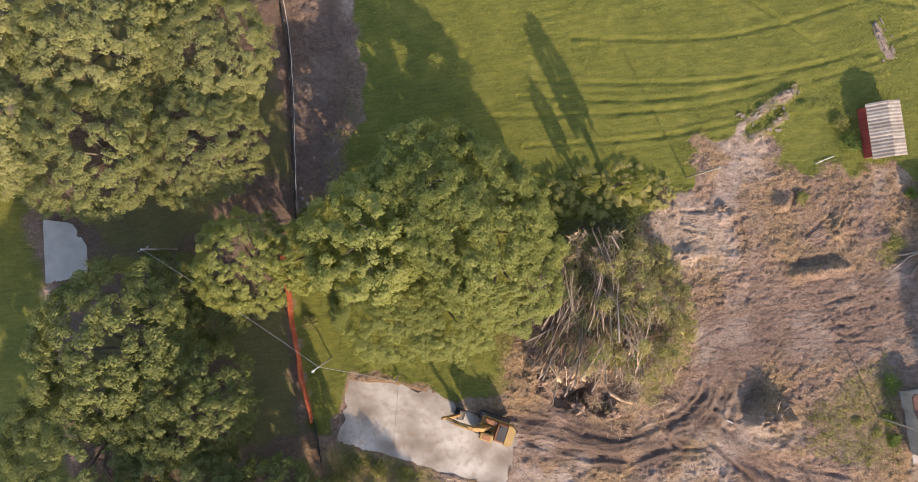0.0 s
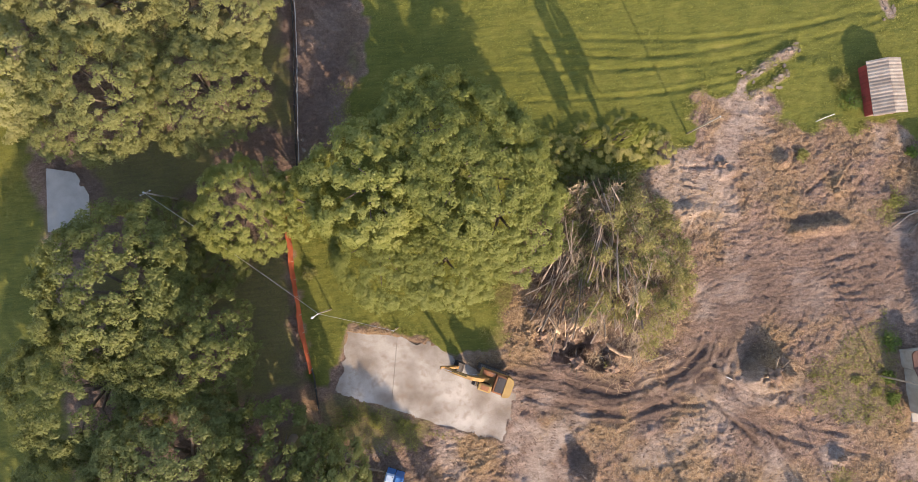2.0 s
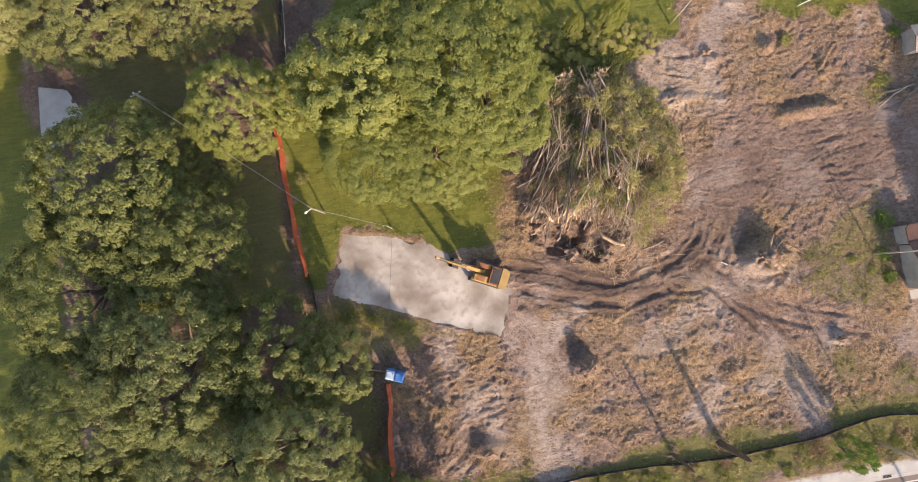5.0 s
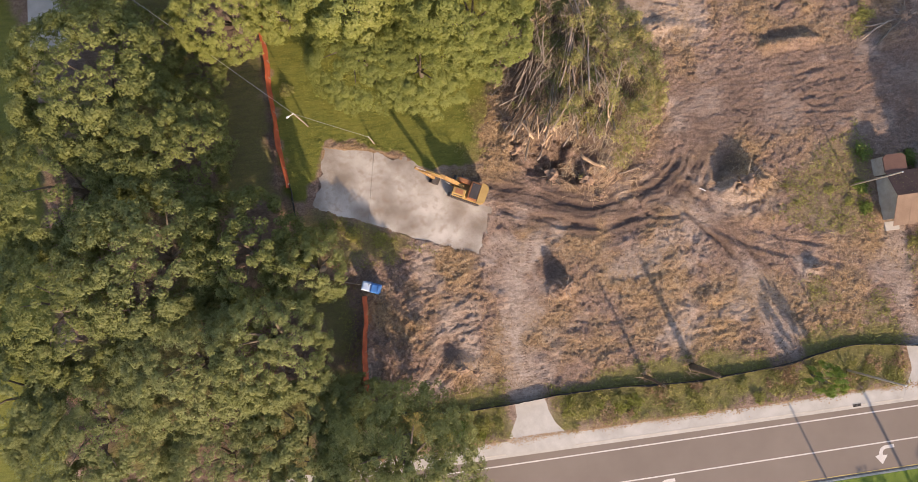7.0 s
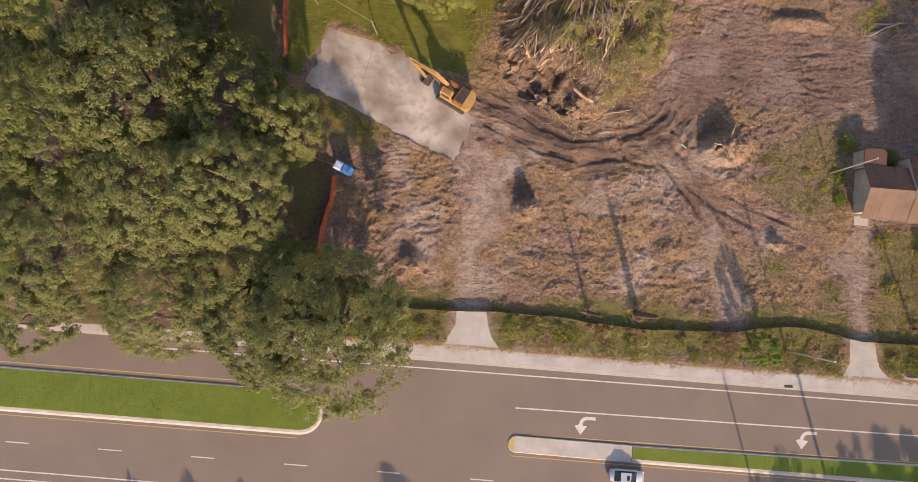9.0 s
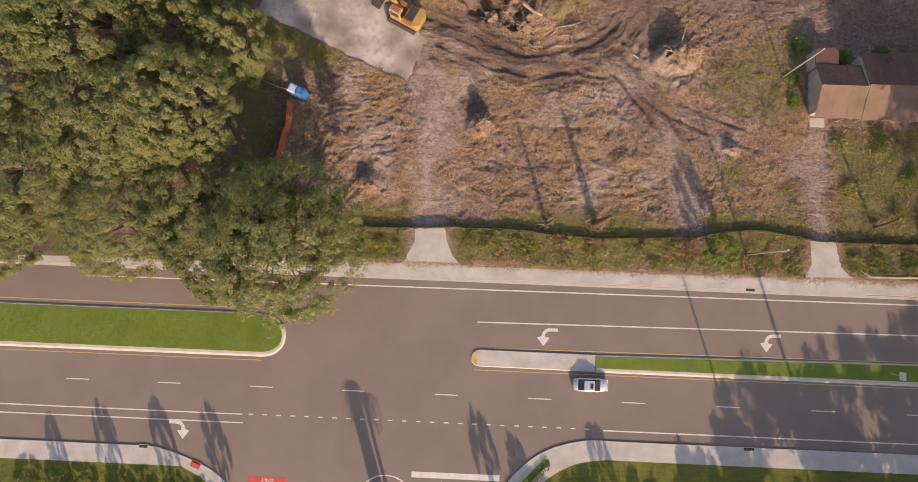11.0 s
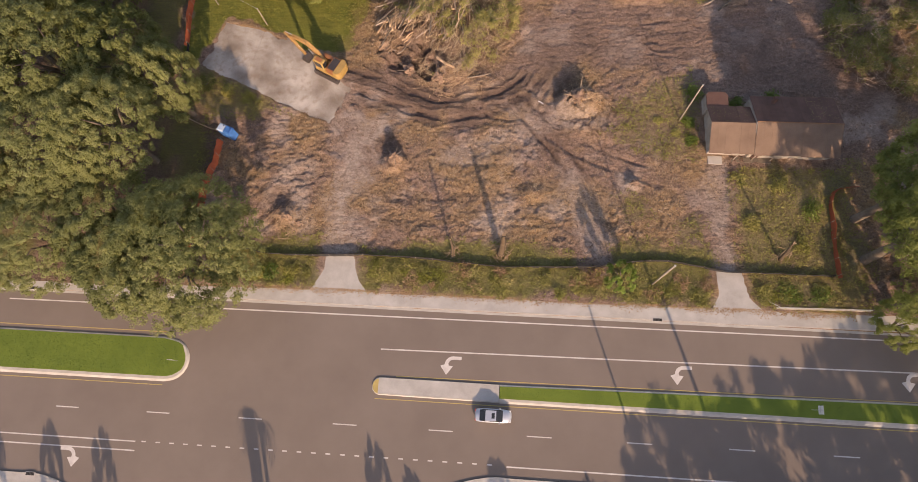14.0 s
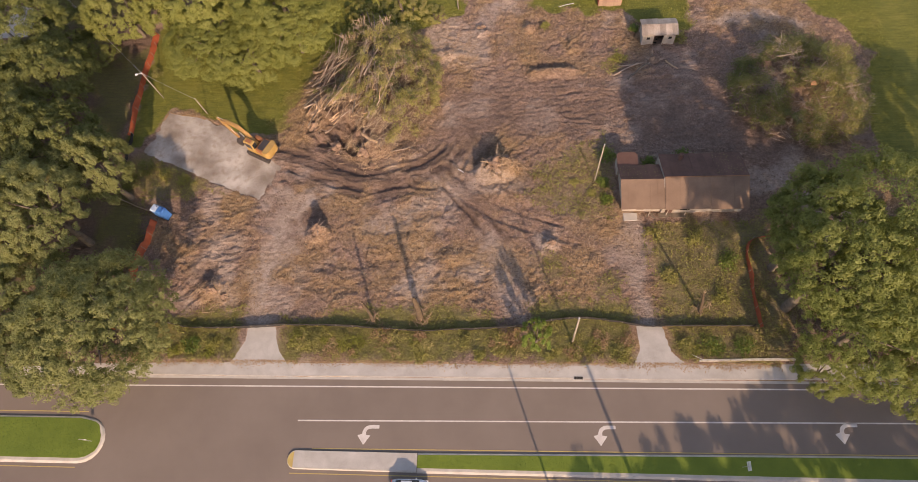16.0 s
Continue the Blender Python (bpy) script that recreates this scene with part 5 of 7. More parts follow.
    pz2 = 2.66 + (py2 + 28.5) / -4.75 * 1.65 + 0.05
    q = leaf_quads(np.stack([np.r_[px, px2], np.r_[py, py2], np.r_[pz, pz2]], 1), 0.045, 0.9, r2)
    lf = quads_object("fallen_leaves", q, M["brush"])
    tagged(lf, "dry fallen leaves lying on the old roof", "leaf litter", kind="stuff")
    return e


house()


def red_shed():
    rng = random.Random(4)
    e = empty("red_shed", 58.2, 6.1, 0, 0, "small red board shed with a weathered grey tin roof", "shed")
    x0, x1, y0, y1, h = 56.2, 60.0, 2.9, 9.4, 2.0
    n = 22
    for k in range(n):
        yy = y0 + (k + 0.5) * (y1 - y0) / n
        for xx in (x0, x1):
            child(Geo().box(xx, yy, -0.3, 0.04 + rng.uniform(0, 0.02), (y1 - y0) / n - 0.012, h + 0.3), "board", M["red_wall"], e)
    n = 13
    for k in range(n):
        xx = x0 + (k + 0.5) * (x1 - x0) / n
        top = h + 0.8 * (1 - abs(xx - 58.1) / 1.95)
        for yy in (y0, y1):
            child(Geo().box(xx, yy, -0.3, (x1 - x0) / n - 0.012, 0.04 + rng.uniform(0, 0.02), top + 0.3 - 0.08), "board", M["tan_wall" if yy < 5 else "red_wall"], e)
    child(Geo().box(58.1, 2.84, -0.2, 1.1, 0.06, 1.9), "door", M["tan_wall"], e, "faded tan plank door")
    m = Matrix(((0, 1, 0, 0), (-1, 0, 0, 0), (0, 0, 1, 0), (0, 0, 0, 1)))
    n = 16
    for k in range(n):
        a, b = 2.55 + k * 7.2 / n, 2.55 + (k + 1) * 7.2 / n - 0.015
        for xe, xr in ((55.85, 58.1), (60.4, 58.12)):
            lift = rng.uniform(0, 0.025)
            ze, zr = 2.02 + lift, 2.85 + lift
            mid = (a + b) / 2
            g = Geo().add([(xe, a, ze), (xr, a, zr), (xr, mid, zr + 0.045), (xe, mid, ze + 0.045), (xr, b, zr), (xe, b, ze), (xe, a, ze - 0.03), (xr, a, zr - 0.03), (xr, b, zr - 0.03), (xe, b, ze - 0.03)],
                          [(0, 1, 2, 3), (3, 2, 4, 5), (6, 9, 8, 7), (0, 3, 5, 9, 6), (1, 7, 8, 4, 2), (0, 6, 7, 1), (5, 4, 8, 9)])
            child(g, "roof_sheet", M["tin"], e)
    return e


red_shed()


def white_shed():
    e = empty("white_shed", 65, -4.4, 0, 0, "small white block outbuilding with an open dark doorway", "shed")
    x0, x1, y0, y1, h = 62.4, 67.5, -5.9, -3.0, 2.3
    for bx, sx in ((63.3, 1.8), (66.6, 1.8)):
        child(Geo().box(bx, y0 + 0.1, -0.3, sx, 0.2, h + 0.3), "wall", M["white_wall"], e)
    child(Geo().box(64.95, y0 + 0.1, 1.95, 1.5, 0.2, h - 1.95), "lintel", M["white_wall"], e)
    child(Geo().box(64.95, y1 - 0.1, -0.3, x1 - x0, 0.2, h + 0.3), "wall", M["white_wall"], e)
    for bx in (x0 + 0.1, x1 - 0.1):
        child(Geo().box(bx, (y0 + y1) / 2, -0.3, 0.2, y1 - y0 - 0.4, h + 0.3), "wall", M["white_wall"], e)
    # floor coloured near-black so that the doorway looks unlit inside
    child(Geo().box(64.95, (y0 + y1) / 2, -0.28, 4.6, 2.4, 0.3), "floor_slab", M["dark"], e)
    child(Geo().box(65.55, y0 - 0.35, 0.05, 0.06, 0.75, 1.9, rz=-25), "door", M["white_wall"], e, "white door standing open")
    wall_window(e, 63.3, y0, 1.1, 0.6, 0.6, "s")
    wall_window(e, 66.7, y0, 1.1, 0.6, 0.6, "s")
    rng = random.Random(9)
    roof_slope(e, 62.1, 67.8, -6.2, 2.3, -4.4, 2.85, "tin", 0.95, rng)
    roof_slope(e, 62.1, 67.8, -2.7, 2.3, -4.4, 2.85, "tin", 0.95, rng)
    return e


white_shed()

# ---- excavator ----


def excavator():
    e = empty("excavator", 2.5, -25.0, 0.1, 153, "orange and yellow tracked excavator parked on the concrete pad", "excavator")
    e.matrix_world = e.matrix_world @ Matrix.Diagonal((1, 1, 1.3, 1))

    def p(geo, name, mat, parent=None, label=""):
        return geo.make(name, M[mat], parent or e, label)
    for sy in (-1.15, 1.15):
        tr = Geo()
        n = 12
        prof = [(-1.75 + 0.42 * math.cos(radians(a)), 0.45 + 0.42 * math.sin(radians(a))) for a in range(90, 271, 30)] + [(1.75 + 0.42 * math.cos(radians(a)), 0.45 + 0.42 * math.sin(radians(a))) for a in range(-90, 91, 30)]
        k = len(prof)
        vs = [(x, sy - 0.28, z) for x, z in prof] + [(x, sy + 0.28, z) for x, z in prof]
        tr.add(vs, [tuple(range(k))[::-1], tuple(range(k, 2 * k))] + [(i, (i + 1) % k, k + (i + 1) % k, k + i) for i in range(k)])
        track = p(tr, "track", "ex_dark")
        for i in range(14):
            p(Geo().box(-1.7 + i * 0.262, sy, 0.86, 0.16, 0.58, 0.05), "track_shoe", "steel", track)
    p(Geo().box(0, 0, 0.4, 2.4, 1.7, 0.55, bevel=0.08), "undercarriage", "ex_dark")
    p(Geo().tube([(0, 0, 0.9), (0, 0, 1.08)], 0.65, 16), "swing_ring", "steel")
    # upper works; forward is +x, the cab on the left (+y)
    p(Geo().box(-0.35, 0, 1.08, 4.0, 2.5, 0.3, bevel=0.06), "platform", "ex_yellow")
    cw = [(-2.75, -0.75), (-2.6, -1.1), (-2.2, -1.3), (-1.75, -1.3), (-1.75, 1.3), (-2.2, 1.3), (-2.6, 1.1), (-2.75, 0.75)]
    p(Geo().prism(cw[::1], 1.2, 2.25), "counterweight", "ex_yellow", None, "rounded yellow counterweight")
    p(Geo().box(-1.05, -0.02, 1.38, 1.35, 2.35, 0.82, bevel=0.08), "engine_housing", "ex_orange")
    p(Geo().box(-1.15, -0.02, 2.2, 1.05, 1.9, 0.05, bevel=0.02), "engine_cover", "ex_dark")
    p(Geo().tube([(-0.75, -0.75, 2.2), (-0.75, -0.75, 2.6)], 0.07, 10), "exhaust_pipe", "steel")
    p(Geo().box(0.55, -0.9, 1.38, 1.7, 0.6, 0.55, bevel=0.05), "tool_box", "ex_orange")
    cab = p(Geo().box(0.72, 0.75, 1.38, 1.7, 0.95, 1.55, bevel=0.1), "cab", "ex_yellow")
    for bx, by, sx, sy in ((1.58, 0.75, 0.02, 0.75), (0.72, 1.235, 1.2, 0.02), (0.72, 0.265, 1.2, 0.02), (-0.14, 0.75, 0.02, 0.7)):
        p(Geo().box(bx, by, 1.95, sx, sy, 0.8), "cab_window", "glass", cab)
    p(Geo().box(0.7, 0.75, 2.935, 1.0, 0.6, 0.03, bevel=0.01), "roof_hatch", "ex_orange", cab)
    p(Geo().tube([(-0.1, -1.2, 1.9), (-0.1, -1.2, 2.5), (0.9, -1.2, 2.5), (0.9, -1.2, 1.9)], 0.03, 6), "handrail", "steel")

    def beam(pts, wid, y=-0.1, name="boom", mat="ex_boom"):
        """A box beam through (x, z, depth) points."""
        g = Geo()
        k = len(pts)
        vs = []
        for i, (x, z, d) in enumerate(pts):
            a, b = pts[max(i - 1, 0)], pts[min(i + 1, k - 1)]
            t = Vector((b[0] - a[0], b[1] - a[1])).normalized()
            nx, nz = -t.y * d / 2, t.x * d / 2
            vs += [(x + nx, y - wid / 2, z + nz), (x + nx, y + wid / 2, z + nz), (x - nx, y + wid / 2, z - nz), (x - nx, y - wid / 2, z - nz)]
        fs = [(0, 1, 2, 3), tuple(4 * (k - 1) + j for j in (3, 2, 1, 0))]
        for i in range(k - 1):
            for j in range(4):
                j2 = (j + 1) % 4
                fs.append((4 * i + j, 4 * (i + 1) + j, 4 * (i + 1) + j2, 4 * i + j2))
        return p(g.add(vs, fs), name, mat)
    boom = beam([(0.5, 1.5, 0.5), (1.6, 3.0, 0.62), (2.9, 3.9, 0.6), (4.6, 4.0, 0.5), (6.3, 3.6, 0.32)], 0.42)
    stick = beam([(6.8, 4.0, 0.25), (6.2, 3.4, 0.45), (5.2, 1.9, 0.38), (4.5, 0.95, 0.26)], 0.32, name="stick")
    for a, b, r in (((1.3, 0.25, 1.5), (2.7, 0.22, 3.3), 0.09), ((1.3, -0.45, 1.5), (2.7, -0.42, 3.3), 0.09), ((3.4, -0.1, 4.3), (6.6, -0.1, 4.1), 0.09), ((6.3, -0.1, 3.75), (4.8, -0.1, 1.65), 0.07)):
        a, b = Vector(a), Vector(b)
        cyl = p(Geo().tube([a, a.lerp(b, 0.6)], r, 10), "hydraulic_cylinder", "ex_yellow")
        p(Geo().tube([a.lerp(b, 0.58), b], r * 0.5, 8), "piston_rod", "metal_grey", cyl)
    bk = [(4.6, 1.05), (4.1, 0.85), (3.75, 0.4), (3.95, 0.05), (4.5, -0.02), (5.1, 0.12)]
    g = Geo()
    for i in range(len(bk) - 1):
        (x1, z1), (x2, z2) = bk[i], bk[i + 1]
        g.add([(x1, -0.7, z1), (x2, -0.7, z2), (x2, 0.5, z2), (x1, 0.5, z1), (x1, -0.7, z1 - 0.04), (x2, -0.7, z2 - 0.04), (x2, 0.5, z2 - 0.04), (x1, 0.5, z1 - 0.04)],
              [(0, 1, 2, 3), (7, 6, 5, 4), (0, 4, 5, 1), (1, 5, 6, 2), (2, 6, 7, 3), (3, 7, 4, 0)])
    for yy in (-0.7, 0.46):
        g.add([(x, yy, z) for x, z in bk] + [(x, yy + 0.04, z) for x, z in bk], [tuple(range(6)), tuple(range(11, 5, -1))] + [(i, 6 + i, 6 + (i + 1) % 6, (i + 1) % 6) for i in range(6)])
    bucket = p(g, "bucket", "ex_dark", None, "dark worn steel bucket")
    for k in range(5):
        p(Geo().box(5.2, -0.6 + k * 0.25, 0.08, 0.25, 0.09, 0.06), "bucket_tooth", "steel", bucket)
    return e


excavator()

# ---- portable toilets ----


def toilet(x, y, rz, roof, label):
    e = empty("portable_toilet", x, y, gz(x, y), rz, label, "portable toilet", "portable toilets by the fence")
    Geo().box(0, 0, -0.1, 1.15, 1.15, 0.25, bevel=0.03).make("base", M["rubber"], e)
    Geo().box(0, 0, 0.12, 1.1, 1.1, 2.0, bevel=0.05).make("cabin", M["blue_plastic"], e)
    for a in range(3):
        Geo().box(-0.35 + a * 0.35, 0.56, 0.2, 0.1, 0.03, 1.8).make("wall_rib", M["blue_plastic"], e)
    g = Geo()
    b, t = 0.6, 0.42
    g.add([(-b, -b, 2.1), (b, -b, 2.1), (b, b, 2.1), (-b, b, 2.1), (-t, -t, 2.3), (t, -t, 2.3), (t, t, 2.3), (-t, t, 2.3)],
          [(3, 2, 1, 0), (4, 5, 6, 7), (0, 1, 5, 4), (1, 2, 6, 5), (2, 3, 7, 6), (3, 0, 4, 7)])
    g.make("roof", M[roof], e)
    Geo().tube([(0.3, 0.3, 2.2), (0.3, 0.3, 2.5)], 0.05, 8).make("vent_pipe", M["rubber"], e)
    d = Geo().box(0, -0.565, 0.2, 0.75, 0.05, 1.8, bevel=0.01).make("door", M["blue_plastic"], e)
    Geo().box(0.28, -0.6, 1.0, 0.1, 0.04, 0.06).make("latch", M["steel"], d)


toilet(-11.9, -35.6, -22, "pale_blue", "blue portable toilet with a pale sun-bleached roof")
toilet(-10.8, -36.05, -22, "blue_plastic", "blue portable toilet with a bright blue roof")

# ---- fences ----


def fence(name, line, h, mat, label, post_mat="pole_wood", step=2.2, sag=0.12, top=None, seed=1, lean=0.12, tilt=0.0):
    """A fabric fence on stakes: a thin waving cloth between separate posts."""
    rng = random.Random(seed)
    pts = curve(line, 0.55)
    e = empty(name, *line[0], 0, 0, label, "fence")
    g = Geo()
    rows = []
    for i, (x, y) in enumerate(pts):
        z = gz(x, y)
        a, b = Vector(pts[max(i - 1, 0)]), Vector(pts[min(i + 1, len(pts) - 1)])
        d = (b - a).normalized()
        nx, ny = -d.y, d.x
        w1, w2 = tilt + lean * 2 * (float(vnoise(np.array([i * 0.22]), np.array([seed * 3.1]), seed)[0]) - 0.5) + rng.uniform(-0.04, 0.04), rng.uniform(-0.05, 0.05)
        hh = h * (1 - rng.uniform(0, sag))
        rows.append([(x + nx * w2, y + ny * w2, z - 0.05), (x + nx * (w1 * 0.5 + 0.04), y + ny * (w1 * 0.5 + 0.04), z + hh * 0.5), (x + nx * w1, y + ny * w1, z + hh),
                     (x + nx * (w1 + 0.03), y + ny * (w1 + 0.03), z + hh), (x + nx * (w1 * 0.5 + 0.07), y + ny * (w1 * 0.5 + 0.07), z + hh * 0.5), (x + nx * (w2 + 0.03), y + ny * (w2 + 0.03), z - 0.05)])
    for r in rows:
        g.v += r
    for i in range(len(rows) - 1):
        for j in range(6):
            j2 = (j + 1) % 6
            g.f.append((6 * i + j, 6 * (i + 1) + j, 6 * (i + 1) + j2, 6 * i + j2))
    child(g, "fabric", M[mat], e)
    run, last = 0.0, None
    for i, (x, y) in enumerate(pts):
        if last is not None:
            run += math.dist(last, (x, y))
        last = (x, y)
        if run >= step or i == 0:
            run = 0.0
            z = gz(x, y)
            child(Geo().box(x + 0.05, y + 0.05, z - 0.2, 0.05, 0.05, h + 0.35, rz=rng.uniform(0, 90)), "stake", M[post_mat], e)
    return e


fence("silt_fence", [(-14, -53.2), (-8.1, -52.6), (-3, -53.4), (4.9, -53.4), (11.3, -53.0), (19, -53.2), (27.6, -53.7), (33.3, -53.6), (41.3, -53.2), (45, -52.5), (49.5, -52.0), (54, -52.4), (58, -53.1), (62, -53.0), (71.8, -53.0)],
      0.74, "black_fabric", "long sagging black silt fence along the road side", seed=2)
fence("orange_fence", [(-21.4, 0.6), (-21.2, -4.4), (-21.3, -8.6), (-21.0, -15.4), (-20.5, -21.4)], 0.95, "orange_net", "orange plastic safety fence along the lawn", seed=3, lean=0.25, tilt=-0.4)
fence("silt_fence", [(-20.5, -20.9), (-20.3, -23.4), (-20.3, -26.8)], 0.8, "black_fabric", "short black silt fence beside the trees", seed=4)
fence("orange_fence", [(-12.3, -36.9), (-12.6, -40), (-13.2, -44), (-13.6, -49), (-14.2, -54)], 1.2, "orange_net", "sagging orange safety fence near the toilets", seed=5, lean=0.35, tilt=-0.45)
fence("orange_fence", [(76, -40.4), (73.6, -40.8), (72.4, -42.5), (72.2, -48), (72.3, -53.2)], 0.85, "orange_net", "orange safety fence beside the tall oak", seed=6, lean=0.25, tilt=0.2)
fence("board_fence", [(-12.8, -35.3), (-16, -34.3), (-20, -32.6)], 0.5, "grey_wood", "low weathered board fence beside the toilets", seed=7)
fence("wire_fence", [(-17.4, 36), (-17.4, 26), (-18.7, 12.8), (-19.3, 5.0)], 0.7, "black_fabric", "dark low fence beside the bare path", seed=8, lean=0.06)
fence("pale_rope_fence", [(-17.1, 36), (-17.1, 26), (-18.4, 12.8), (-19.0, 6.0)], 0.25, "concrete", "pale edging beside the low fence", seed=9, lean=0.04)

# ---- poles and wires ----


def pole(x, y, h, label, arm=True, lean=(0, 0), r=0.14):
    z = gz(x, y)
    e = empty("utility_pole", x, y, z, 0, label, "utility pole", "utility poles")
    Geo().tube([(0, 0, -0.5), (lean[0] * 0.5, lean[1] * 0.5, h / 2), (lean[0], lean[1], h)], [r, r * 0.85, r * 0.7], 10).make("post", M["pole_wood"], e, smooth=True)
    if arm:
        Geo().box(lean[0], lean[1], h - 0.6, 1.4, 0.1, 0.12, rz=20, bevel=0.01).make("cross_arm", M["pole_wood"], e)
        for s in (-0.6, 0.6):
            Geo().tube([(lean[0] + s * 0.94, lean[1] + s * 0.34, h - 0.48), (lean[0] + s * 0.94, lean[1] + s * 0.34, h - 0.3)], 0.05, 8).make("insulator", M["sign_white"], e)
    Geo().tube([(lean[0], lean[1], h), (lean[0], lean[1], h + 0.06)], [r * 0.9, r * 0.6], 10).make("cap", M["metal_grey"], e)
    return Vector((x + lean[0], y + lean[1], z + h - 0.1))


def wire(a, b, sag=0.5, r=0.018):
    pts = [a.lerp(b, k / 12) - Vector((0, 0, sag * 4 * (k / 12) * (1 - k / 12))) for k in range(13)]
    tagged(Geo().tube(pts, r, 5).make("overhead_wire", M["metal_grey"]), "thin pale overhead wire between poles", "cable", "overhead wires")


pa = pole(-17.1, -13.5, 6.2, "short grey pole with a lamp head beside the orange fence", False, (-0.25, 0.1), 0.1)
pb = pole(-8.7, -17.0, 3.8, "short wooden service pole beside the concrete pad", False, (-0.2, 0.1), 0.1)
pc = pole(-35.3, 3.4, 8.5, "wooden utility pole standing among the trees")
pole(32.4, 3.6, 9.6, "lone wooden pole at the edge of the field", False, (0, 0), 0.12)
pole(53.2, -31.2, 8.8, "pale leaning pole beside the old house", False, (0.2, 0.4), 0.12)
pole(48.7, -55.1, 10.2, "wooden utility pole in the verge by the road", False, (-0.2, 0.1), 0.15)
p1 = pole(59.6, -86, 14.6, "tall wooden utility pole south of the road", True, (0, 0), 0.26)
pole(49.6, -86, 13.6, "tall slim pole south of the road", False, (0, 0), 0.16)
wire(pc, pa, 0.6, 0.02)
wire(pa, pb, 0.2, 0.02)
lamp = Geo().tube([(-17.35, -13.4, 6.0), (-17.9, -13.7, 6.25)], 0.04, 6)
lamp.tube([(-17.9, -13.7, 6.2), (-18.1, -13.8, 6.25), (-18.25, -13.87, 6.2)], [0.1, 0.16, 0.05], 8)
tagged(lamp.make("street_lamp", M["sign_white"]), "pale lamp head on a short arm of the pole", "lamp")


def sign(x, y, rz, label, w=1.0, h=1.1):
    z = 0.15
    e = empty("road_sign", x, y, z, rz, label, "road sign", "road signs")
    Geo().tube([(0, 0, -0.1), (0, 0, 2.6)], 0.035, 8).make("post", M["metal_grey"], e)
    Geo().box(0.05, 0, 1.45, 0.03, w, h, bevel=0.008).make("panel", M["sign_white"], e)
    Geo().box(0.03, 0, 1.9, 0.03, w * 0.8, 0.05).make("bracket", M["metal_grey"], e)


sign(67.3, -69.8, 0, "white road sign on a post in the grass median")
sign(66.2, -84.0, 0, "white road sign on a post beside the pavement")
sign(-13.0, -68.4, 90, "small sign on a post at the end of the median", 0.5, 0.5)


# ---- drains ----
for x, y, w in ((49.2, -59.75, 1.3), (-35.2, -59.75, 1.3), (49.2, -80.2, 1.5), (-29.3, -83.3, 1.3)):
    e = empty("storm_drain", x, y, 0, 0, "dark storm drain inlet set in the kerb", "drain", "storm drains")
    Geo().box(0, 0, -0.05, w, 0.5, 0.215, bevel=0.02).make("inlet_top", M["concrete"], e)
    # flat black sheet painted as the unlit hole beneath the bars
    Geo().box(0, 0.0, 0.162, w * 0.85, 0.36, 0.01).make("grate_opening", M["dark"], e)
    for k in range(6):
        Geo().box(-w * 0.35 + k * w * 0.14, 0, 0.168, 0.03, 0.36, 0.008).make("grate_bar", M["steel"], e)

# ---- car ----


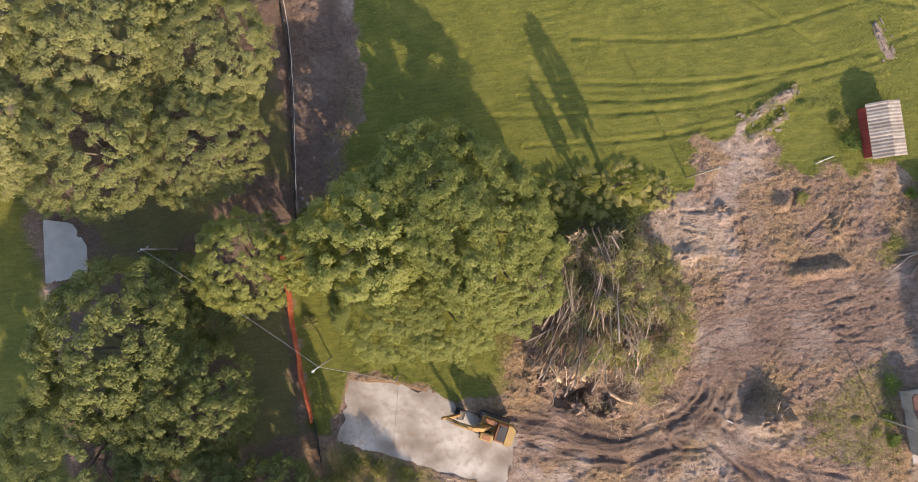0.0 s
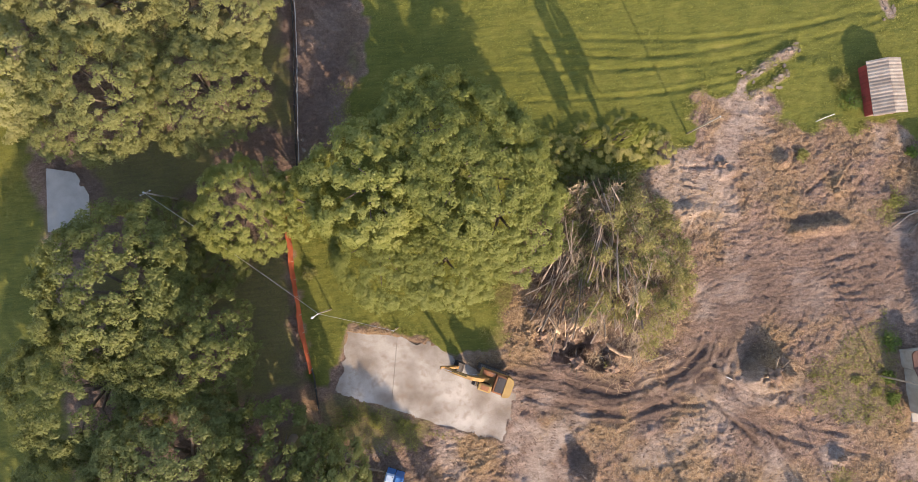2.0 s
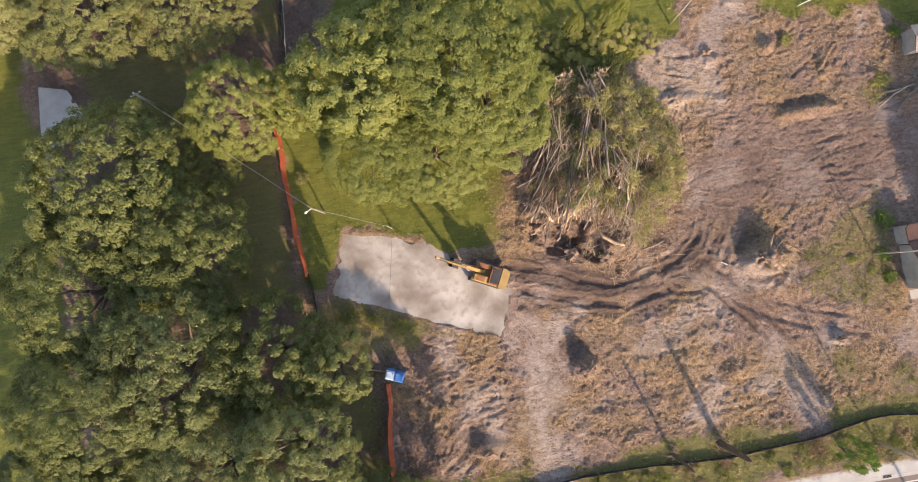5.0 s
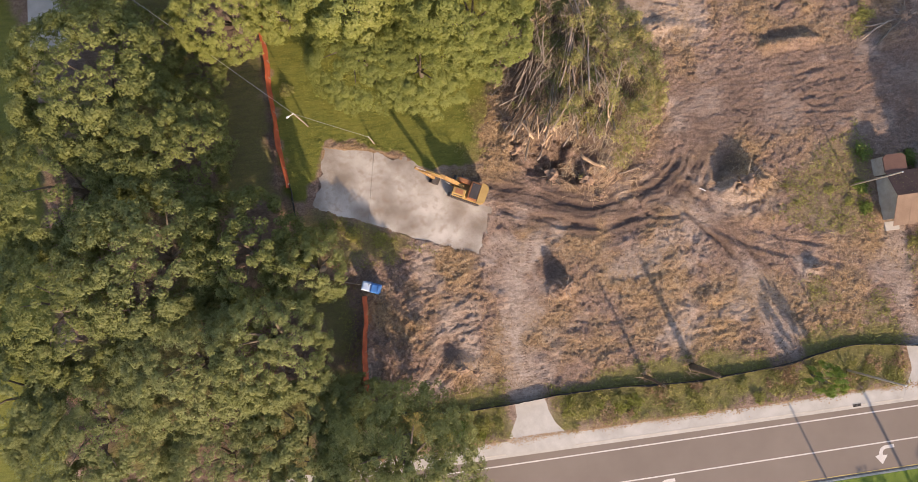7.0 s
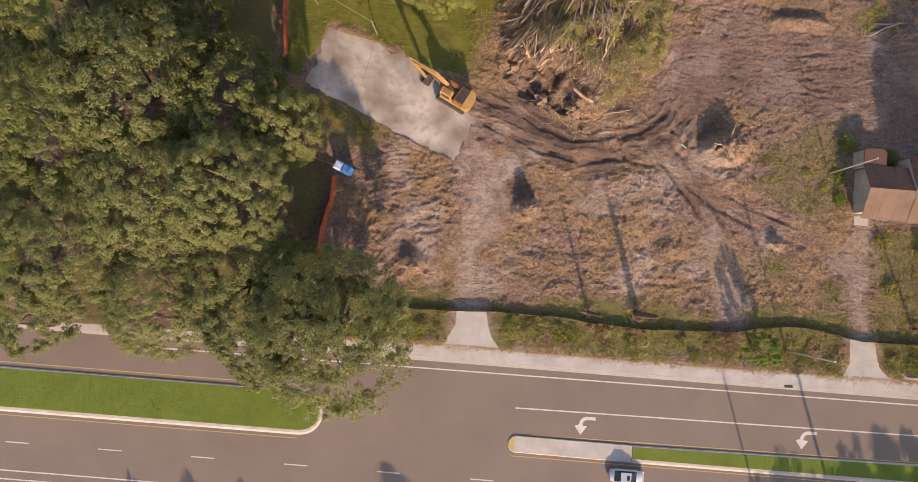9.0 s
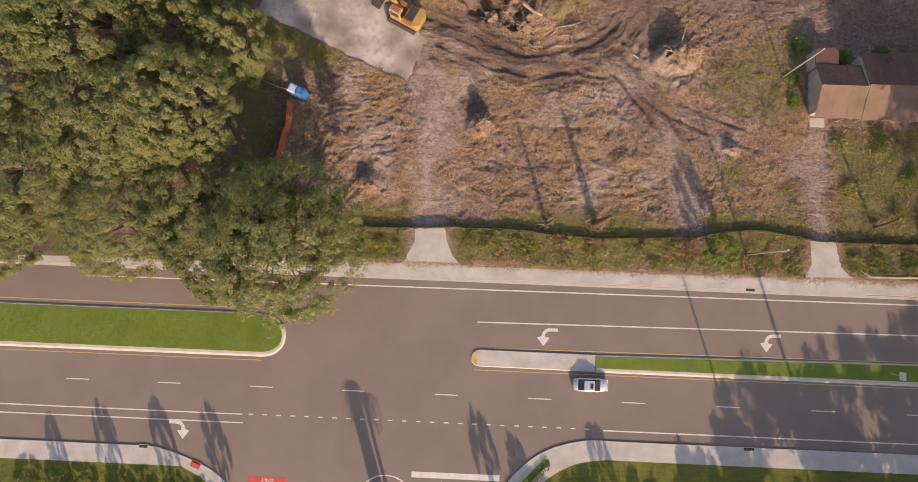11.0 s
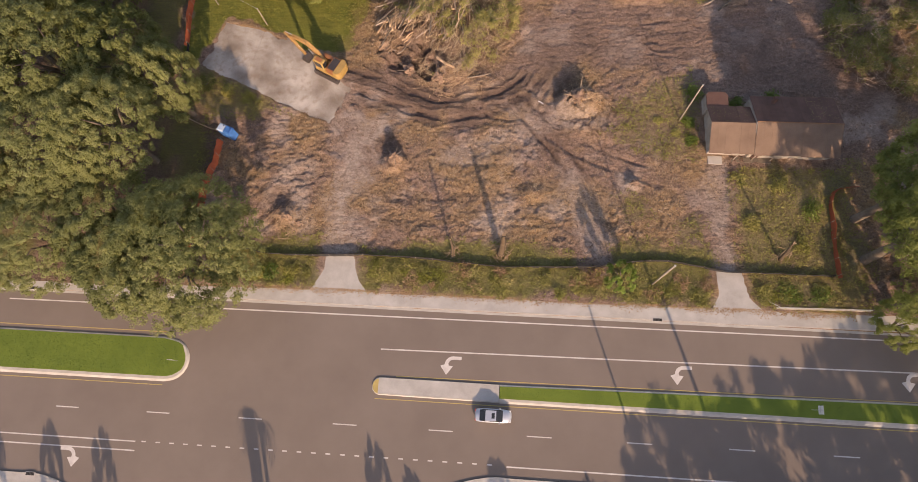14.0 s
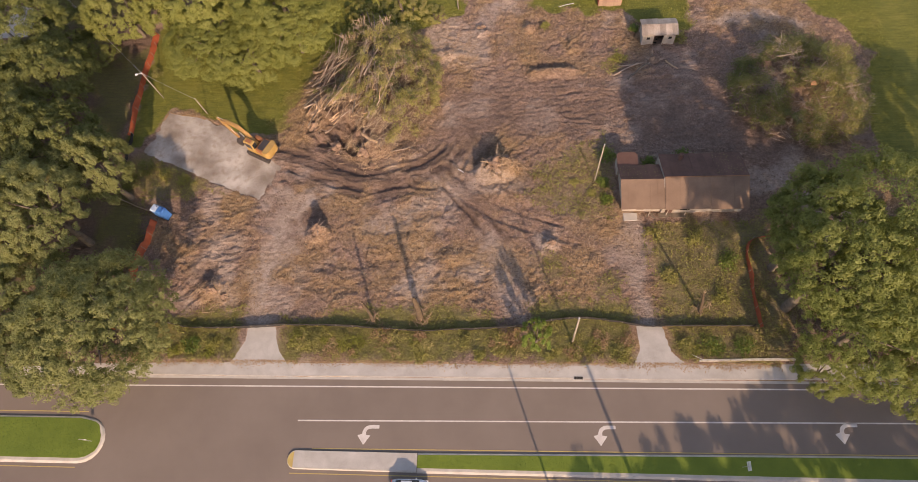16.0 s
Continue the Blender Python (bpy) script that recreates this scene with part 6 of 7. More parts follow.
def car(x, y, rz):
    e = empty("car", x, y, 0, rz, "silver four-door saloon car driving on the road", "car")
    e.matrix_world = e.matrix_world @ Matrix.Diagonal((0.95, 0.93, 1, 1))
    L, W = 4.75, 1.82
    sec = [(-2.4, 0.45, 0.6, 0.5), (-2.34, 0.36, 0.72, 0.66), (-2.2, 0.32, 0.88, 0.78), (-1.5, 0.28, 0.98, 0.90), (-0.6, 0.25, 0.98, 0.91), (0.6, 0.25, 0.96, 0.91), (1.3, 0.27, 0.92, 0.89), (1.9, 0.3, 0.8, 0.83), (2.25, 0.34, 0.7, 0.72), (2.36, 0.4, 0.6, 0.56), (2.41, 0.45, 0.54, 0.4)]
    g = Geo()
    for sx, zb, zt, hw in sec:
        g.v += [(sx, -hw, zb + 0.05), (sx, -hw, zt - 0.14), (sx, -hw + 0.12, zt), (sx, hw - 0.12, zt), (sx, hw, zt - 0.14), (sx, hw, zb + 0.05)]
    for i in range(len(sec) - 1):
        for j in range(6):
            j2 = (j + 1) % 6
            g.f.append((6 * i + j, 6 * i + j2, 6 * (i + 1) + j2, 6 * (i + 1) + j))
    g.f += [(5, 4, 3, 2, 1, 0), tuple(6 * (len(sec) - 1) + j for j in range(6))]
    g.make("body", M["car_paint"], e, smooth=True)
    Geo().add([(-1.0, -0.66, 1.43), (0.4, -0.66, 1.43), (0.4, 0.66, 1.43), (-1.0, 0.66, 1.43), (-1.0, -0.68, 1.38), (0.4, -0.68, 1.38), (0.4, 0.68, 1.38), (-1.0, 0.68, 1.38)],
              [(0, 1, 2, 3), (7, 6, 5, 4), (0, 4, 5, 1), (1, 5, 6, 2), (2, 6, 7, 3), (3, 7, 4, 0)]).make("roof", M["car_paint"], e)
    Geo().box(0.0, 0, 1.432, 0.4, 0.7, 0.008).make("sunroof", M["glass"], e)
    for nm, q in (("windscreen", [(1.25, -0.74, 0.94), (1.25, 0.74, 0.94), (0.36, 0.57, 1.40), (0.36, -0.57, 1.40)]), ("rear_window", [(-1.75, 0.7, 0.97), (-1.75, -0.7, 0.97), (-0.96, -0.57, 1.40), (-0.96, 0.57, 1.40)]),
                  ("side_window", [(-1.7, -0.78, 0.95), (1.2, -0.78, 0.93), (0.36, -0.59, 1.39), (-0.95, -0.59, 1.39)]), ("side_window", [(1.2, 0.78, 0.93), (-1.7, 0.78, 0.95), (-0.95, 0.59, 1.39), (0.36, 0.59, 1.39)])):
        q = [Vector(v) for v in q]
        n = (q[1] - q[0]).cross(q[2] - q[1]).normalized() * 0.02
        Geo().add(q + [v - n for v in q], [(0, 1, 2, 3), (7, 6, 5, 4), (0, 4, 5, 1), (1, 5, 6, 2), (2, 6, 7, 3), (3, 7, 4, 0)]).make(nm, M["glass"], e)
    for sx in (-1.4, 1.42):
        for sy in (-0.8, 0.8):
            t = Geo().tube([(sx, sy - 0.1, 0.33), (sx, sy + 0.1, 0.33)], 0.33, 18).make("tyre", M["rubber"], e)
            Geo().tube([(sx, sy - 0.105, 0.33), (sx, sy + 0.105, 0.33)], 0.2, 14).make("rim", M["metal_grey"], t)
    for sy in (-1, 1):
        Geo().box(0.85, sy * 0.97, 0.92, 0.15, 0.2, 0.12, bevel=0.02).make("wing_mirror", M["car_paint"], e)
        Geo().box(2.2, sy * 0.6, 0.58, 0.25, 0.35, 0.12, bevel=0.02).make("headlight", M["sign_white"], e)
        Geo().box(-2.3, sy * 0.6, 0.66, 0.12, 0.35, 0.14, bevel=0.02).make("tail_light", M["red_paint"], e)


car(28.6, -72.8, 0)

# ---- brush piles, logs, stumps ----


def log_mesh(seed, n=8):
    """A broken trunk 1 m long along x, of radius about 0.03."""
    rng = random.Random(seed)
    g, bend = Geo(), rng.uniform(-0.008, 0.008)
    pts = [(k / 5 - 0.5, rng.uniform(-0.013, 0.013) + bend * (k - 2.5) ** 2, rng.uniform(-0.012, 0.012)) for k in range(6)]
    g.tube(pts, [0.034 * rng.uniform(0.85, 1.15) * (1 - 0.07 * k) for k in range(6)], n)
    return g


LOGS = []
for s in range(4):
    for mname in ("grey_wood", "pale_wood", "bark"):
        ob = log_mesh(s).make("log", M[mname], smooth=True)
        LOGS.append((mname, ob.data))
        bpy.data.objects.remove(ob)


def put_log(x, y, z, length, radius, az, tilt, mname, label, group):
    data = random.choice([d for n, d in LOGS if n == mname])
    ob = new("log", data)
    ob.matrix_world = pose(x, y, z, 0, -tilt, az) @ Matrix.Diagonal((length, radius / 0.034, radius / 0.034, 1))
    return tagged(ob, label, "log", group)


def dome(x, y, cx, cy, rx, ry, h):
    q = ((x - cx) / rx) ** 2 + ((y - cy) / ry) ** 2
    return h * np.clip(1 - q, 0, 1) ** 0.7


def twigs(name, starts, dirs, lens, rad, mat, label):
    """A tangle of bent tapering branches in one mesh."""
    g = Geo()
    rng = random.Random(4)
    for s, d, ln, r in zip(starts, dirs, lens, rad):
        s, d = Vector(s), Vector(d).normalized()
        b = Vector((rng.uniform(-0.2, 0.2), rng.uniform(-0.2, 0.2), rng.uniform(-0.1, 0.12))) * ln
        g.tube([s - d * ln / 2, s + b * 0.5, s + d * ln / 2 + b * 0.2], [r, r * 0.8, r * 0.3], 4, cap=False)
    return tagged(g.make(name, M[mat]), label, "branches", kind="stuff")


random.seed(21)
rp = np.random.default_rng(21)
PILE = (19.0, -12.8, 10.8, 12.3, 2.6)


def pile_z(x, y, add=0.0):
    return gz_many(x, y)[0] + dome(x, y, *PILE) * np.clip((fbm(np.asarray(x) * 0.38, np.asarray(y) * 0.38, 3, 77) - 0.32) * 4.2, 0.05, 1.5) + add


def pile_points(n, x0, x1, y0, y1, rng=rp, shrink=1.0):
    x, y = rng.uniform(x0, x1, n), rng.uniform(y0, y1, n)
    ok = ((x - PILE[0]) / PILE[2]) ** 2 + ((y - PILE[1]) / PILE[3]) ** 2 < shrink
    ok &= (np.hypot((x - 14.2) / 2.9, (y + 21.4) / 2.0) > 1) & (np.hypot((x - 18.2) / 1.6, (y + 23.0) / 1.5) > 1)
    return x[ok], y[ok]


# long trunks fanned southwards from the north end, over a dark tangle
x, y = pile_points(150, 9.0, 23.0, -19.5, -4.0, shrink=0.8)
for a, b, zz in zip(x, y, pile_z(x, y)):
    mn = random.choices(["grey_wood", "pale_wood", "bark"], [6, 1.5, 4])[0]
    lab = {"grey_wood": "grey weathered trunk lying in the brush pile", "pale_wood": "pale splintered trunk lying in the brush pile", "bark": "dark bark-covered trunk lying in the brush pile"}[mn]
    az = random.gauss(66 + (a - 14) * 4.2, 17)
    big = random.random() < 0.4
    put_log(a, b, zz + random.uniform(0.2, 1.7), random.uniform(4.5, 8.5) if big else random.uniform(2.2, 5.0), random.uniform(0.07, 0.13) if big else random.uniform(0.035, 0.07), az, random.gauss(5, 12), mn, lab, "trunks in the brush pile")
# butts and split ends at the southern foot
for k in range(30):
    a, b = random.uniform(9.5, 21.5), random.gauss(-19.0, 1.0)
    a, b = (a, b) if a < 19 else (a, b + 0.8)
    zz = float(pile_z(np.array([a]), np.array([b]))[0])
    put_log(a, b, zz + random.uniform(0.2, 1.1), random.uniform(1.4, 3.0), random.uniform(0.07, 0.14), random.gauss(78, 22), random.gauss(-4, 12), random.choice(["pale_wood", "pale_wood", "grey_wood"]), "split pale butt of a felled trunk", "trunks in the brush pile")
for a, b, ln, r, az, mn in ((19.2, -23.6, 3.6, 0.24, -36, "pale_wood"), (17.3, -24.2, 2.6, 0.2, -55, "bark"), (22.6, -23.0, 2.8, 0.13, 30, "grey_wood"), (24.5, -25.2, 3.5, 0.1, 12, "grey_wood"), (9.5, -9.5, 2.2, 0.28, 15, "pale_wood"), (8.6, -11.2, 1.8, 0.2, 40, "pale_wood")):
    put_log(a, b, float(pile_z(np.array([a]), np.array([b]))[0]) + 0.25, ln, r, az, 3, mn, "pale broken log at the foot of the brush pile", "loose logs round the pile")
# splintered ends at the south-west
x, y = pile_points(420, 8.5, 19, -24, -14, shrink=1.05)
z = pile_z(x, y, 0.3)
az = np.radians(rp.normal(60, 30, len(x)))
twigs("splintered_wood", np.stack([x, y, z], 1), np.stack([np.cos(az), np.sin(az), rp.normal(0.1, 0.3, len(x))], 1), rp.uniform(0.7, 2.2, len(x)), rp.uniform(0.025, 0.07, len(x)), "pale_wood", "pale splintered wood spilling from the brush pile")
x, y = pile_points(1000, 8.2, 29.8, -25, 0, shrink=1.0)
z = pile_z(x, y, 0.25)
az = np.radians(rp.normal(65, 28, len(x)) + (x - 17) * 2.2)
twigs("branch_tangle", np.stack([x, y, z + rp.uniform(0, 0.6, len(x))], 1), np.stack([np.cos(az), np.sin(az), rp.normal(0.05, 0.3, len(x))], 1), rp.uniform(0.9, 3.4, len(x)), rp.uniform(0.012, 0.045, len(x)), "grey_wood", "grey tangle of cut branches in the brush pile")
x, y = pile_points(1700, 14, 30, -25, -2, shrink=1.05)
az = np.radians(rp.normal(60, 40, len(x)))
twigs("bleached_stalks", np.stack([x, y, pile_z(x, y, 0.75)], 1), np.stack([np.cos(az), np.sin(az), rp.normal(0.05, 0.25, len(x))], 1), rp.uniform(0.8, 3.0, len(x)), rp.uniform(0.014, 0.036, len(x)), "straw_stalk", "bleached stalks lying over the green brush")
# leaves still on the brush, thickest to the east and north


def brush_leaves(name, x, y, z, per, spread, size, mat, label, rng):
    n = len(x)
    c = np.repeat(np.stack([x, y, z], 1), per, axis=0) + rng.normal(size=(n * per, 3)) * np.array([spread, spread, spread * 0.6])
    return tagged(quads_object(name, leaf_quads(c, size, 0.25, rng, 3.2), M[mat]), label, "cut foliage", kind="stuff")


def clumps(name, x, y, z, per, rad, size, mat, label, rng):
    """Rounded tufts of leaves of many sizes, each on its own height."""
    parts = []
    for a, b, c in zip(x, y, z):
        q = rad * rng.uniform(0.4, 1.5)
        n = int(per * (q / rad) ** 1.5)
        o = rng.normal(size=(n, 3))
        o /= np.linalg.norm(o, axis=1)[:, None]
        parts.append(leaf_quads(np.array([a, b, c]) + o * np.array([q, q, q * 0.6]) * rng.uniform(0.4, 1.0, n)[:, None], size, 0.45, rng, 3.0, o))
    return tagged(quads_object(name, np.concatenate(parts), M[mat]), label, "cut foliage", kind="stuff")


x, y = pile_points(1000, 8, 30, -26, 0, shrink=1.08)
keep = rp.uniform(0, 1, len(x)) < np.clip(0.3 + (x - 18) * 0.08 + (fbm(x * 0.35, y * 0.35, 3, 5) - 0.5) * 2.6 - 0.35 * ((y < -19) & (x < 22)), 0.0, 0.95)
x, y = x[keep], y[keep]
clumps("cut_brush", x, y, pile_z(x, y) + rp.uniform(0.1, 2.5, len(x)), 90, 0.72, 0.098, "brush", "wilting yellow-green cut brush heaped on the pile", rp)
x, y = rp.uniform(14, 25, 90), rp.uniform(-4, 0.5, 90)
brush_leaves("cut_brush", x, y, pile_z(x, y, 0.7), 22, 0.5, 0.16, "oak_grey", "grey-green leafy tops at the back of the pile", rp)
# second pile to the east
PILE2 = (84.5, -16.5, 10.0, 10.5, 3.4)


def pile2_z(x, y, add=0.0):
    return gz_many(x, y)[0] + dome(x, y, *PILE2) * np.clip((fbm(np.asarray(x) * 0.38, np.asarray(y) * 0.38, 3, 78) - 0.34) * 4.2, 0.05, 1.5) + add


# upright leafy tops sticking out of both piles
x, y = pile_points(60, 13, 29.5, -19, -1.5)
x, y = np.r_[x, 16.4, 21.6, 25.8, 15.0, 19.3], np.r_[y, -3.3, -3.0, -8.0, -5.9, -10.3]
n_west = len(x)
ang, rad = rp.uniform(0, 2 * math.pi, 50), np.sqrt(rp.uniform(0, 1, 50))
x, y = np.r_[x, PILE2[0] + np.cos(ang) * rad * 9.5], np.r_[y, PILE2[1] + np.sin(ang) * rad * 9.8]
for a, b in ((16.4, -2.6), (20.9, -3.2), (18.6, -4.6), (14.6, -5.0)):
    e = empty("dead_branch_top", a, b, float(pile_z(np.array([a]), np.array([b]))[0]) + 0.5, 0, "bare grey branching top standing out of the pile", "dead branches", "bare tops in the brush pile")
    for k in range(9):
        q, ln = random.uniform(0, 6.28), random.uniform(1.8, 3.2)
        p0, p1 = Vector((0, 0, 0)), Vector((math.cos(q) * 0.45, math.sin(q) * 0.45, 0.8)) * ln
        bough = Geo().tube([p0, p0.lerp(p1, 0.5) + Vector((0.1, -0.1, 0.1)), p1], [0.13, 0.09, 0.05], 6)
        for m in range(12):
            s0 = p0.lerp(p1, random.uniform(0.35, 1.0))
            bough.tube([s0, s0 + Vector((random.gauss(0, 0.4), random.gauss(0, 0.4), random.uniform(0.1, 0.6)))], [0.05, 0.02], 4, cap=False)
        bough.make("bough", M["straw_stalk" if k % 3 else "grey_wood"], e)
starts, dirs, lens, rads, tips = [], [], [], [], []
for a, b, c in zip(x, y, np.r_[pile_z(x[:n_west], y[:n_west], 0.5), pile2_z(x[n_west:], y[n_west:], 0.5)]):
    size, lean = rp.uniform(0.7, 1.8), rp.normal(0, 0.35, 2)
    for k in range(16):
        d = np.array([rp.normal(lean[0], 0.6), rp.normal(lean[1], 0.6), rp.uniform(0.5, 1.1)])
        d /= np.linalg.norm(d)
        ln = size * rp.uniform(0.6, 1.3)
        starts.append(np.array([a, b, c]) + d * ln * 0.5), dirs.append(d), lens.append(ln), rads.append(rp.uniform(0.015, 0.035))
        tips.append(np.array([a, b, c]) + d * ln * rp.uniform(0.55, 1.1, (16, 1)) + rp.normal(size=(16, 3)) * 0.16)
twigs("leafy_tops", starts, dirs, lens, rads, "grey_wood", "pale bare twigs standing up from the brush pile")
tagged(quads_object("leafy_tops", leaf_quads(np.concatenate(tips), 0.1, 0.4, rp, 2.4), M["oak_grey"]), "grey-green leaves on twigs standing up from the pile", "cut foliage", kind="stuff")
ang, rad = rp.uniform(0, 2 * math.pi, 900), np.sqrt(rp.uniform(0, 1, 900))
x, y = PILE2[0] + np.cos(ang) * rad * 10, PILE2[1] + np.sin(ang) * rad * 10.2
az = np.radians(rp.normal(30, 50, len(x)))
twigs("branch_tangle", np.stack([x, y, pile2_z(x, y, 0.4)], 1), np.stack([np.cos(az), np.sin(az), rp.normal(0.05, 0.3, len(x))], 1), rp.uniform(0.8, 3.2, len(x)), rp.uniform(0.012, 0.05, len(x)), "grey_wood", "grey tangle of cut branches on the second pile")
keep = fbm(x * 0.35, y * 0.35, 3, 6) > 0.38
clumps("cut_brush", x[keep], y[keep], pile2_z(x[keep], y[keep]) + rp.uniform(0, 1.2, len(x[keep])), 85, 0.85, 0.085, "brush", "wilting green and straw-coloured brush on the second pile", rp)
for a, b, ln, r, az, mn in ((87, -14.5, 3.5, 0.12, 50, "pale_wood"), (91, -16.5, 4, 0.09, 35, "pale_wood"), (91.3, -17.3, 3.6, 0.08, 28, "grey_wood"), (79, -14, 4.5, 0.16, -50, "bark"), (82, -13, 3, 0.12, 10, "grey_wood"), (77, -18, 3, 0.12, -35, "pale_wood"),
                             (59.5, -11, 4.5, 0.14, 28, "grey_wood"), (60.5, -10.3, 4.0, 0.12, 5, "grey_wood"), (61.2, -11.6, 4.4, 0.16, 40, "bark"), (66.5, -10.5, 2.5, 0.12, -50, "pale_wood"), (69, -11, 2.5, 0.1, -30, "grey_wood")):
    put_log(a, b, float(pile2_z(np.array([a]), np.array([b]))[0]) + 0.2, ln, r, az, 4, mn, "broken trunk lying on a heap of brush", "loose logs on the small heaps")


def root_heap(x, y, r, n, mat, label, seed, up=0.5):
    """A grubbed-up stump: a lumpy earth ball bristling with roots."""
    rng = random.Random(seed)
    z = gz(x, y)
    e = empty("root_ball", x, y, z, 0, label, "tree stump", "grubbed-up stumps")
    bm = bmesh.new()
    bmesh.ops.create_icosphere(bm, subdivisions=3, radius=1.0)
    for v in bm.verts:
        k = 0.75 + 0.6 * noise.noise(v.co * 1.7 + Vector((seed, 0, 0)))
        v.co = Vector((v.co.x * r * k, v.co.y * r * 0.8 * k, max(v.co.z, -0.5) * r * 0.8 * k + 0.1))
    g = Geo()
    bm.verts.index_update()
    g.add([v.co for v in bm.verts], [[v.index for v in f.verts] for f in bm.faces])
    bm.free()
    g.make("earth_ball", M["clod"], e)
    for k in range(n):
        a, ln = rng.uniform(0, 2 * math.pi), r * rng.uniform(0.7, 1.5)
        d = Vector((math.cos(a), math.sin(a), rng.uniform(-0.1, up)))
        s = Vector((math.cos(a), math.sin(a), 0.3)) * r * 0.4
        Geo().tube([s, s + d * ln * 0.5 + Vector((0, 0, rng.uniform(-0.1, 0.15))), s + d * ln], [0.07 * r, 0.045 * r, 0.015 * r], 5).make("root", M[mat], e)
    return e


M["clod"] = surface("clodded_earth", (0.13, 0.083, 0.058), (0.34, 0.23, 0.165), 0.8, 5.0, 0.95, 0, 0.9, 0.05)
for x, y, r, n, mat, s in ((38.8, -29.0, 1.5, 14, "pale_wood", 1), (40.6, -27.8, 1.0, 12, "pale_wood", 2), (14.0, -24.4, 1.3, 12, "bark", 3), (10.2, -20.5, 1.3, 12, "grey_wood", 4), (18.6, -25.6, 1.1, 12, "pale_wood", 5), (13.4, -39.2, 0.9, 8, "grey_wood", 6),
                           (-1.2, -48.0, 0.9, 14, "pale_wood", 7), (0.6, -48.8, 0.7, 12, "pale_wood", 8), (64, -9.6, 1.2, 18, "grey_wood", 9), (36.4, -1.0, 0.8, 6, "grey_wood", 10), (46.6, -41.2, 0.7, 6, "bark", 11), (9.2, -16.5, 1.2, 10, "grey_wood", 12),
                           (20.0, -28.0, 0.7, 16, "pale_wood", 13)):
    root_heap(x, y, r, n, mat, "grubbed-up stump with pale roots and clinging earth", s)


def snag(x, y, h, lean, label, w=1.0):
    rng = random.Random(int(x))
    e = empty("tree_snag", x, y, gz(x, y), 0, label, "dead tree", "bare trunks by the fence")
    top = Vector((lean[0], lean[1], h))
    Geo().tube([(0, 0, -0.4), (0, 0, 0.2), top * 0.5 + Vector((0.1, 0, 0)), top * 0.92, top], [0.3 * w, 0.22 * w, 0.18 * w, 0.13 * w, 0.05 * w], 9).make("trunk", M["dead_bark"], e, smooth=True)
    for k in range(5):
        a = k * 1.26 + rng.uniform(-0.4, 0.4)
        s = top * rng.uniform(0.9, 0.97)
        Geo().tube([s, s + Vector((math.cos(a) * 0.25, math.sin(a) * 0.25, 0.9)) * rng.uniform(0.4, 0.9)], [0.07, 0.015], 5).make("splinter", M["pale_wood"], e)
    for k in range(3):
        a = rng.uniform(0, 6.28)
        s = top * rng.uniform(0.6, 0.9)
        Geo().tube([s, s + Vector((math.cos(a), math.sin(a), 0.5)) * rng.uniform(0.4, 0.9)], [0.07, 0.025], 6).make("broken_limb", M["dead_bark"], e)
    return e


snag(22.3, -52.2, 7.0, (0.1, 0.1), "bare broken trunk standing by the silt fence", 1.15)
snag(28.7, -51.9, 7.6, (0.2, 0.2), "taller bare trunk with splintered top by the fence", 2.2)
snag(65.2, -51.0, 6.2, (-1.2, 0.5), "leaning dead trunk in the weedy yard")

# splintered wood round the feet of the snags
x, y = np.r_[rp.normal(22.4, 0.5, 26), rp.normal(28.8, 0.7, 40), rp.normal(65.6, 0.8, 26)], np.r_[rp.normal(-52.0, 0.5, 26), rp.normal(-51.7, 0.8, 40), rp.normal(-50.6, 0.6, 26)]
az = rp.uniform(0, math.pi, len(x))
twigs("splinters", np.stack([x, y, gz_many(x, y)[0] + 0.3], 1), np.stack([np.cos(az), np.sin(az), rp.normal(0.4, 0.5, len(x))], 1), rp.uniform(0.5, 1.4, len(x)), rp.uniform(0.03, 0.08, len(x)), "pale_wood", "pale splintered wood round the feet of the broken trunks")

# loose sticks by the small heaps
x, y = rp.normal(-1.0, 1.7, 130), rp.normal(-48.6, 1.2, 130)
x, y = np.r_[x, rp.normal(40.5, 1.6, 110), rp.normal(19.5, 1.6, 90), rp.normal(22.5, 3, 60)], np.r_[y, rp.normal(-30, 1.4, 110), rp.normal(-26.5, 1.2, 90), rp.normal(-26, 1.2, 60)]
az = rp.uniform(0, math.pi, len(x))
twigs("loose_sticks", np.stack([x, y, gz_many(x, y)[0] + 0.15], 1), np.stack([np.cos(az), np.sin(az), rp.normal(0.05, 0.25, len(x))], 1), rp.uniform(0.6, 2.4, len(x)), rp.uniform(0.02, 0.05, len(x)), "pale_wood", "loose pale sticks scattered on the bare soil")

# ---- litter, weeds and grass ----


def scatter(n, x0, x1, y0, y1, seed):
    r = np.random.default_rng(seed)
    x, y = r.uniform(x0, x1, n), r.uniform(y0, y1, n)
    z, g, s, d, st = gz_many(x, y)
    return r, x, y, z, g, s, d, st


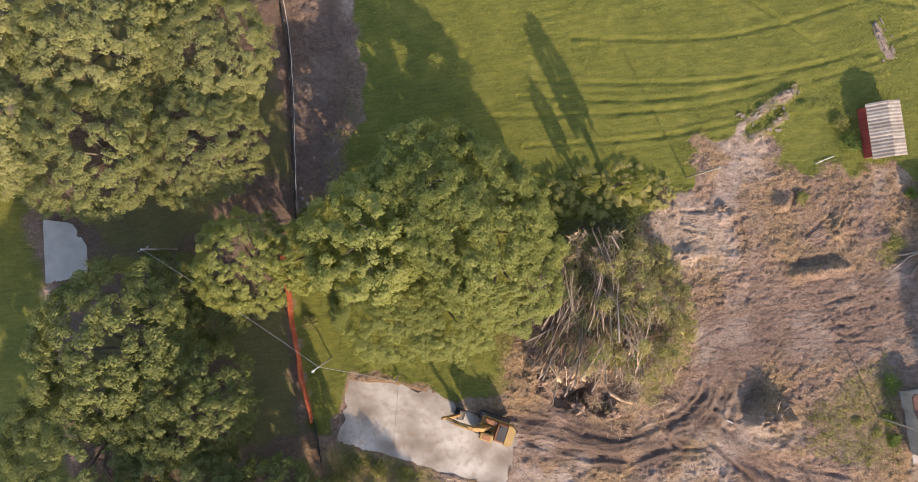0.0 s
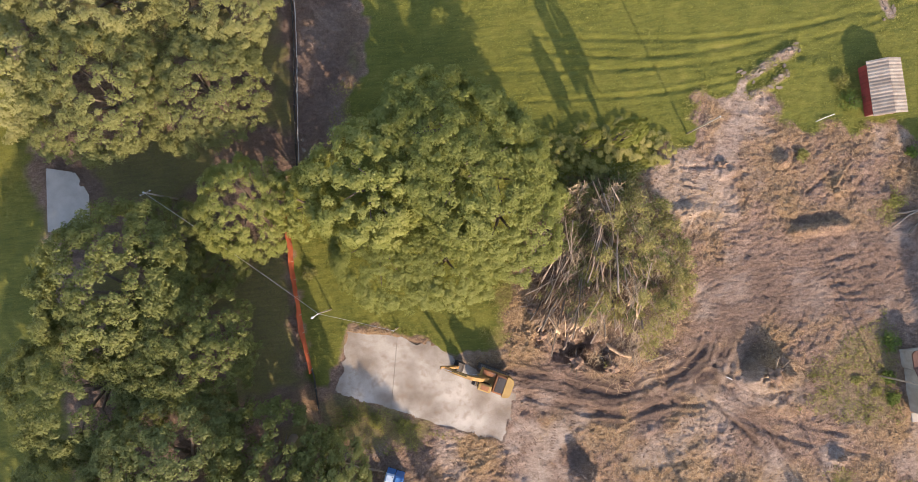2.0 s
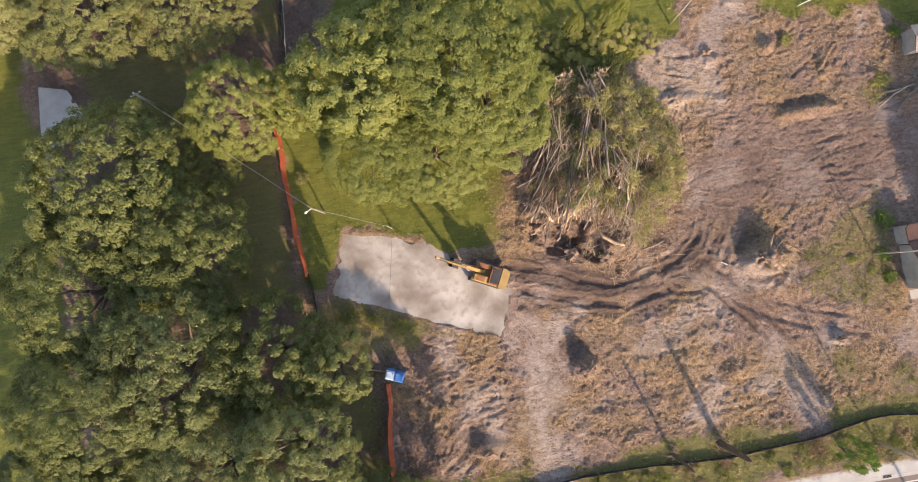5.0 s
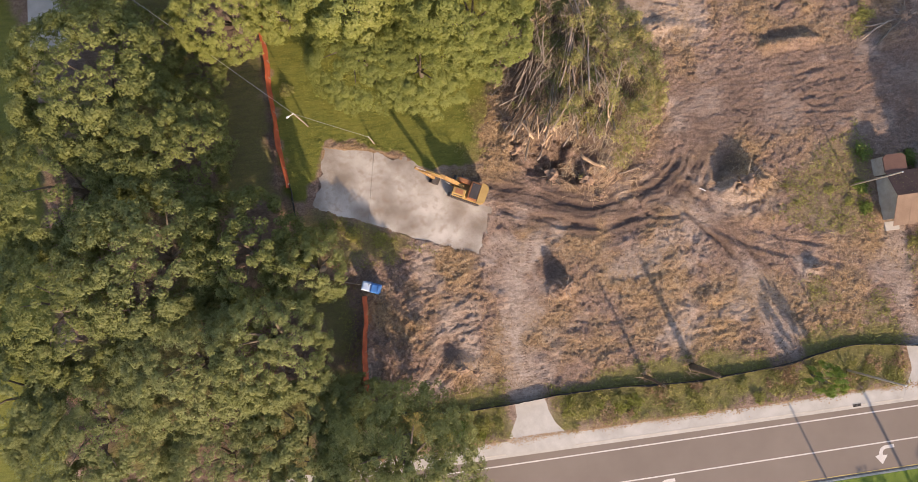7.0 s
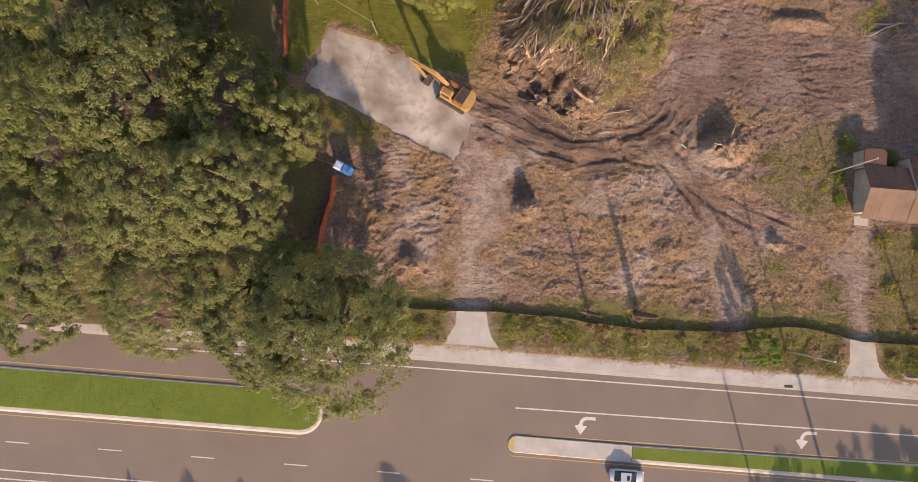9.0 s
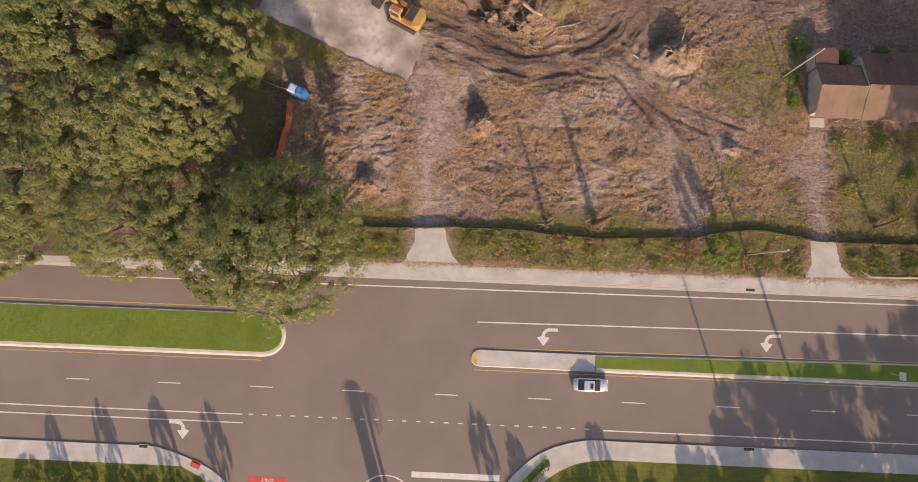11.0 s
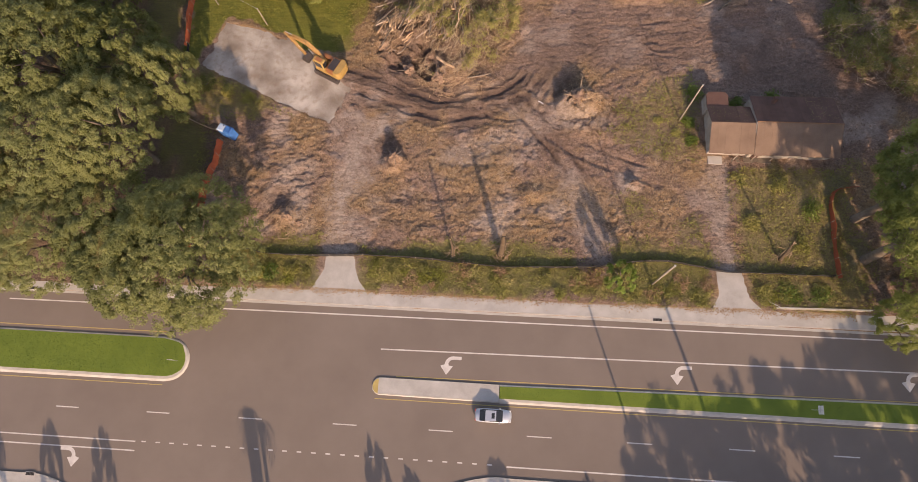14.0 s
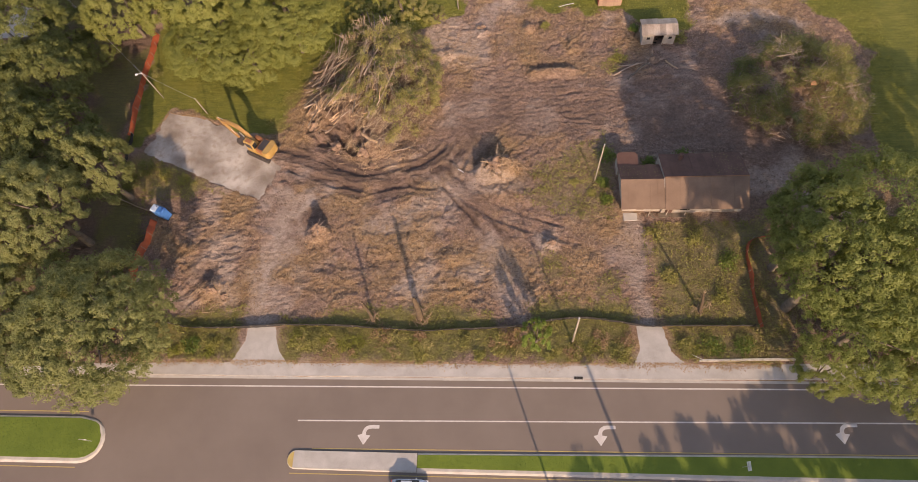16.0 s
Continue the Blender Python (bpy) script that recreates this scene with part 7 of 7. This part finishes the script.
def clear(x, y):
    """Keeps litter off concrete, buildings and road."""
    ok = (poly_dist(x, y, SLAB) > 0.2) & (y > -58.0 + 0.35 * np.sin(x * 1.7) * np.sin(x * 0.43))
    ok &= ~((x > 56) & (x < 73.3) & (y > -38) & (y < -28)) & ~((x > 62) & (x < 68) & (y > -6.3) & (y < -2.6)) & ~((x > 55.7) & (x < 60.5) & (y > 2.5) & (y < 9.8))
    ok &= ~((np.abs(x - 7) < 2.6) & (y < -53)) & ~((np.abs(x - 58.8) < 2.4) & (y < -52.6))
    return ok


r, x, y, z, g, s, d, st = scatter(170000, -14, 96, -57, 14, 31)
k = clear(x, y) & (g < 0.35) & (r.uniform(0, 1, len(x)) < 0.07 + 0.62 * st - 0.8 * d - 0.7 * s)
c = np.stack([x, y, z + 0.04], 1)[k]
tagged(quads_object("straw_litter", leaf_quads(c, 0.075, 0.9, r, 6.5), M["straw"]), "dry straw and wood shreds strewn over the soil", "litter", kind="stuff")
r, x, y, z, g, s, d, st = scatter(60000, -14, 96, -57, 14, 35)
k = clear(x, y) & (g < 0.3) & (r.uniform(0, 1, len(x)) < (1 - 1.2 * s - d) * 0.4 * fbm(x * 0.4, y * 0.4, 3, 95))
tagged(quads_object("bark_litter", leaf_quads(np.stack([x, y, z + 0.04], 1)[k], 0.13, 0.75, r, 2.6), M["bark"]), "dark bark scraps and clods strewn over the soil", "litter", kind="stuff")
r = np.random.default_rng(39)
x = np.r_[r.uniform(-14, 74, 5200)]
y = -57.75 - np.abs(r.normal(0, 0.28, len(x))) * (0.4 + 1.6 * fbm(x * 0.35, x * 0 + 3, 3, 99))
tagged(quads_object("verge_litter", leaf_quads(np.stack([x, y, np.full(len(x), 0.165)], 1), 0.1, 0.95, r, 2.2), M["straw"]), "dry leaves and soil blown onto the pavement edge", "litter", kind="stuff")
# clods of torn earth
r, x, y, z, g, s, d, st = scatter(50000, -14, 96, -57, 12, 37)
k = clear(x, y) & (g < 0.25) & (r.uniform(0, 1, len(x)) < np.clip((fbm(x * 0.3, y * 0.3, 3, 97) - 0.36) * 3.2, 0.03, 1) * np.clip(1 - 2.3 * d - 0.9 * s, 0.02, 1))
x, y, z = x[k], y[k], z[k]
n = len(x)
size = 0.05 + 0.06 * r.exponential(1.0, n).clip(0, 2.6)
turn = r.uniform(0, 2 * math.pi, n)
flat = r.uniform(0.6, 1.5, n)
ring = []
for q in range(4):
    a = q * math.pi / 2 + r.uniform(-0.4, 0.4, n)
    px, py = np.cos(a) * size * flat * r.uniform(0.7, 1.3, n), np.sin(a) * size / flat * r.uniform(0.7, 1.3, n)
    ring.append(np.stack([x + px * np.cos(turn) - py * np.sin(turn), y + px * np.sin(turn) + py * np.cos(turn), z - 0.05], 1))
tip = np.stack([x + r.normal(0, 0.3, n) * size, y + r.normal(0, 0.3, n) * size, z + size * r.uniform(0.5, 1.0, n)], 1)
tris = np.concatenate([np.stack([ring[q], ring[(q + 1) % 4], tip], 1) for q in range(4)])
tagged(quads_object("earth_clods", tris, M["clod"]), "broken clods of brown earth strewn over the lot", "soil", kind="stuff")
r, x, y, z, g, s, d, st = scatter(70000, -16, 98, -58, 16, 32)
k = clear(x, y) & (g > 0.12) & (g < 0.92) & (r.uniform(0, 1, len(x)) < 0.8 * fbm(x * 0.5, y * 0.5, 3, 91))
x, y, z = x[k], y[k], z[k]
per = 7
c = np.repeat(np.stack([x, y, z + 0.12], 1), per, axis=0) + r.normal(size=(len(x) * per, 3)) * np.array([0.22, 0.22, 0.09])
tagged(quads_object("weeds", leaf_quads(c, 0.095, 0.45, r, 3.6), M["weed"]), "rough green and yellowing weeds on disturbed ground", "weeds", kind="stuff")
r, x, y, z, g, s, d, st = scatter(85000, -20, 100, -24, 38, 33)
k = clear(x, y) & (g > 0.85)
c = np.stack([x, y, z + 0.04], 1)[k]
tagged(quads_object("grass", leaf_quads(c, 0.11, 0.4, r, 2.6), M["grass"]), "rough mown yellow-green grass of the field", "grass", kind="stuff")


def lawn(name, poly, z, n, seed, label):
    r = np.random.default_rng(seed)
    xs, ys = [p[0] for p in poly], [p[1] for p in poly]
    x, y = r.uniform(max(min(xs), -75), min(max(xs), 115), n), r.uniform(min(ys), max(ys), n)
    ok = poly_dist(x, y, poly) < -0.08
    c = np.stack([x[ok], y[ok], np.full(ok.sum(), z)], 1)
    tagged(quads_object(name, leaf_quads(c, 0.085, 0.72, r, 2.6), M["lawn"]), label, "grass", kind="stuff")


lawn("median_grass", in_w, 0.205, 14000, 1, "thick green grass on the traffic island")
lawn("median_grass", in_e, 0.205, 9000, 2, "thick green grass on the narrow median")
lawn("verge_grass", [(-50, -85.9), (-24.3, -85.7), (-20, -88.3), (-17.5, -91), (-50, -93)], 0.12, 7000, 3, "shaded green lawn behind the pavement")
lawn("verge_grass", [(20.5, -89), (23, -85.8), (26.6, -83.5), (30.2, -82.6), (100, -82.8), (100, -93), (18.5, -93)], 0.12, 20000, 4, "green lawn beside the south pavement")


def shrub(x, y, r, h, mat, label, n=60):
    e = empty("shrub", x, y, max(gz(x, y), 0.0), 0, label, "shrub", "shrubs")
    rng = np.random.default_rng(int(abs(x) * 13 + abs(y) * 7))
    for k in range(5):
        a = k * 1.26 + rng.uniform(-0.3, 0.3)
        Geo().tube([(0, 0, -0.1), (math.cos(a) * r * 0.5, math.sin(a) * r * 0.5, h * 0.7)], [0.05, 0.02], 5).make("stem", M["bark"], e)
    d = rng.normal(size=(n, 3))
    d /= np.linalg.norm(d, axis=1)[:, None]
    d[:, 2] = np.abs(d[:, 2])
    ctr = d * np.array([r, r, h * 0.8]) * rng.uniform(0.4, 1.0, n)[:, None]
    c = np.repeat(ctr, 20, axis=0) + rng.normal(size=(n * 20, 3)) * r * 0.16
    c[:, 2] = np.maximum(c[:, 2], 0.05)
    quads_object("foliage", leaf_quads(c, 0.11, 0.5, rng, 2.6), M[mat], e)


YARD_SHRUBS = [(66, -55.5, 1.6, 1.0, "shrub"),
               (70, -55.6, 1.5, 1.0, "shrub"), (62.8, -55.2, 1.0, 0.7, "weed"), (-2.5, -56, 1.4, 1.0, "shrub"), (0.5, -55.6, 1.0, 0.8, "weed"), (54.3, -31.5, 0.9, 0.5, "shrub"), (54.6, -34.4, 1.0, 0.5, "shrub"), (52.6, -33.2, 0.7, 0.35, "weed"),
               (50.2, -31.4, 0.6, 0.3, "weed"), (61, -28.7, 1.3, 1.2, "shrub"), (66, -27.6, 1.5, 1.0, "shrub"), (55.2, -27, 1.3, 1.2, "shrub"), (60.5, -40, 1.4, 0.9, "weed"), (66, -40.5, 1.4, 1.0, "weed"), (70, -44, 1.6, 1.0, "shrub"),
               (62, -46, 1.2, 0.8, "weed")]
LOT_SHRUBS = [(68, -49, 1.3, 0.9, "weed"), (-16.5, -27.5, 1.8, 1.6, "oak"), (-13, -28.6, 1.3, 1.1, "weed"), (-9.5, -29.8, 1.1, 1.0, "weed"), (-18.5, -30, 1.8, 1.8, "oak"), (-19.3, -8.4, 1.0, 1.3, "brush"), (47.1, -1.2, 0.8, 0.4, "weed"), (58.5, -8.5, 1.6, 0.6, "weed"),
               (54.5, 5, 1.6, 1.3, "shrub"), (53.5, 8, 1.2, 0.9, "weed"), (68.5, -4.6, 1.5, 0.8, "weed"), (61.6, -2.5, 0.9, 1.2, "shrub"), (-11, -51.5, 1.6, 1.4, "oak_grey")]
for x, y, r, h, m in YARD_SHRUBS + LOT_SHRUBS:
    shrub(x, y, r, h, m, "low weedy shrub on rough ground", 40)
rv = random.Random(77)
for k in range(64):
    x = rv.uniform(10.5, 56) if k < 46 else rv.choice([rv.uniform(-6, 3), rv.uniform(62, 72)])
    shrub(x, rv.uniform(-57.2, -54.2), rv.uniform(0.4, 1.5), rv.uniform(0.15, 0.5), rv.choice(["weed", "weed", "grass", "brush", "straw"]), "low tangle of weeds in the verge", 26)
for x, y, r, top in ((19.5, 3.2, 3.6, 1.7), (24.4, 3.8, 3.0, 1.4), (28.2, 2.2, 2.4, 1.2), (15.2, 3.2, 2.6, 2.2)):
    tree(x, y, r, top, "e", "weed", 0.12, 30, "bush", "low spreading yellow-green bush at the field edge", "bush")
for x, y, r, top in ((22.6, 3.6, 1.6, 13.0), (18.6, 4.0, 1.0, 8.5)):
    tree(x, y, r, top, "d", "oak_bright", 0.12, 60, label="slender upright tree at the field edge")
tree(44.0, -55.0, 2.1, 6.8, "e", "lime", 0.1, 10, "young_tree", "bright green young tree in the verge", "tree")


# ---- caterpillar prints ----
rt = np.random.default_rng(41)
bars = []
for px, py, az, n in ((31.5, -41.6, 8, 9), (11.0, -33.6, 72, 14), (5.0, -34.2, 35, 16), (46.8, -43.6, -12, 14), (51.0, -42.0, -16, 14), (3.2, -46.5, 55, 14), (8.2, -48.5, 95, 14), (26.0, -33.2, 4, 14), (38.4, -37.8, -58, 16), (1.4, -31.8, -24, 12), (33.6, -2.6, 80, 16), (40.5, 1.5, 84, 14)):
    c, sn = math.cos(radians(az)), math.sin(radians(az))
    for lane in (0.0, 2.1):
        for k in range(n):
            u, v = (k - n / 2) * 0.34, lane - 1.0 + rt.normal(0, 0.03)
            mx, my = px + u * c - v * sn, py + u * sn + v * c
            if rt.uniform() < 0.15 or (lane and n < 10):
                continue
            w, t, h = 0.3 * rt.uniform(0.75, 1.1), 0.07, 0.05 * rt.uniform(0.6, 1.2)
            z0 = gz(mx, my)
            a, b, e1, e2 = (-sn * w - c * t, c * w - sn * t), (sn * w - c * t, -c * w - sn * t), (sn * w + c * t, -c * w + sn * t), (-sn * w + c * t, c * w + sn * t)
            bars += [[(mx + a[0], my + a[1], z0 - 0.04), (mx + b[0], my + b[1], z0 - 0.04), (mx + b[0] + c * t, my + b[1] + sn * t, z0 + h), (mx + a[0] + c * t, my + a[1] + sn * t, z0 + h)],
                     [(mx + e1[0], my + e1[1], z0 - 0.04), (mx + e2[0], my + e2[1], z0 - 0.04), (mx + a[0] + c * t, my + a[1] + sn * t, z0 + h), (mx + b[0] + c * t, my + b[1] + sn * t, z0 + h)]]
tagged(quads_object("track_prints", np.array(bars), M["clod"]), "ladder-like caterpillar prints pressed into the soil", "soil", kind="stuff")


# ---- rubble, rail, scraps ----


def rubble(x0, y0, x1, y1, n, seed, label):
    rng = random.Random(seed)
    for k in range(n):
        t = rng.random()
        x, y = x0 + (x1 - x0) * t + rng.gauss(0, 0.6), y0 + (y1 - y0) * t + rng.gauss(0, 0.5)
        w, d, h = rng.uniform(0.3, 1.0), rng.uniform(0.2, 0.5), rng.uniform(0.12, 0.3)
        q = [(w * (0.5 + rng.uniform(-0.12, 0.1)) * math.cos(a), d * (0.5 + rng.uniform(-0.12, 0.1)) * math.sin(a)) for a in (0.5, 1.5, 2.7, 3.7, 4.7, 5.8)]
        ob = Geo().prism(q, -h / 2, h / 2).make("rubble_chunk", M["rubble"])
        ob.matrix_world = pose(x, y, gz(x, y) + h * 0.35, rng.gauss(0, 12), rng.gauss(0, 12), math.degrees(math.atan2(y1 - y0, x1 - x0)) + rng.gauss(0, 30))
        tagged(ob, label, "rubble", "broken concrete on the lot")


M["rubble"] = surface("broken_concrete", (0.15, 0.115, 0.09), (0.31, 0.255, 0.21), 1.0, 12.0, 0.95, 0, 0.6, 0.02, rand=0.4)
rubble(40.4, 9.5, 48.2, 13.1, 22, 1, "grey broken concrete chunk at the field edge")
rubble(41.9, 7.6, 46.6, 9.7, 12, 2, "grey broken concrete chunk at the field edge")
rubble(60.2, 20.5, 61.6, 16, 20, 3, "grey broken concrete chunk in the grass")
rubble(-19.3, 9.3, -18.6, 6.2, 12, 4, "pale concrete rubble beside the low fence")
rail = empty("handrail", 64.3, -57.5, 0.14, 0, "low pale railing along the pavement edge", "railing")
for k in range(7):
    Geo().tube([(k * 1.9, 0.04 * k, 0), (k * 1.9, 0.04 * k, 0.95)], 0.03, 6).make("post", M["metal_grey"], rail)
for h in (0.5, 0.95):
    Geo().tube([(0, 0, h), (11.4, 0.24, h)], 0.03, 6).make("rail", M["metal_grey"], rail)
Geo().tube([(-1.0, 0.9, 0.0), (0, 0, 0.95)], 0.035, 6).make("end_rail", M["sign_white"], rail)
Geo().box(5.7, 0.15, -0.2, 11.6, 0.25, 0.35, rz=1.2, bevel=0.02).make("base_wall", M["kerb"], rail)
scrap = Geo()
scrap.add([(0, 0, 0), (0.9, -0.2, 0.1), (0.7, 0.3, 0.4), (0.1, 0.45, 0.3), (0.02, 0.02, 0.03), (0.9, -0.18, 0.13), (0.7, 0.3, 0.43), (0.1, 0.45, 0.33)], [(0, 3, 2, 1), (4, 5, 6, 7), (0, 1, 5, 4), (1, 2, 6, 5), (2, 3, 7, 6), (3, 0, 4, 7)])
ob = scrap.make("metal_sheet", M["rust"])
ob.matrix_world = pose(83.6, -19.2, float(pile2_z(np.array([83.6]), np.array([-19.2]))[0]) + 0.9, 10, 0, 20)
tagged(ob, "crumpled rusty metal sheet on the brush pile", "metal sheet")
for x, y, ln, az in ((50.9, 3.4, 2.7, 15), (33.5, -29.0, 1.2, -30)):
    z = gz(x, y) + 0.1
    ob = Geo().tube([(-ln / 2, 0, 0), (0, 0.05, 0.03), (ln / 2, 0, 0)], 0.05, 7).make("plastic_pipe", M["sign_white"])
    ob.matrix_world = pose(x, y, z, 0, 0, az)
    tagged(ob, "pale plastic pipe lying on the ground", "pipe")
